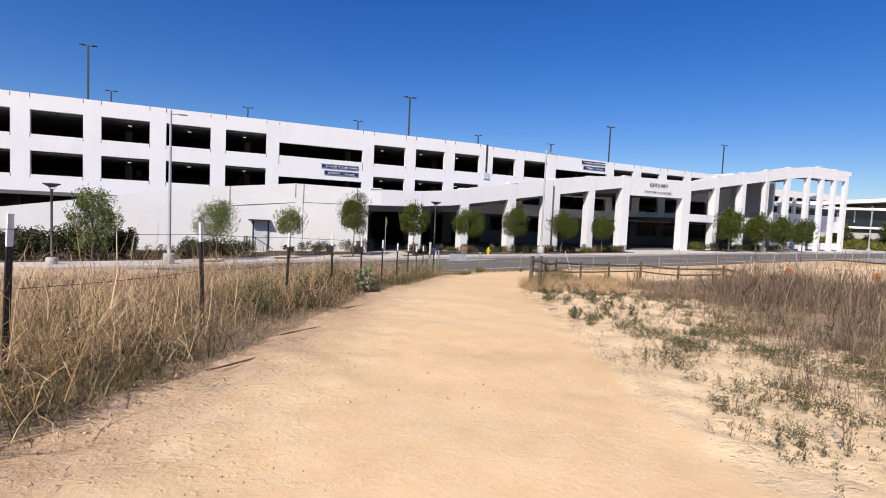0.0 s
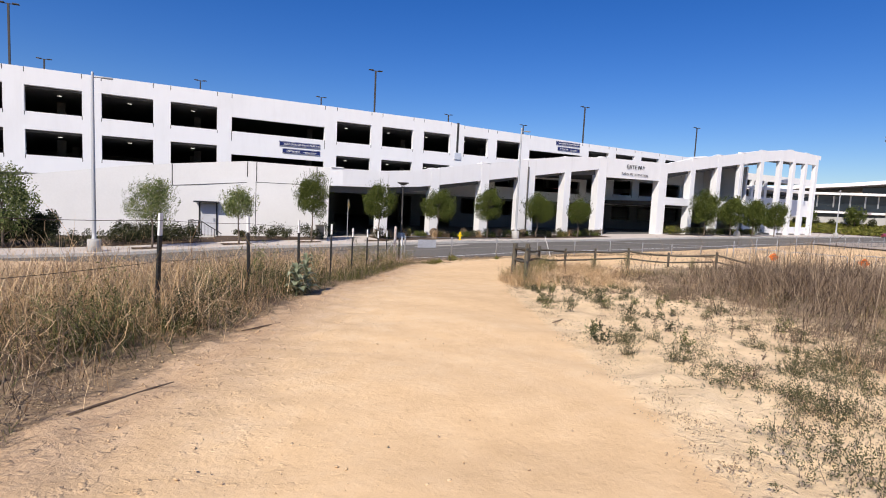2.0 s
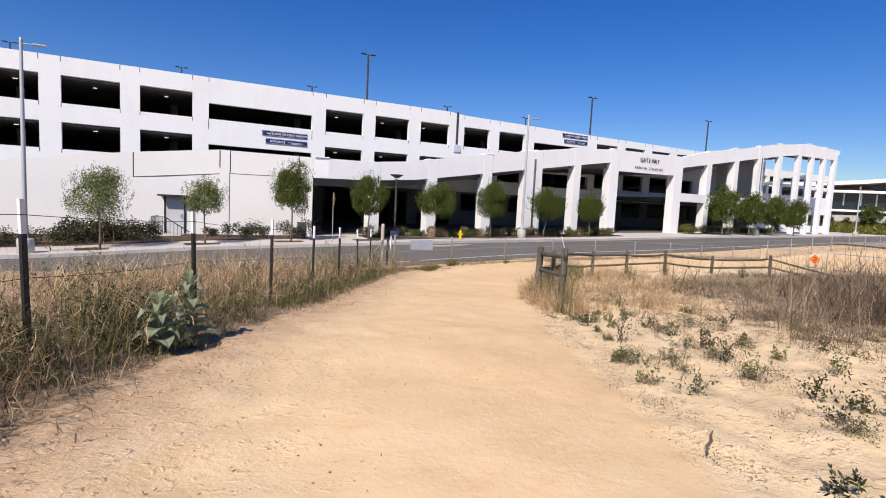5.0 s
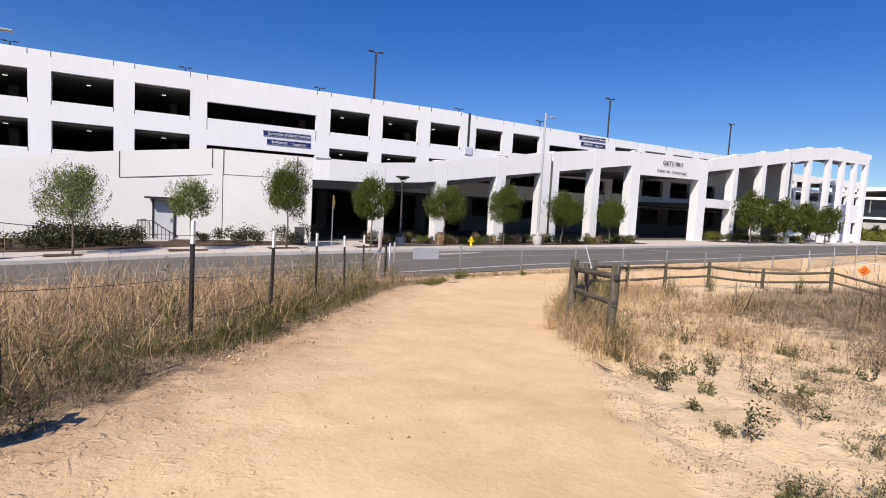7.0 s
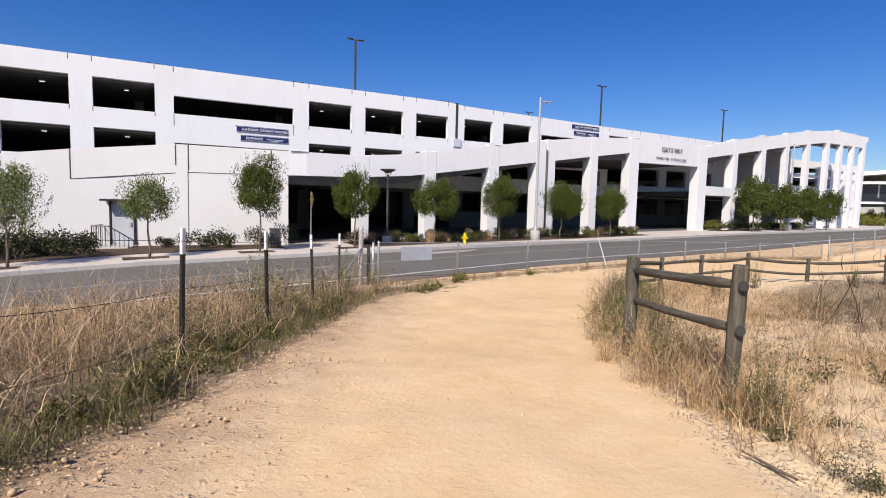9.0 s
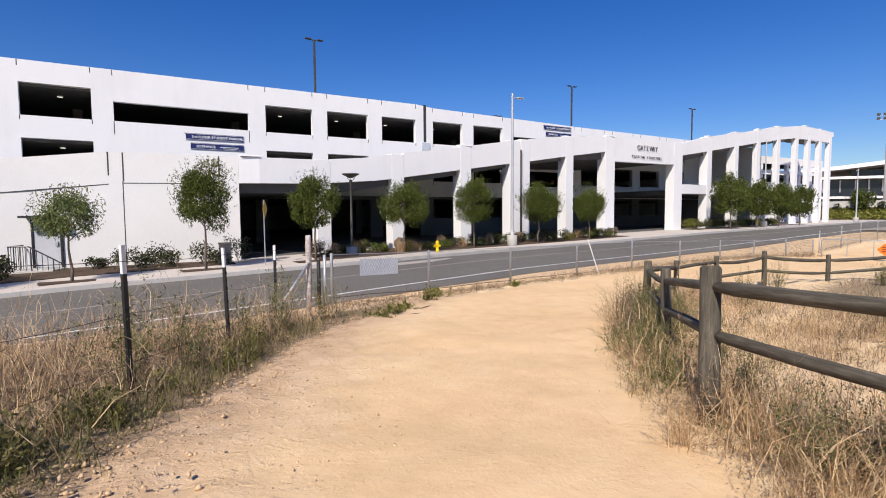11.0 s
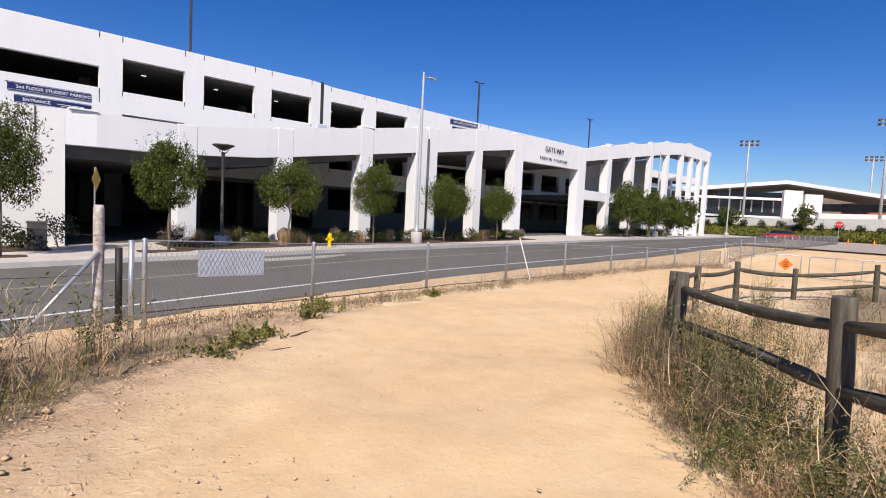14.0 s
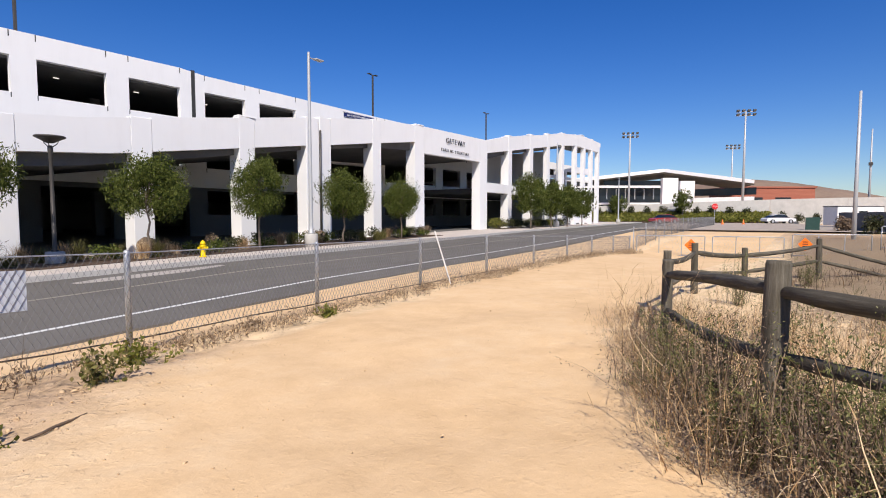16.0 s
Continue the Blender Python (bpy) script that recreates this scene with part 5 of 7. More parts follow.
rb = random.Random(5)
for i, (x, d, w, h) in enumerate(((5.9, 1.2, 0.9, 0.55), (6.9, 1.5, 1.1, 0.95), (7.5, 2.0, 0.9, 0.7), (8.15, 1.2, 1.2, 1.1), (8.7, 1.8, 1.0, 0.8), (9.95, 1.0, 1.2, 1.15), (10.45, 1.7, 0.9, 0.7), (11.35, 1.1, 1.1, 1.25))):
    bush(x, float(front_y(x)) - d, float(road_z(x)) + 0.17, w, h, 300 + i, LEAF_BUSH, "loose grey-green shrub in the planting bed beside the wall", 520, (0.11, 0.03))
for i in range(9):
    bush(-0.9 + i * 0.45, 38.3 + rb.uniform(-0.5, 0.6), float(road_z(-0.9 + i * 0.45)) + 0.15, 1.4, rb.uniform(1.0, 1.45), 330 + i, LEAF_BUSH, "dark dense shrub in front of the ramp wall", 900, (0.10, 0.035))
for i in range(15):
    bush(-16.0 + i * 0.85, 37.6 + rb.uniform(-0.5, 0.5), float(road_z(-16.0 + i * 0.85)) + 0.15, 1.5, rb.uniform(1.7, 2.1), 350 + i, LEAF_BUSH, "tall dark hedge shrub beside the ramp wall", 2200, (0.12, 0.05), group="hedge shrubs")
for i in range(6):
    bush(-3.6 + i * 0.75, 37.0 + rb.uniform(-0.6, 0.6), float(road_z(-3.6 + i * 0.75)) + 0.15, 1.0, rb.uniform(0.8, 1.1), 370 + i, LEAF_BUSH, "low olive-brown shrub by the ramp wall", 500, (0.10, 0.03))
k = 0
for x in np.arange(14.9, 38.4, 0.5):
    y = float(kerb_y(x)) + rb.uniform(2.1, 4.0)
    kind = rb.random()
    zz = float(road_z(x)) + 0.18
    if kind < 0.45:
        grass_tuft(x, y, zz, rb.uniform(0.45, 0.8), 400 + k, GRASS_GREEN if rb.random() < 0.6 else STRAW, "arching half-dry ornamental grass in the planting bed")
    elif kind < 0.85:
        bush(x, y, zz, rb.uniform(0.7, 1.1), rb.uniform(0.4, 0.75), 400 + k, LEAF_BUSH if rb.random() < 0.6 else LEAF_DARK, "low dark shrub in the planting bed", 420, (0.09, 0.03))
    else:
        bush(x, y, zz, 0.8, 0.7, 400 + k, STRAW_BROWN, "dry reddish-brown shrub in the planting bed", 380, (0.08, 0.02))
    k += 1
for i, x in enumerate(np.arange(50.9, 70.5, 0.85)):
    bush(x, float(kerb_y(x)) + rb.uniform(2.8, 4.2), float(road_z(x)) + 0.18, rb.uniform(1.0, 1.6), rb.uniform(0.6, 1.1), 460 + i, LEAF_BUSH if i % 3 else LEAF_BRIGHT, "low green shrub in the planting bed", 420, (0.12, 0.04))
for i, x in enumerate(np.arange(36.5, 39.0, 0.5)):
    bush(x, float(front_y(x)) - 1.0, float(road_z(x)) + 0.17, 0.9, 0.6, 490 + i, LEAF_BUSH, "low dark shrub beside a column", 300)

# ---- far side: bank, wall, pavilion, cars ----
def far_wall_x(y):
    return np.interp(y, [5, 10, 32, 50, 66], [125.0, 124.0, 119.0, 112.0, 105.5])


def wall_top(y):
    return float(np.interp(y, [5, 20, 34, 50, 66], [3.4, 3.4, 3.0, 2.3, 2.0]))


for y0, y1 in ((5, 16), (16.05, 27), (27.05, 38), (38.05, 50), (50.05, 66)):
    g = Mesh()
    g.strip([[(far_wall_x(y), y, -1.2), (far_wall_x(y) + 0.3, y, -1.2), (far_wall_x(y) + 0.3, y, wall_top(y)), (far_wall_x(y), y, wall_top(y))] for y in (y0, y1)])
    tagged(part("retaining_wall", g, CONCRETE), "long pale concrete retaining wall behind the bank", "wall", "retaining wall panels", "structure")
g = Mesh()
g.strip([[(far_wall_x(y) - 7, y - 1.4, -1.3), (far_wall_x(y) - 0.02, y, -1.3), (far_wall_x(y) - 0.02, y, 0.75), (far_wall_x(y) - 3, y - 0.6, 0.3), (far_wall_x(y) - 7, y - 1.4, -0.93)] for y in np.arange(28, 67, 3)])
tagged(part("bank", g, MULCH), "low planted bank below the retaining wall", "bank", kind="structure")
rng = np.random.default_rng(9)
n = 16000
yy, ff = rng.uniform(27, 66, n), rng.uniform(0, 1, n)
bp = np.stack([far_wall_x(yy) - 7 * ff, yy - 1.4 * ff, 0.75 - 1.5 * ff + rng.uniform(0, 0.35, n)], 1)
tagged(tri_mesh("groundcover", *leaf_arrays(bp, 0.36, 0.14, rng, -0.2), LEAF_BRIGHT), "yellow-green groundcover over the low bank", "groundcover", kind="stuff")
for i, y in enumerate(np.arange(7, 64, 2.6)):
    bush(float(far_wall_x(y)) - 1.2, y, 0.1 if y > 28 else -0.9, 1.5, 1.7 + 0.5 * rb.random(), 600 + i, LEAF_BUSH, "rounded dark shrub in front of the retaining wall", 420, (0.24, 0.09), group="retaining wall shrubs")
for i, (x, y, h) in enumerate(((112.5, 39.8, 5.2), (109.5, 50.5, 4.4), (106.5, 57.0, 4.0))):
    tree(x, y, -0.2, h, 1.6, 640 + i, LEAF_DARK, "young dark tree on the planted bank", 1800, (0.28, 0.08), 0.07, 0.25, "bank trees", 7)
g = Mesh()
g.strip([[(x, y - 14, -0.93), (x, y + 6, -0.93), (x, y + 6, -0.91), (x, y - 14, -0.91)] for x, y in ((60, 27), (80, 28), (100, 34), (113.5, 38))])
tagged(part("gravel_yard", g, GRAVEL), "grey-brown gravel yard beyond the barriers", "yard", kind="structure")

pav = thing("pavilion", "white flat-roofed pavilion with dark glazed walls", "building", 159, 54.7, 3.0)
PINV = pav.matrix_basis.inverted()


def ppart(name, st, mat, label=""):
    m = Mesh()
    m.strip(st)
    o = part(name, m, mat, pav, label)
    o.matrix_parent_inverse = PINV


PC = [(134.0, 88.0), (148.4, 69.0), (159.2, 54.7), (156.0, 33.4)]
PT = [9.0, 10.9, 12.9, 8.9]


def pav_band(name, i, z0, z1, inset, depth, mat, label=""):
    (xa, ya), (xb, yb) = PC[i], PC[i + 1]
    rows = []
    for (x, y), k in ((PC[i], 0), (PC[i + 1], 1)):
        a, b = (z0[k], z1[k]) if isinstance(z0, tuple) else (z0, z1)
        rows.append([(x + inset, y, a), (x + inset + depth, y + depth * 0.3, a), (x + inset + depth, y + depth * 0.3, b), (x + inset, y, b)])
    ppart(name, rows, mat, label)


for i in range(3):
    pav_band("roof", i, (PT[i] - 0.85, PT[i + 1] - 0.85), (PT[i], PT[i + 1]), 0, 26, WHITE, "thin white sloping roof")
    if i < 2:
        pav_band("upper_glazing", i, 8.5, min(PT[i], PT[i + 1]) - 0.87, 5.0, 0.3, GLASS_DARK, "dark upper glazing")
        pav_band("floor_band", i, 7.95, 8.48, 1.2, 8, WHITE, "white floor edge")
        pav_band("lower_glazing", i, 3.9, 7.93, 4.0, 0.3, GLASS_DARK, "dark lower glazing")
        pav_band("base_band", i, 3.4, 3.88, 0.8, 8, WHITE)
        pav_band("plinth", i, -1.0, 3.38, 3.0, 6, GLASS_DARK)
    else:
        pav_band("upper_glazing", i, 5.6, 7.4, 5.0, 0.3, GLASS_DARK)
        pav_band("base_band", i, 2.0, 5.0, 1.2, 8, WHITE)
for i in range(3):
    pav_band("soffit", i, (PT[i] - 1.05, PT[i + 1] - 1.05), (PT[i] - 0.87, PT[i + 1] - 0.87), 0.5, 24, SHADED_DECK, "dark underside of the roof")
for (x0, y0), (x1, y1), z0, z1 in (((147.6, 52.1), (150.2, 49.1), 2.5, 9.7), ((149.6, 48.4), (151.6, 45.6), 2.5, 8.9)):
    ppart("white_block", [[(x0, y0, z0), (x0 + 2, y0 + 1, z0), (x0 + 2, y0 + 1, z1), (x0, y0, z1)], [(x1, y1, z0), (x1 + 2, y1 + 1, z0), (x1 + 2, y1 + 1, z1), (x1, y1, z1)]], WHITE, "plain white wall block")
for i in range(2):
    (xa, ya), (xb, yb) = PC[i], PC[i + 1]
    for k in range(7):
        f = (k + 0.5) / 7
        x, y = xa + (xb - xa) * f + 3.9, ya + (yb - ya) * f
        m = Mesh()
        m.box(x - 0.12, x + 0.12, y - 0.12, y + 0.12, 4.9, 7.75)
        part("mullion", m, GALV, pav).matrix_parent_inverse = PINV
brick = thing("brick_building", "low red-brown brick building with dark openings", "building", 188, 31, 0)
m = Mesh()
m.box(-13.5, 10.5, -0.2, 12, -1, 8.3, pose(0, 0, 0, 0, 0, -54))
part("wall", m, BRICK_RED, brick)
for k in (-6.5, 1.5):
    m = Mesh()
    m.box(k - 2.2, k + 2.2, -0.3, -0.205, 3.8, 5.6, pose(0, 0, 0, 0, 0, -54))
    part("window", m, GLASS_DARK, brick)
m = Mesh()
m.box(-13.8, 10.8, -0.5, 12.2, 8.301, 8.7, pose(0, 0, 0, 0, 0, -54))
part("roof", m, BRICK_RED, brick)


def flood_pole(x, y, z0, z1, lab="tall grey floodlight pole with a bank of lamps"):
    t = thing("floodlight_pole", lab, "floodlight", x, y, z0, -65, group="floodlights")
    h = z1 - z0
    g = Mesh()
    g.tube([(0, 0, -3), (0, 0, h * 0.5), (0, 0, h)], [0.28, 0.22, 0.14], 10)
    part("pole", g, POLE_GREY, t, smooth=True)
    for zz in (h - 0.1, h - 0.9):
        g = Mesh()
        g.box(-1.9, 1.9, -0.06, 0.06, zz - 0.06, zz + 0.06)
        part("crossarm", g, POLE_GREY, t)
        for k in range(4):
            g = Mesh()
            g.box(-1.8 + 1.05 * k, -1.25 + 1.05 * k, -0.5, 0.1, zz + 0.07, zz + 0.45)
            part("lamp_head", g, POLE_DARK, t, bevel=0.05)


for x, y, z0, z1 in ((138.0, 33.5, 3.5, 22.2), (138.5, 57.5, 3.6, 19.8), (181.5, 41.8, 3.5, 20.3)):
    flood_pole(x, y, z0, z1)
tall = thing("utility_pole", "tall plain grey steel pole", "pole", 49.0, 16.9, -1.6)
g = Mesh()
g.tube([(0, 0, -0.2), (0, 0, 4), (0.1, 0, 8.95)], [0.13, 0.10, 0.07], 12)
part("pole", g, POLE_GREY, tall, smooth=True)


far_pole = thing("utility_pole", "slim grey pole with a small box, far behind the yard", "pole", 127.5, 13.1, 2.6)
g = Mesh()
g.tube([(0, 0, -3.6), (0, 0, 6), (0, 0, 12.6)], [0.2, 0.16, 0.1], 10)
part("pole", g, POLE_GREY, far_pole, smooth=True)
g = Mesh()
g.box(-0.5, 0.5, -0.3, 0.3, 6.4, 6.9)
part("box", g, POLE_DARK, far_pole, bevel=0.05)


def car(x, y, z, heading, paint, label):
    t = thing("car", label, "car", x, y, z, heading, group="cars")
    L, W = 4.7, 0.9
    prof = [(-2.35, 0.35), (-2.33, 0.75), (-2.0, 0.88), (-1.2, 0.95), (1.05, 0.97), (2.1, 0.9), (2.33, 0.72), (2.35, 0.35)]
    g = Mesh()
    g.strip([[(px, s * W * k, pz) for px, pz in prof] for s, k in ((-1, 0.9), (-1, 1.0), (1, 1.0), (1, 0.9))])
    body = part("body", g, paint, t, bevel=0.06)
    cab = [(-1.25, 0.95), (-0.55, 1.40), (0.45, 1.46), (1.2, 1.30), (1.85, 0.95)]
    g = Mesh()
    g.strip([[(px, s * W * (0.98 if pz < 1 else 0.80), pz) for px, pz in cab] for s in (-1, 1)])
    part("windows", g, GLASS_DARK, t, "dark car glazing")
    g = Mesh()
    g.strip([[(px, s * W * 0.82, pz + dz) for px, pz, dz in ((-0.6, 1.40, 0.0), (0.45, 1.46, 0.0), (1.25, 1.29, 0.0), (1.25, 1.29, 0.03), (0.45, 1.46, 0.03), (-0.6, 1.40, 0.03))] for s in (-1, 1)])
    part("roof", g, paint, t)
    for wx in (-1.45, 1.4):
        for s in (-1, 1):
            g = Mesh()
            g.tube([(wx, s * 0.72, 0.33), (wx, s * 0.93, 0.33)], 0.33, 18)
            w = part("wheel", g, RUBBER, t)
            g = Mesh()
            g.tube([(wx, s * 0.931, 0.33), (wx, s * 0.945, 0.33)], [0.22, 0.2], 12)
            part("rim", g, GALV, w)
    for s in (-0.65, 0.65):
        g = Mesh()
        g.box(-2.37, -2.3, s - 0.17, s + 0.17, 0.66, 0.78)
        part("headlight", g, GLASS_DARK, t, bevel=0.02)


car(110.3, 25.0, -0.92, 127, CAR_WHITE, "white saloon car parked in the yard")
car(100.0, 39.9, -0.94, -37, CAR_RED, "red saloon car on the far road")
for x, y, paint in ((45.5, 55.6, CAR_RED), (59.0, 55.6, CAR_RED)):
    car(x, y, 2.46, 90, paint, "red car parked inside the garage")

tank = Mesh()
tank.box(65.2, 66.2, 18.8, 19.8, -1.3, 0.15)
tagged(part("storage_box", tank, TANK_GREEN, bevel=0.05), "dark green steel storage box", "storage box")
tr = thing("site_trailer", "white site trailer with one small window", "trailer", 81.5, 15.6, -1.0, -55)
g = Mesh()
g.box(-2.4, 2.4, 0, 2.2, 0.3, 2.25)
part("body", g, WHITE_PAINT, tr, bevel=0.05)
g = Mesh()
g.box(-0.2, 0.7, -0.03, -0.002, 1.2, 1.8)
part("window", g, GLASS_DARK, tr)
g = Mesh()
g.box(-2.45, 2.45, -0.05, 2.25, 2.26, 2.34)
part("roof", g, SHADED_GREY, tr)
for k in (-1.4, 1.4):
    g = Mesh()
    g.tube([(k, 0.1, 0.2), (k, 0.3, 0.2)], 0.32, 14)
    part("wheel", g, RUBBER, tr)
for (x0, y0), (x1, y1) in (((68.0, 17.5), (58.0, 13.5)), ((57.9, 13.4), (50.0, 9.0))):
    g = Mesh()
    xs = np.linspace(x0, x1, 12)
    ys = np.linspace(y0, y1, 12)
    g.strip([[(x, y + 0.05 * math.sin(i * 2.1), -1.4), (x + 0.02, y + 0.05 * math.sin(i * 2.1) + 0.03, -1.4), (x + 0.02, y + 0.06 * math.sin(i * 1.7) + 0.03, 0.55 + 0.05 * math.sin(i * 1.3)), (x, y + 0.06 * math.sin(i * 1.7), 0.55 + 0.05 * math.sin(i * 1.3))] for i, (x, y) in enumerate(zip(xs, ys))])
    tagged(part("screen_fence", g, TARP), "sagging dark grey screen cloth fence", "fence", "screen fences")
for i, (x, y) in enumerate(((62.5, 17.2), (59.5, 15.6), (54.0, 12.6))):
    bush(x, y, -1.25, 1.2, 1.7, 660 + i, STRAW_BROWN if i == 0 else LEAF_BUSH, "tall straggly shrub by the screen fence", 900, (0.16, 0.05), group="yard shrubs")
for i, (x, y) in enumerate(((96.5, 28.2), (94.0, 30.5))):
    c = thing("traffic_cone", "orange traffic cone standing in the yard", "traffic cone", x, y, -0.92, group="traffic cones")
    g = Mesh()
    g.lathe(0, 0, [(0.17, 0.03), (0.16, 0.05), (0.03, 0.72), (0.025, 0.73)], 12)
    part("cone", g, ORANGE, c, smooth=True)
    g = Mesh()
    g.box(-0.2, 0.2, -0.2, 0.2, 0, 0.03)
    part("base", g, ORANGE, c)


# ---- verge plants ----
def field(count, seed, x_of, heights, widths, lean, bow, mat, name, label, keep=None, twigs=0, lift=0.0, tuft=9, spread=0.07, fork=(0.15, 0.4)):
    """Tussocks of bent stalks scattered by x_of(rng, n), which gives plan points."""
    r = np.random.default_rng(seed)
    c = x_of(r, max(1, count // tuft))
    if keep is not None:
        c = c[keep(c, r)]
    size = np.repeat(r.uniform(0.55, 1.0, len(c)), tuft)
    p = np.repeat(c, tuft, axis=0)
    n = len(p)
    p = p + r.normal(0, spread, (n, 2))
    z = ground_z(p[:, 0], p[:, 1])
    base = np.stack([p[:, 0], p[:, 1], z - 0.03 + lift * r.uniform(0, 1, n)], 1)
    h = r.uniform(*heights, n) * size
    v, t, mid, tip = blade_arrays(base, r.uniform(0, 6.28, n), (r.uniform(*lean, n) if isinstance(lean, tuple) else np.abs(r.normal(0, lean, n))), h, r.uniform(*widths, n), r.uniform(*bow, n), r.normal(0, 0.55, n))
    pairs = [(v, t)]
    for _ in range(twigs):
        f = r.uniform(0.1, 1.0, (n, 1))
        b2 = mid * (1 - f) + tip * f
        v2, t2, _, _ = blade_arrays(b2, r.uniform(0, 6.28, n), r.uniform(0.2, 1.6, n), h * r.uniform(*fork, n), r.uniform(*widths, n) * 0.7, r.uniform(-0.5, 0.7, n), r.normal(0, 0.6, n))
        pairs.append((v2, t2))
    ob = tri_mesh(name, *joined(*pairs), mat)
    return tagged(ob, label, "dry grass" if "grass" in name or "straw" in name else "weeds", kind="stuff")


def patch(p, scale, level=3.3):
    return np.array([noise.noise(Vector((a * scale, b * scale, level))) for a, b in p])


def clumped(p, r, scale, cut):
    return patch(p, scale) + r.uniform(-0.25, 0.25, len(p)) > cut


def left_band(near, far, y0=-3.5, y1=22.4, skew=1.0):
    def f(r, n):
        y = r.uniform(y0, y1, n)
        o = near + (far - near) * r.uniform(0, 1, n) ** skew + r.normal(0, 0.08, n)
        return np.stack([path_left(y) - np.maximum(o, near * 0.5), y], 1)
    return f


def right_band(near, far, y0, y1, skew=1.0):
    def f(r, n):
        y = r.uniform(y0, y1, n)
        lim = np.minimum(path_right(y), 19.0)
        return np.stack([lim + near + (far - near) * r.uniform(0, 1, n) ** skew, y], 1)
    return f


def along(points, near, far, soft=0.0):
    """Along a broken line, between two offsets to its right, with a soft rim."""
    pts = np.array(points)

    def f(r, n):
        seg = pts[1:] - pts[:-1]
        ln = np.linalg.norm(seg, axis=1)
        k = r.choice(len(seg), n, p=ln / ln.sum())
        u = r.uniform(0, 1, (n, 1))
        d = seg[k] / ln[k][:, None]
        nrm = np.stack([d[:, 1], -d[:, 0]], 1)
        return pts[k] + seg[k] * u + nrm * r.uniform(near, far, (n, 1)) + r.normal(0, 1, (n, 2)) * soft
    return f


def off_path(p, r=None):
    return p[:, 0] > np.minimum(path_right(p[:, 1]), 19.0) + 0.12


# the verge by the wire fence: tangled arching stalks over dark low growth
field(6800, 11, left_band(0.35, 2.8, -3.5, 10.0, 1.1), (0.85, 1.55), (0.0022, 0.0040), (0.3, 1.4), (0.3, 1.9), STRAW, "straw_stalks", "mounds of tangled straw-coloured dry stalks on the verge", lambda p, r: clumped(p, r, 0.5, -0.05), 3, 0.0, 24, 0.16, (0.25, 0.6))
field(1300, 19, left_band(0.35, 2.2, -3.0, 9.5, 1.1), (0.9, 1.6), (0.0036, 0.0058), (0.5, 1.25), (0.5, 1.6), STRAW, "straw_stalks", "long pale canes arching out of the verge", lambda p, r: clumped(p, r, 0.5, 0.0), 4, 0.1, 11, 0.12, (0.2, 0.55))
field(3800, 12, left_band(0.5, 2.8, 8.5, 21.5, 1.2), (0.4, 1.0), (0.0022, 0.0040), (0.35, 1.5), (0.4, 1.9), STRAW, "straw_stalks", "tangled dry stalks along the wire fence", lambda p, r: clumped(p, r, 0.6, 0.0), 3, 0.0, 18, 0.13, (0.25, 0.6))
field(2200, 17, left_band(0.3, 3.0, -3.5, 21.5), (0.4, 1.1), (0.0022, 0.0038), (0.9, 1.7), (-0.4, 0.6), STRAW, "straw_stalks", "fallen straw-coloured stalks lying across the verge", None, 3, 0.35, 4, 0.2, (0.2, 0.5))
field(7000, 13, left_band(0.12, 2.7, skew=1.2), (0.3, 0.75), (0.0024, 0.0042), (0.3, 1.6), (-0.2, 1.4), STRAW_BROWN, "weed_stalks", "dense brown dry weeds filling the verge", lambda p, r: clumped(p, r, 0.7, -0.3), 3, 0.08, 12, 0.13, (0.25, 0.6))
field(5000, 14, left_band(0.02, 0.9, 14.0, 21.5, 1.3), (0.12, 0.42), (0.0025, 0.0045), 0.7, (0.1, 1.4), GRASS_GREEN, "verge_grass", "low yellow-green grass along the path edge", lambda p, r: clumped(p, r, 0.7, -0.15), 0, 0.0, 14, 0.09)
field(6000, 20, left_band(0.1, 1.1, -3.0, 6.5, 1.1), (0.2, 0.6), (0.0022, 0.0040), (0.1, 1.1), (0.1, 1.5), GRASS_GREEN, "verge_grass", "yellow-green grass low at the verge's edge", lambda p, r: clumped(p, r, 0.6, -0.1), 1, 0.0, 16, 0.1)
field(8500, 15, left_band(0.05, 1.9, -3.5, 19.0, 1.1), (0.2, 0.6), (0.0022, 0.0040), (0.1, 1.3), (0.1, 1.4), GRASS_DARK, "verge_grass", "dark olive grass low in the verge", lambda p, r: clumped(p, r, 0.5, -0.08), 3, 0.0, 14, 0.1)
field(5000, 18, left_band(0.2, 2.3, 5.5, 13.5, 1.1), (0.3, 0.75), (0.0022, 0.0038), (0.1, 1.2), (0.0, 1.3), GRASS_DARK, "verge_grass", "dark olive weeds crowding the wire fence", lambda p, r: clumped(p, r, 0.55, -0.1), 4, 0.0, 14, 0.12)
field(2000, 16, left_band(2.8, 9.0, -2.0, 20.0), (0.2, 0.6), (0.003, 0.005), (0.2, 1.4), (0.1, 1.3), STRAW, "straw_stalks", "dry grass between the wire fence and the road", None, 2, 0.0, 10, 0.16)
field(4000, 43, left_band(2.4, 8.0, -2.0, 21.0), (0.3, 0.85), (0.0035, 0.006), (0.2, 1.4), (0.1, 1.3), STRAW_BROWN, "weed_stalks", "brown weeds between the wire fence and the road", lambda p, r: clumped(p, r, 0.4, -0.1), 3, 0.0, 12, 0.2)
field(4200, 44, left_band(1.6, 4.6, 5.0, 22.0), (0.65, 1.25), (0.0024, 0.0044), (0.1, 1.2), (0.2, 1.5), STRAW, "straw_stalks", "tall dry stalks beyond the wire fence", lambda p, r: clumped(p, r, 0.5, -0.15), 2, 0.0, 14, 0.15, (0.2, 0.5))
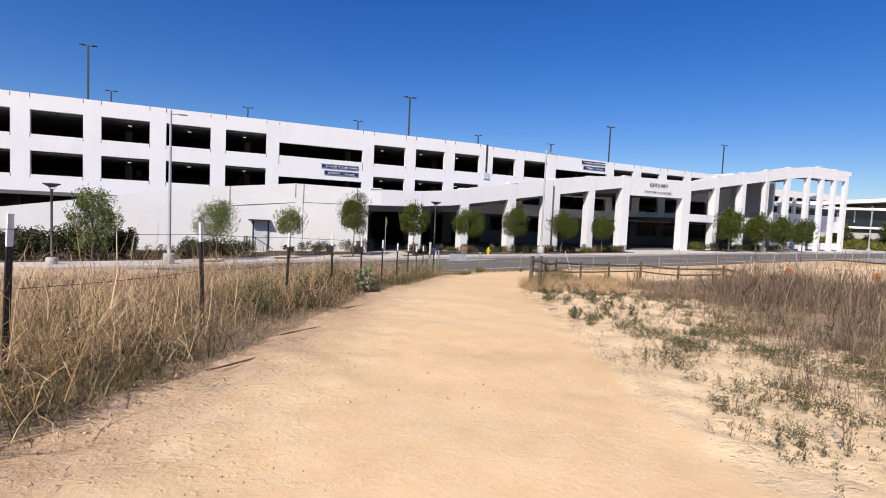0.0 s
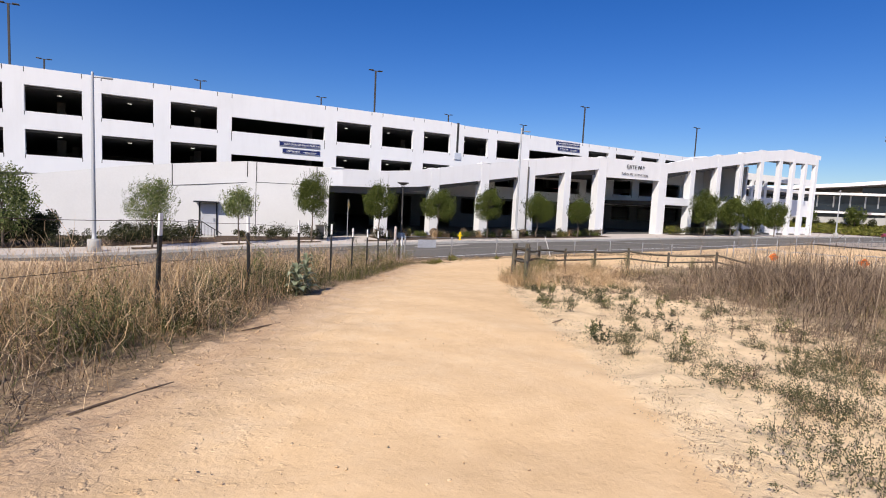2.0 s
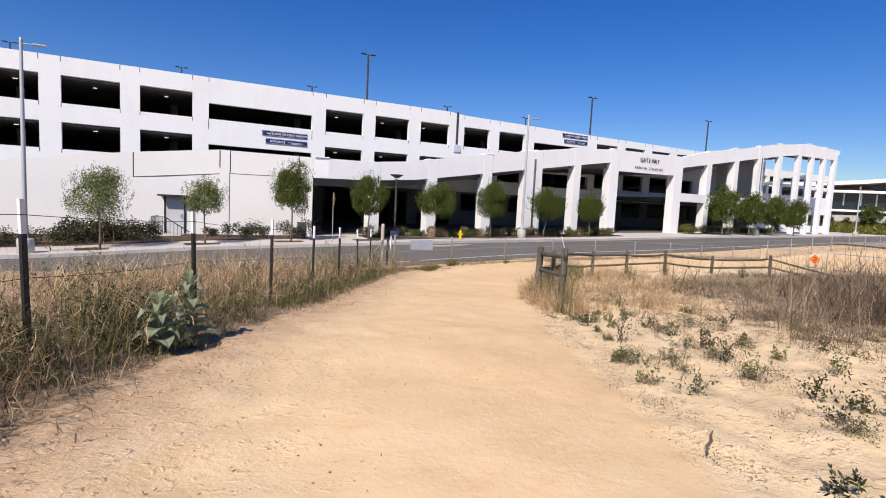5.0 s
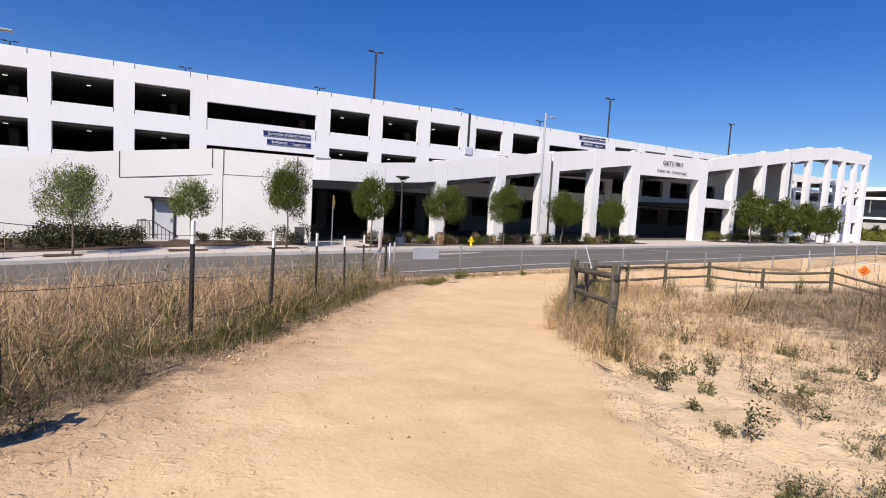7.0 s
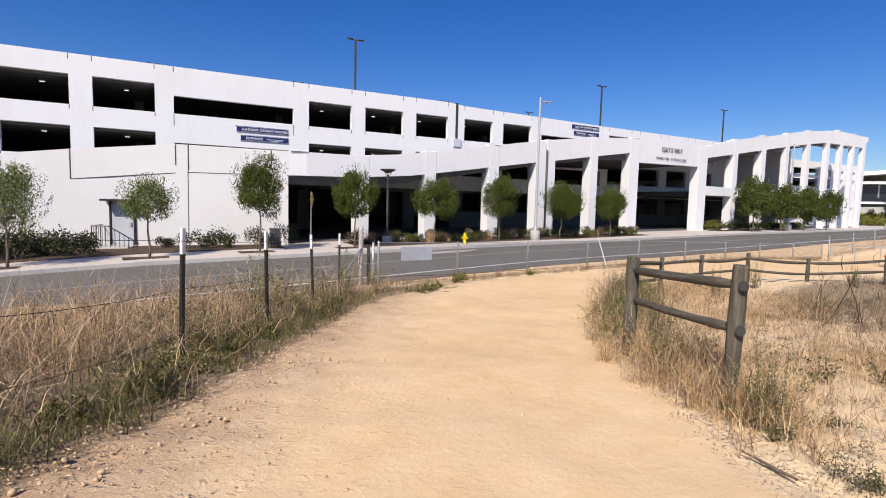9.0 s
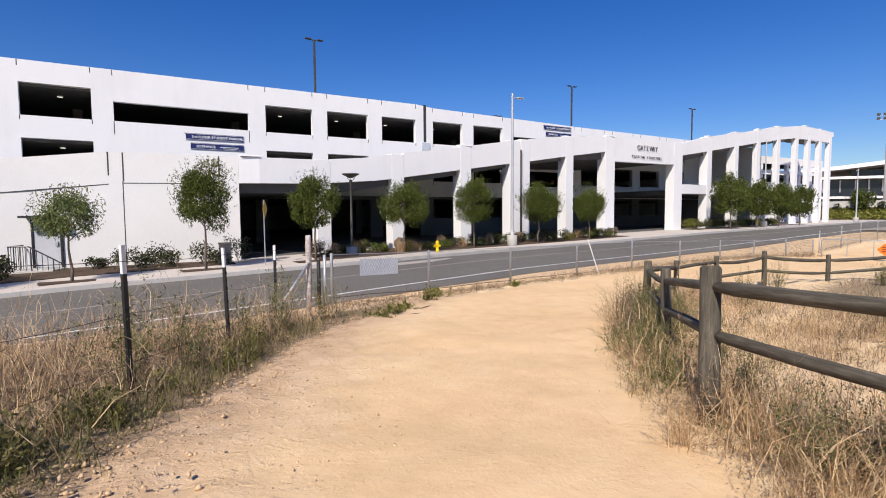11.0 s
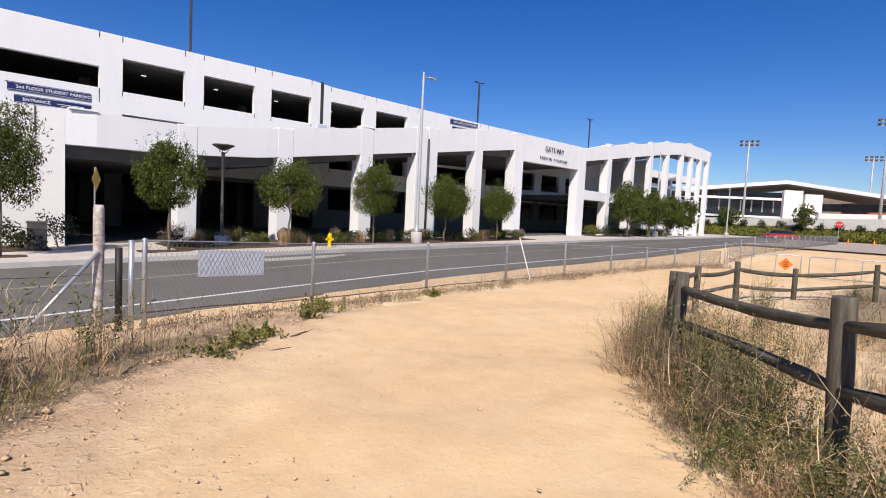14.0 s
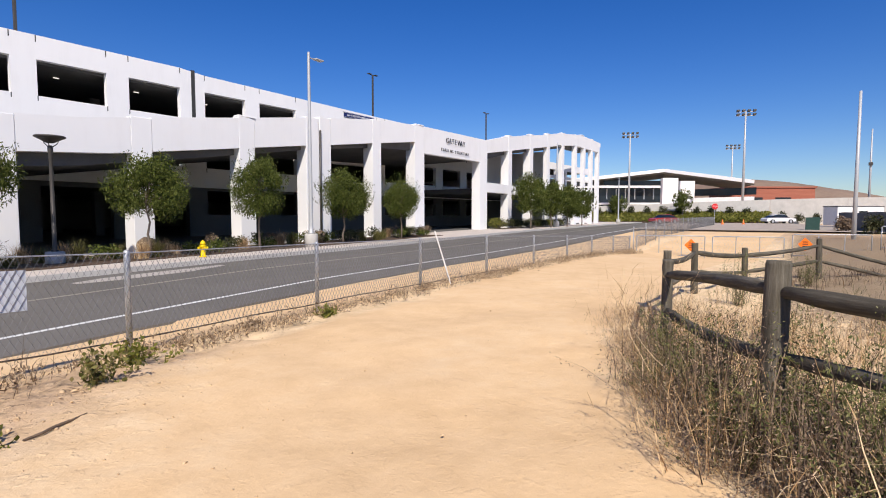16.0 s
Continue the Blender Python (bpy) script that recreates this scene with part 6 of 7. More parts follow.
field(3600, 45, left_band(1.4, 5.0, 2.0, 21.0), (0.5, 1.0), (0.0028, 0.0050), (0.1, 1.3), (0.0, 1.3), STRAW_BROWN, "weed_stalks", "tall brown weeds beyond the wire fence", lambda p, r: clumped(p, r, 0.6, -0.15), 3, 0.0, 12, 0.17, (0.2, 0.5))
# along and inside the wooden fence
fence_line = [(p[0], p[1]) for p in W_POSTS[:6]]
field(9000, 21, along(fence_line, -0.65, 0.35, 0.10), (0.2, 0.52), (0.0016, 0.0030), (0.6, 1.7), (0.2, 2.2), STRAW, "straw_stalks", "pale curling dry grass along the wooden fence", off_path, 2, 0.0, 12, 0.07)
field(1700, 22, along(fence_line, -0.6, 0.5, 0.10), (0.2, 0.5), (0.0016, 0.0030), (0.6, 1.7), (-0.2, 1.5), STRAW_BROWN, "weed_stalks", "tangled brown dry weeds at the foot of the fence", off_path, 4, 0.06, 9, 0.09, (0.25, 0.6))
field(1300, 37, along(fence_line, -0.6, 0.5, 0.12), (0.5, 1.0), (0.0020, 0.0032), (0.8, 1.7), (-0.6, 0.9), STRAW, "straw_stalks", "long pale stalks fallen over the wooden fence", off_path, 2, 0.35, 3, 0.12)
field(9500, 24, along(fence_line[:6], 0.2, 3.2, 0.35), (0.25, 0.6), (0.0018, 0.0034), 0.65, (0.3, 1.9), STRAW, "straw_stalks", "golden dry grass behind the wooden fence", lambda p, r: clumped(p, r, 0.7, -0.1) & off_path(p), 2, 0.0, 12, 0.08)
field(3000, 38, along(fence_line[1:6], 0.3, 3.6, 0.3), (0.12, 0.35), (0.002, 0.0036), 1.0, (0.0, 1.2), STRAW_BROWN, "weed_stalks", "low brown weeds among the golden grass", off_path, 4, 0.0, 9, 0.09, (0.3, 0.7))
field(2300, 25, along([(9.1, 12.7), (9.6, 13.5), (10.4, 14.9)], -0.2, 0.3, 0.28), (0.3, 0.75), (0.0018, 0.0032), 0.5, (0.2, 1.4), STRAW, "straw_stalks", "pale grass around the end fence post", off_path, 2, 0.0, 14, 0.07)


def scrub(p, r):
    """More likely the farther from the path, in uneven clumps."""
    o = p[:, 0] - np.minimum(path_right(p[:, 1]), 19)
    lim = np.interp(p[:, 1], [-2, 3, 6, 9, 12, 15], [1.3, 1.9, 2.8, 4.2, 4.6, 5.0])
    q = np.clip((o - lim) / 3.2 + 0.15, 0, 1) * np.clip(0.75 + 1.6 * patch(p, 0.75, 8.1), 0.03, 1)
    return r.uniform(0, 1, len(p)) < q


field(11000, 26, right_band(1.2, 14.5, -2.5, 15.5), (0.3, 0.8), (0.0026, 0.0046), (0.1, 1.5), (-0.2, 1.2), STRAW_BROWN, "weed_stalks", "brown dry scrub across the open ground", scrub, 3, 0.0, 13, 0.10, (0.2, 0.5))
field(7500, 42, right_band(3.6, 13.0, 0.5, 11.0), (1.0, 1.8), (0.0030, 0.0052), (0.05, 1.0), (-0.3, 0.9), STRAW_BROWN, "weed_stalks", "tall brown scrub beside the open sand", lambda p, r: clumped(p, r, 0.6, -0.2) & scrub(p, r), 3, 0.0, 14, 0.18, (0.2, 0.5))
field(2600, 27, right_band(1.4, 14.0, -1.0, 16.0), (0.3, 0.8), (0.0018, 0.0032), 0.5, (0.1, 1.3), STRAW, "straw_stalks", "scattered straw-coloured stalks in the scrub", scrub, 3, 0.0, 8, 0.09)
field(4500, 39, right_band(2.0, 14.0, -2.5, 14.0), (0.2, 0.5), (0.002, 0.0036), 0.7, (0.0, 0.9), GRASS_DARK, "weed_stalks", "olive weeds low in the dry scrub", scrub, 3, 0.0, 12, 0.09, (0.2, 0.5))


def far_scrub(p, r):
    d = np.minimum((p[:, 0] - 12.5) / 3.0, 1) * np.clip(0.9 + 1.6 * patch(p, 0.3, 5.0), 0.1, 1)
    return r.uniform(0, 1, len(p)) < np.clip(d, 0, 1) * np.clip((18.4 - p[:, 1]) / 2.0, 0, 1)


field(9000, 29, along([(12, 6.0), (20, 9.0), (28, 10.0), (42, 7)], -6.5, 6.0, 0.8), (0.6, 1.45), (0.0055, 0.010), (0.1, 1.2), (-0.2, 0.9), STRAW_BROWN, "weed_stalks", "tall brown dry scrub far out on the open ground", far_scrub, 3, 0.0, 12, 0.16, (0.2, 0.5))
field(3500, 28, along([(22.2, 19.2), (24.1, 18.1), (29, 14.4), (36, 10)], -0.5, 4.0, 0.4), (0.15, 0.5), (0.003, 0.006), 0.6, (0.0, 0.9), STRAW_BROWN, "weed_stalks", "low dry weeds behind the fence", lambda p, r: clumped(p, r, 0.6, -0.1), 3)
field(4200, 30, along([(14.5, 16.5), (18, 17.6), (22, 16.4), (25, 14.5)], -1.0, 1.6, 0.5), (0.15, 0.42), (0.002, 0.004), 0.7, (0.0, 1.0), GRASS_DARK, "weed_stalks", "low olive weeds inside the fence", lambda p, r: clumped(p, r, 0.7, -0.05), 4, 0.0, 12, 0.10)

field(2600, 46, along([(14.3, 9.6), (16.5, 11.6), (19.5, 12.6)], -1.2, 1.8, 0.5), (0.8, 1.45), (0.0032, 0.0056), (0.05, 0.9), (-0.2, 0.9), STRAW_BROWN, "weed_stalks", "tall brown scrub thicket on the open ground", lambda p, r: clumped(p, r, 0.6, -0.2), 4, 0.0, 14, 0.2, (0.2, 0.5))


def mats(count, seed, x_of, mat, name, label, rad=(0.06, 0.2), leaves=(25, 80), keep=None, leaf=(0.045, 0.012), tall=0.09):
    r = np.random.default_rng(seed)
    c = x_of(r, count)
    if keep is not None:
        c = c[keep(c, r)]
    pts = []
    for x, y in c:
        k = int(r.integers(*leaves))
        s = r.uniform(*rad)
        a = r.normal(0, s * 0.55, (k, 2))
        hh = np.abs(r.normal(0, tall, k)) * np.exp(-(a ** 2).sum(1) / (s * s))
        px, py = x + a[:, 0], y + a[:, 1]
        pts.append(np.stack([px, py, ground_z(px, py) + 0.02 + hh], 1))
    ob = tri_mesh(name, *leaf_arrays(np.concatenate(pts), leaf[0], leaf[1], r, -0.4), mat)
    return tagged(ob, label, "weeds", kind="stuff")


def creeping(p, r):
    o = p[:, 0] - np.minimum(path_right(p[:, 1]), 19)
    return r.uniform(0, 1, len(p)) < np.clip(o / 1.6, 0.06, 1) * np.clip(0.5 + 1.8 * patch(p, 0.9, 2.2), 0.03, 1)


mats(650, 31, right_band(0.3, 8.5, -1.5, 17.0), LEAF_GREY, "low_weeds", "low grey-green weeds creeping over pale sand", (0.05, 0.15), (90, 220), creeping, (0.017, 0.0032), 0.05)
mats(850, 32, right_band(0.2, 9.5, -1.5, 17.5), STRAW_BROWN, "dead_weeds", "small dead brown weeds scattered over sand", (0.04, 0.15), (25, 90), creeping, (0.018, 0.0030), 0.05)
mats(800, 40, right_band(0.5, 8.0, 4.0, 16.0), STRAW_BROWN, "dead_weeds", "dark dead mats of weeds on the sand", (0.05, 0.2), (30, 110), creeping, (0.017, 0.0036), 0.025)
mats(240, 33, right_band(-0.05, 0.4, 4.0, 20.0), LITTER, "dead_weeds", "dry leaf litter along the path edge", (0.06, 0.24), (10, 40), None, (0.02, 0.004), 0.015)
mats(420, 34, left_band(-0.2, 0.5), LITTER, "dead_weeds", "dry litter along the verge edge", (0.05, 0.18), (15, 45), None, (0.022, 0.003), 0.02)
mats(420, 35, along([(10.3, 23.0), (13, 23.2), (18, 23.75), (24, 24.2), (36, 25.3)], -0.25, 0.35), LITTER, "dead_weeds", "dry litter and weeds below the chain-link fence", (0.06, 0.2), (14, 45), None, (0.05, 0.008), 0.08)
mats(260, 41, along(fence_line[:5], -1.0, -0.35, 0.12), LITTER, "dead_weeds", "dry litter fringing the path by the fence", (0.05, 0.2), (20, 60), off_path, (0.02, 0.003), 0.03)
field(1100, 36, along([(10.3, 22.6), (13, 23.2), (18, 23.75), (24, 24.2), (36, 25.3)], -0.3, 0.25), (0.1, 0.42), (0.0025, 0.004), 0.7, (0.0, 0.9), STRAW_BROWN, "weed_stalks", "dry weeds below the chain-link fence", None, 4)


def sprig_plant(x, y, w, h, seed, mat, stem_mat, label, stems=26, leaves=16, leaf=(0.04, 0.008), name="weed_clump", group="weed clumps", lean=0.7):
    """Stems from one root with small leaves up each of them."""
    t = thing(name, label, "weed", x, y, gz(x, y) - 0.01, group=group)
    r = np.random.default_rng(seed)
    base = np.stack([r.normal(0, w * 0.14, stems), r.normal(0, w * 0.14, stems), np.full(stems, -0.02)], 1)
    hh = h * r.uniform(0.5, 1.12, stems)
    v, tr, mid, tip = blade_arrays(base, r.uniform(0, 6.28, stems), np.abs(r.normal(0, lean, stems)), hh, np.full(stems, 0.0016 + 0.002 * h), r.uniform(-0.3, 0.5, stems), r.normal(0, 0.4, stems))
    tri_mesh("stem", v, tr, stem_mat, t)["kind"] = "stuff"
    f = r.uniform(0, 1, (leaves, stems, 1)) ** 0.8
    q = np.where(f < 0.33, base + (mid - base) * f * 3, mid + (tip - mid) * (f - 0.33) * 1.5).reshape(-1, 3)
    q = q + r.normal(0, 0.012, q.shape)
    tri_mesh("foliage", *leaf_arrays(q[q[:, 2] > 0.0], leaf[0], leaf[1], r, -0.35), mat, t)["kind"] = "stuff"
    return t


W = random.Random(77)
yard_fence = thing("chain_link_fence", "long grey chain-link fence between the road and the gravel yard", "fence", 37.0, 25.83, -1.2)
YINV = yard_fence.matrix_basis.inverted()
yz = lambda x: float(np.interp(x, [37, 45, 89], [-1.45, -1.05, -0.98]))
for x in np.arange(37.4, 89.5, 3.2):
    g = Mesh()
    yy = 25.83 + (x - 37) * 0.0937
    g.tube([(x, yy, yz(x) - 0.2), (x, yy, yz(x) + 1.15)], 0.03, 8)
    o = part("post", g, GALV, yard_fence, smooth=True)
    o.matrix_parent_inverse = YINV
VW, TW, k = [], [], 0
cell = 0.16
for c in range(int(52 / cell)):
    for sg in (1, -1):
        xa = 37.2 + c * cell
        xb = xa + sg * 1.1
        if not 37.0 < xb < 89.4:
            continue
        for x, dz in ((xa, 0.03), (xb, 1.13)):
            for dy, ddz in ((-0.004, 0), (0.004, -0.004), (0.004, 0.004)):
                VW.append((x, 25.8 + (x - 37) * 0.0937 + dy, yz(x) + dz + ddz))
        for a, b in ((0, 1), (1, 2), (2, 0)):
            TW += [(k + a, k + 3 + a, k + 3 + b), (k + a, k + 3 + b, k + b)]
        k += 6
o = tri_mesh("wire_mesh", np.array(VW), np.array(TW), WIRE, yard_fence)
o.matrix_parent_inverse = YINV

for i in range(54):
    y = W.uniform(0.3, 12.5)
    x = float(path_right(y)) + 0.45 + 4.2 * W.random() ** 1.2
    s = W.uniform(0.25, 0.75) * (1.0 if y < 5.5 else 0.5)
    sprig_plant(x, y, s * 2.0, W.uniform(0.12, 0.24), 700 + i, LEAF_GREY, STRAW_BROWN, "low grey-green weed clump on pale sand", int(30 + 80 * s), 30, (0.018, 0.0033), lean=1.15)
for i in range(26):
    y = W.uniform(1.2, 6.0)
    x = float(path_right(y)) + W.uniform(0.9, 4.2)
    s = W.uniform(0.4, 0.85)
    sprig_plant(x, y, s * 1.7, W.uniform(0.12, 0.25), 1040 + i, LEAF_GREY, STRAW_BROWN, "broad grey-green weed mat on pale sand", int(40 + 80 * s), 24, (0.020, 0.0036), lean=1.15)
for i in range(26):
    y = W.uniform(0.8, 12.0)
    x = float(path_right(y)) + float(np.interp(y, [0, 3, 6, 9, 12], [1.7, 2.3, 3.2, 4.0, 4.4])) + W.uniform(-0.4, 1.4)
    sprig_plant(x, y, W.uniform(0.7, 1.3), W.uniform(0.22, 0.42), 660 + i, STRAW_BROWN, STRAW_BROWN, "dense low dead brown weed mat on sand", 100, 10, (0.024, 0.0032), "dry_bush", "dead weed mats", 1.05)
for i in range(22):
    y = W.uniform(1.0, 15.0)
    x = float(min(path_right(y), 19)) + W.uniform(1.0, 5.0)
    sprig_plant(x, y, 0.2, W.uniform(0.25, 0.6), 800 + i, STRAW_BROWN, STRAW_BROWN, "thin upright dead weed stalk on pale sand", 4, 16, (0.03, 0.007), "dead_weed", "dead weed stalks", 0.3)
for i in range(48):
    y = W.uniform(6.5, 13.6)
    x = float(path_right(y)) + 0.35 + 3.6 * W.random() ** 1.2
    sprig_plant(x, y, 0.25, W.uniform(0.1, 0.36), 900 + i, (LEAF_WEED, LEAF_BUSH, LEAF_GREY)[i % 3], STRAW_BROWN, "small upright weed on sand near the end post", 9, 18, (0.035, 0.007), "small_weed", "small weeds", 0.4)
for i, (x, y, s) in enumerate(((11.3, 21.55, 0.5), (11.0, 21.3, 0.3), (12.7, 22.75, 0.42), (12.3, 22.3, 0.3), (15.3, 23.2, 0.25), (10.6, 21.0, 0.45))):
    sprig_plant(x, y, s * 1.6, 0.34 if i in (2, 3) else 0.17, 740 + i, LEAF_BRIGHT if i % 2 == 0 else GRASS_GREEN, GRASS_GREEN, "green weed clump beside the path", int(20 + 40 * s), 12, (0.05, 0.013), lean=0.9)
for i in range(16):
    y = 15.0 + 0.32 * i + W.uniform(-0.15, 0.15)
    sprig_plant(float(path_left(y)) - W.uniform(0.15, 0.75), y, 0.5, W.uniform(0.2, 0.38), 940 + i, GRASS_GREEN, GRASS_GREEN, "low yellow-green weed at the path edge", 46, 14, (0.045, 0.008), "weed_clump", "edge weeds", 0.8)
for i, (x, y, h) in enumerate(((13.3, 18.15, 0.75), (12.95, 17.85, 0.6), (13.75, 18.45, 0.7), (14.6, 18.9, 0.55), (12.3, 17.25, 0.5))):
    sprig_plant(x, y, 0.7, h, 980 + i, STRAW_BROWN, STRAW_BROWN, "bushy brown dead weed in front of the fence post", 90, 34, (0.017, 0.0028), "dry_bush", "dry bushes by the fence", 0.6)
# weeds leaning on the wooden fence, and tall feathery ones by the wire fence
for i, (x, y, h) in enumerate(((11.55, 16.3, 0.62), (13.15, 17.75, 0.8), (14.2, 18.35, 0.7), (10.75, 15.0, 0.6), (12.4, 17.05, 0.75), (15.2, 18.95, 0.55), (12.0, 16.0, 0.6), (13.4, 17.3, 0.6), (12.75, 17.45, 0.85), (9.85, 14.15, 0.55), (9.2, 12.9, 0.6), (10.05, 13.9, 0.5), (16.6, 18.2, 0.7), (19.2, 18.9, 0.75), (22.6, 18.2, 0.6), (13.55, 17.95, 0.6), (13.95, 18.0, 0.65), (13.2, 17.4, 0.55), (14.3, 18.55, 0.6), (13.75, 17.6, 0.5), (12.9, 17.2, 0.5))):
    sprig_plant(x, y, 0.5, h, 760 + i, LEAF_WEED, STRAW_BROWN, "straggly olive-green weed by the wooden fence", 50, 56, (0.020, 0.0036), "fence_weed", "fence weeds", 0.42)
for i, (k, f, o, w, h) in enumerate(((0, 0.35, -0.35, 0.7, 0.5), (0, 0.8, -0.4, 0.6, 0.45), (1, 0.25, -0.4, 0.8, 0.5), (1, 0.6, -0.3, 0.8, 0.55), (1, 0.9, -0.4, 0.7, 0.5), (2, 0.25, -0.35, 0.8, 0.5), (2, 0.6, -0.4, 0.9, 0.6), (2, 0.92, -0.45, 1.0, 0.75), (3, 0.3, -0.4, 0.8, 0.6), (3, 0.7, -0.35, 0.7, 0.5))):
    (xa, ya), (xb, yb) = fence_line[k], fence_line[k + 1]
    L = math.hypot(xb - xa, yb - ya)
    sprig_plant(xa + (xb - xa) * f + o * (yb - ya) / L, ya + (yb - ya) * f - o * (xb - xa) / L, w * 0.7, h * 0.72, 870 + i, (LITTER, STRAW, LEAF_WEED)[i % 3], STRAW, "dry straggly weed against the wooden fence", 70, 22, (0.015, 0.0022), "dry_bush", "dry bushes by the fence", 0.75)
for i, (y, o, h) in enumerate(((8.9, 1.15, 0.75), (11.6, 0.75, 0.95), (12.6, 1.3, 0.8), (15.2, 1.2, 0.85), (18.3, 0.9, 0.95), (19.6, 1.25, 1.05), (20.4, 0.7, 0.9), (5.6, 1.3, 0.7), (3.6, 0.9, 0.6), (16.8, 0.8, 0.7), (19.0, 1.3, 0.9), (19.9, 0.75, 0.75), (20.9, 1.0, 1.0), (18.8, 0.6, 0.6), (21.3, 0.7, 0.8))):
    sprig_plant(float(path_left(y)) - o, y, 0.45, h, 840 + i, LEAF_WEED, STRAW_BROWN, "tall feathery olive weed in the dry verge", 22, 30, (0.05, 0.006), "verge_weed", "verge weeds", 0.35)


for i in range(13):
    y = 7.9 + 0.36 * i + W.uniform(-0.15, 0.15)
    sprig_plant(float(path_left(y)) - W.uniform(0.35, 1.0), y, 0.7, W.uniform(0.4, 0.7), 1010 + i, LEAF_BUSH if i % 3 else LEAF_WEED, STRAW_BROWN, "dark olive bushy weed at the wire fence", 60, 34, (0.028, 0.005), "verge_weed", "verge weeds", 0.6)


def thistle(x, y, z, h, seed):
    t = thing("thistle", "tall grey-green thistle with broad leaves", "plant", x, y, z, group="thistles")
    rnd = random.Random(seed)
    g = Mesh()
    g.tube([(0, 0, -0.05), (0.02, 0.01, h * 0.5), (0.0, 0.03, h)], [0.016, 0.012, 0.006], 6)
    part("stem", g, LEAF_THISTLE, t)
    for k in range(20):
        f = k / 20
        a = k * 2.4 + rnd.uniform(-0.3, 0.3)
        L = 0.23 * (1 - 0.5 * f) * rnd.uniform(0.8, 1.2)
        w = L * 0.36
        c, s = math.cos(a), math.sin(a)
        z0 = 0.05 + f * h * 0.95
        rise = 0.10 if f < 0.5 else 0.16
        g = Mesh()
        mid = [(c * L * u, s * L * u, z0 + rise * math.sin(u * 2.4) - 0.06 * u * u) for u in (0.0, 0.35, 0.7, 1.0)]
        wd = [0.01, w, w * 0.8, 0.004]
        for j in range(3):
            a0, a1 = mid[j], mid[j + 1]
            for sg in (-1, 1):
                g.quad(a0, a1, (a1[0] - sg * s * wd[j + 1], a1[1] + sg * c * wd[j + 1], a1[2] + 0.02), (a0[0] - sg * s * wd[j], a0[1] + sg * c * wd[j], a0[2] + 0.02))
        part("leaf", g, LEAF_THISTLE, t)


thistle(3.55, 11.75, gz(3.55, 11.75), 0.55, 1)
thistle(3.3, 11.35, gz(3.3, 11.35), 0.38, 2)
# tumbled dry bush in front of the driveway
bush(14.9, 38.0, -1.28, 1.0, 0.8, 790, STRAW_BROWN, "leaning dry brown bush beside the driveway", 700, (0.3, 0.006), group="driveway bushes")

# ---- olive shrubs in the tangle along the wooden fence ----
for i, (k, f, o, h) in enumerate(((1, 0.38, -0.15, 0.42), (1, 0.86, -0.16, 0.46), (2, 0.06, -0.36, 0.36), (2, 0.2, 0.12, 0.5), (2, 0.34, -0.3, 0.32), (2, 0.55, -0.12, 0.4), (2, 0.8, 0.2, 0.46), (2, 0.96, -0.22, 0.44), (3, 0.15, 0.25, 0.42), (3, 0.45, -0.2, 0.36))):
    (xa, ya), (xb, yb) = fence_line[k], fence_line[k + 1]
    L = math.hypot(xb - xa, yb - ya)
    sprig_plant(xa + (xb - xa) * f + o * (yb - ya) / L, ya + (yb - ya) * f - o * (xb - xa) / L, 0.75, h, 1200 + i, LEAF_WEED, GRASS_GREEN, "low dense olive-green shrub in dry grass by the fence", 75, 44, (0.018, 0.0042), "fence_weed", "fence weeds", 0.75)

# ---- pebbles, sticks and drawn post shadows ----
r = np.random.default_rng(51)
ico = np.array([(0, 0, 1), (0.89, 0, 0.45), (0.28, 0.85, 0.45), (-0.72, 0.53, 0.45), (-0.72, -0.53, 0.45), (0.28, -0.85, 0.45), (0.72, 0.53, -0.45), (-0.28, 0.85, -0.45), (-0.89, 0, -0.45), (-0.28, -0.85, -0.45), (0.72, -0.53, -0.45), (0, 0, -1)])
ict = np.array([(0, 1, 2), (0, 2, 3), (0, 3, 4), (0, 4, 5), (0, 5, 1), (1, 6, 2), (2, 7, 3), (3, 8, 4), (4, 9, 5), (5, 10, 1), (2, 6, 7), (3, 7, 8), (4, 8, 9), (5, 9, 10), (1, 10, 6), (11, 7, 6), (11, 8, 7), (11, 9, 8), (11, 10, 9), (11, 6, 10)])
pv, pt = [], []
n = 0
for i in range(700):
    y = r.uniform(-2, 23)
    a, b = float(path_left(y)), min(float(path_right(y)), 24.0)
    u = r.beta(0.8, 2.2) if i % 3 else r.uniform(0, 1)
    x = a + (b - a) * u
    s = 0.004 + 0.016 * r.beta(1, 6)
    q = ico * (s * r.uniform(0.7, 1.3, 3)) * (1 + 0.25 * r.normal(size=(12, 1)))
    pv.append(q + np.array([x, y, gz(x, y) + s * 0.2]))
    pt.append(ict + 12 * n)
    n += 1
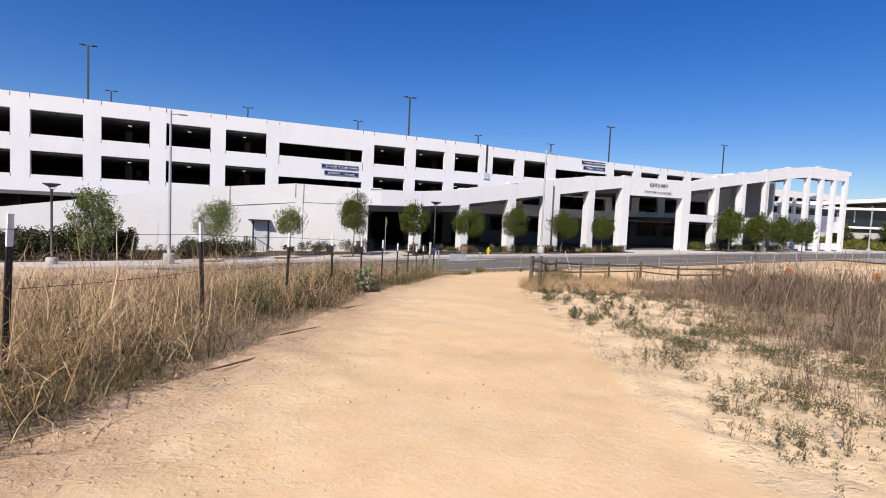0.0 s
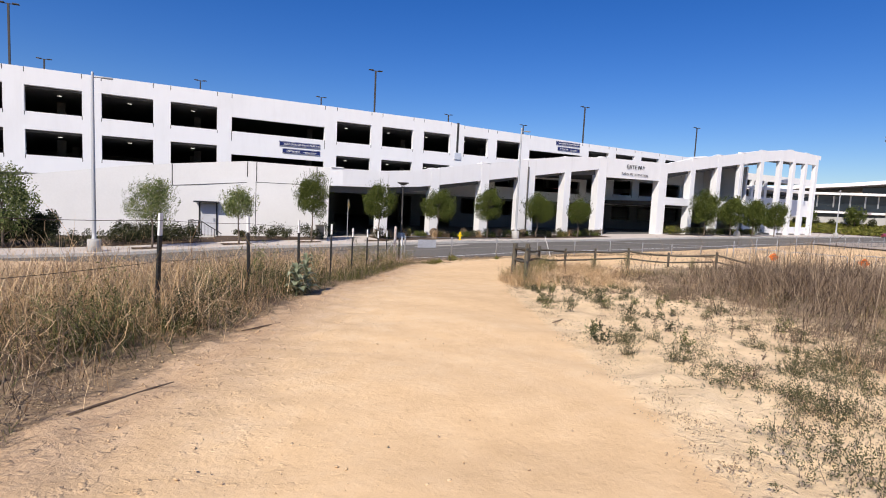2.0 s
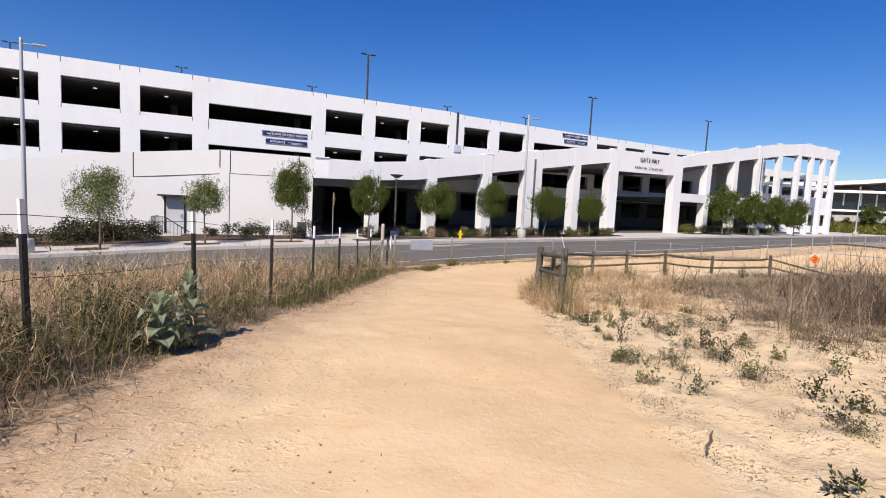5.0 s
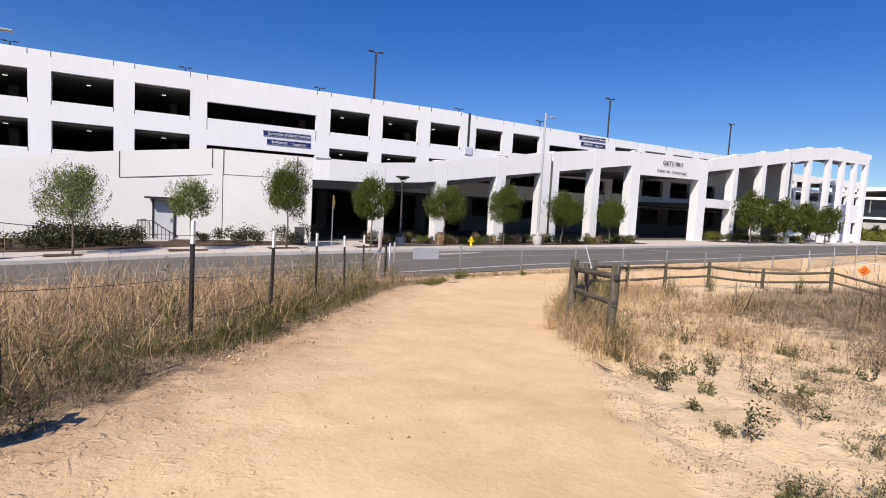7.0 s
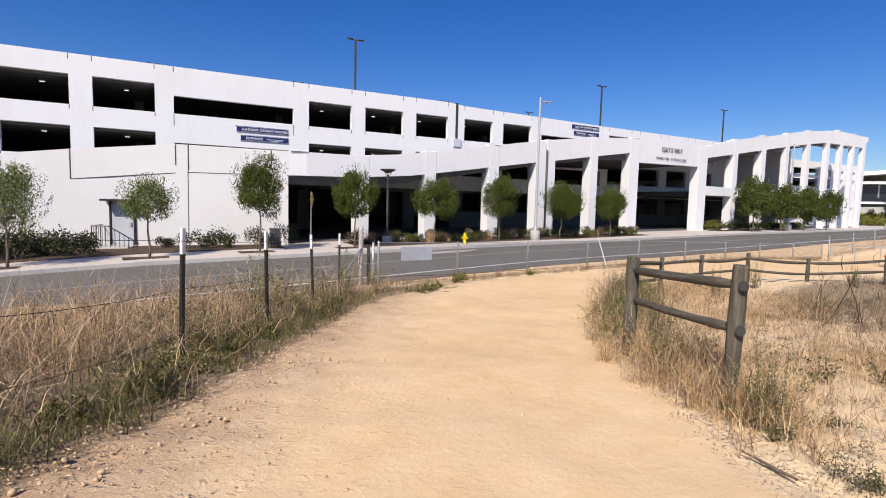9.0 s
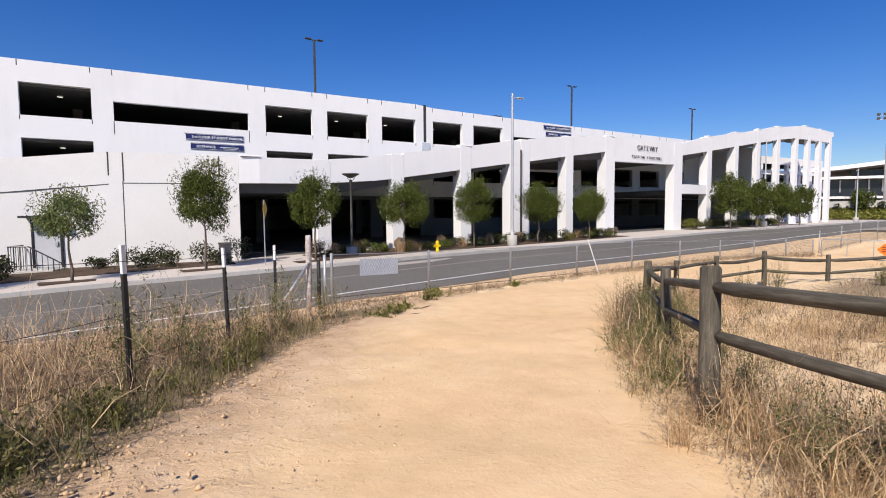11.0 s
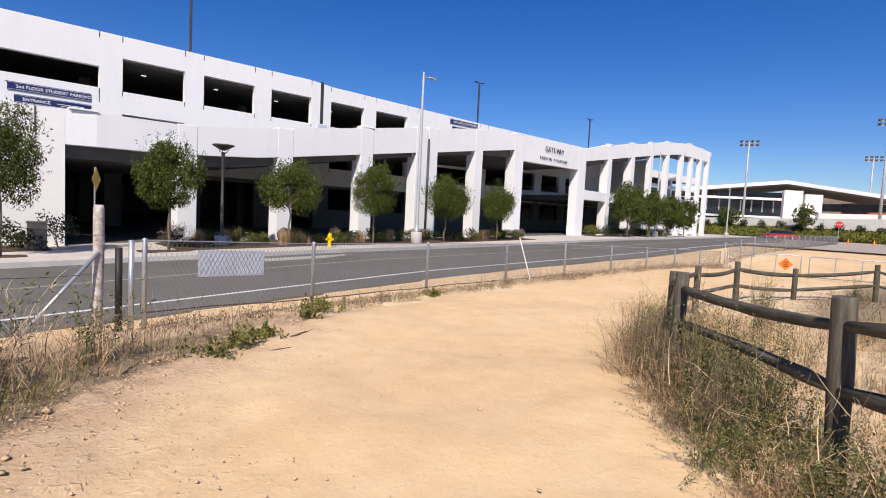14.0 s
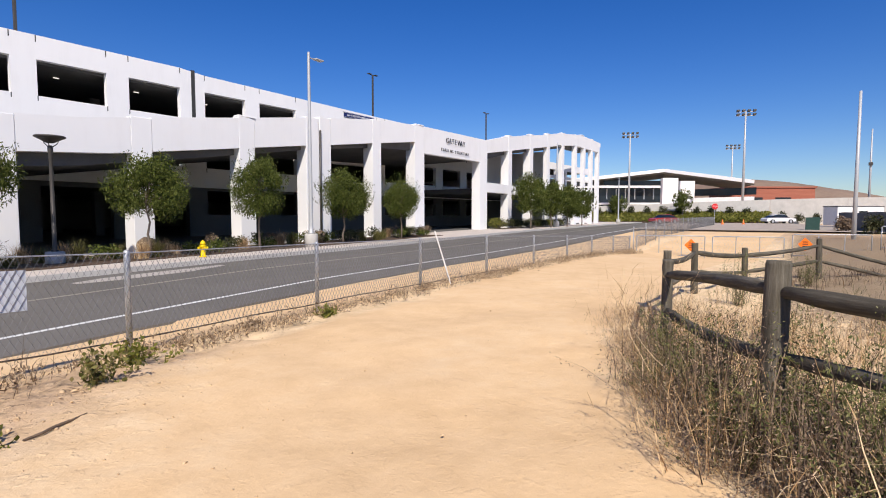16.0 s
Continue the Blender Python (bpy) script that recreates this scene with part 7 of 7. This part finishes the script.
tagged(tri_mesh("pebbles", np.concatenate(pv), np.concatenate(pt), CLOD), "small pale pebbles scattered over the sandy path", "pebbles", kind="stuff")
pv, pt = [], []
for i in range(4800):
    y = r.uniform(-2, 22.5)
    a, b = float(path_left(y)), min(float(path_right(y)), 24.0)
    x = a - 0.15 + min(b - a, 5.0) * r.beta(0.8, 3.2)
    s = 0.003 + 0.02 * r.beta(1, 7)
    q = ico * (s * r.uniform(0.6, 1.5, 3) * np.array([1, 1, 0.7])) * (1 + 0.3 * r.normal(size=(12, 1)))
    pv.append(q + np.array([x, y, gz(x, y) + s * 0.15]))
    pt.append(ict + 12 * i)
for i in range(4800, 5900):
    y = r.uniform(13.5, 22.4)
    x = float(path_left(y)) - 0.2 + 1.1 * r.beta(1.1, 1.8)
    s = 0.005 + 0.022 * r.beta(1, 4)
    q = ico * (s * r.uniform(0.6, 1.5, 3) * np.array([1, 1, 0.7])) * (1 + 0.3 * r.normal(size=(12, 1)))
    pv.append(q + np.array([x, y, gz(x, y) + s * 0.3]))
    pt.append(ict + 12 * i)
tagged(tri_mesh("clods", np.concatenate(pv), np.concatenate(pt), CLOD), "crumbled dry earth clods along the rough path edge", "clods", kind="stuff")
# the three bars at 38-42 degrees stand in for wire-fence post shadows
for i, (x, y, a, L) in enumerate(((11.75, 21.5, 28, 0.42), (9.9, 20.9, 60, 0.4), (8.6, 12.5, 70, 0.4), (6.2, 8.2, 30, 0.4), (1.15, 6.6, 40, 0.75), (0.35, 5.1, 42, 0.7), (2.35, 8.75, 38, 0.6), (11.2, 20.9, 10, 0.25))):
    g = Mesh()
    d = Vector((math.cos(radians(a)), math.sin(radians(a)), 0))
    pts = [Vector((x, y, 0)) + d * (L * (k / 4 - 0.5)) + Vector((0.006 * math.sin(k * 2 + i), 0.006 * math.cos(k * 3 + i), 0)) for k in range(5)]
    g.tube([(p.x, p.y, gz(p.x, p.y) + 0.012) for p in pts], [0.006, 0.009, 0.009, 0.007, 0.004], 6)
    tagged(part("stick", g, TWIG), "thin brown bar on the sandy path, among dry sticks and drawn post shadows", "stick", "sticks")
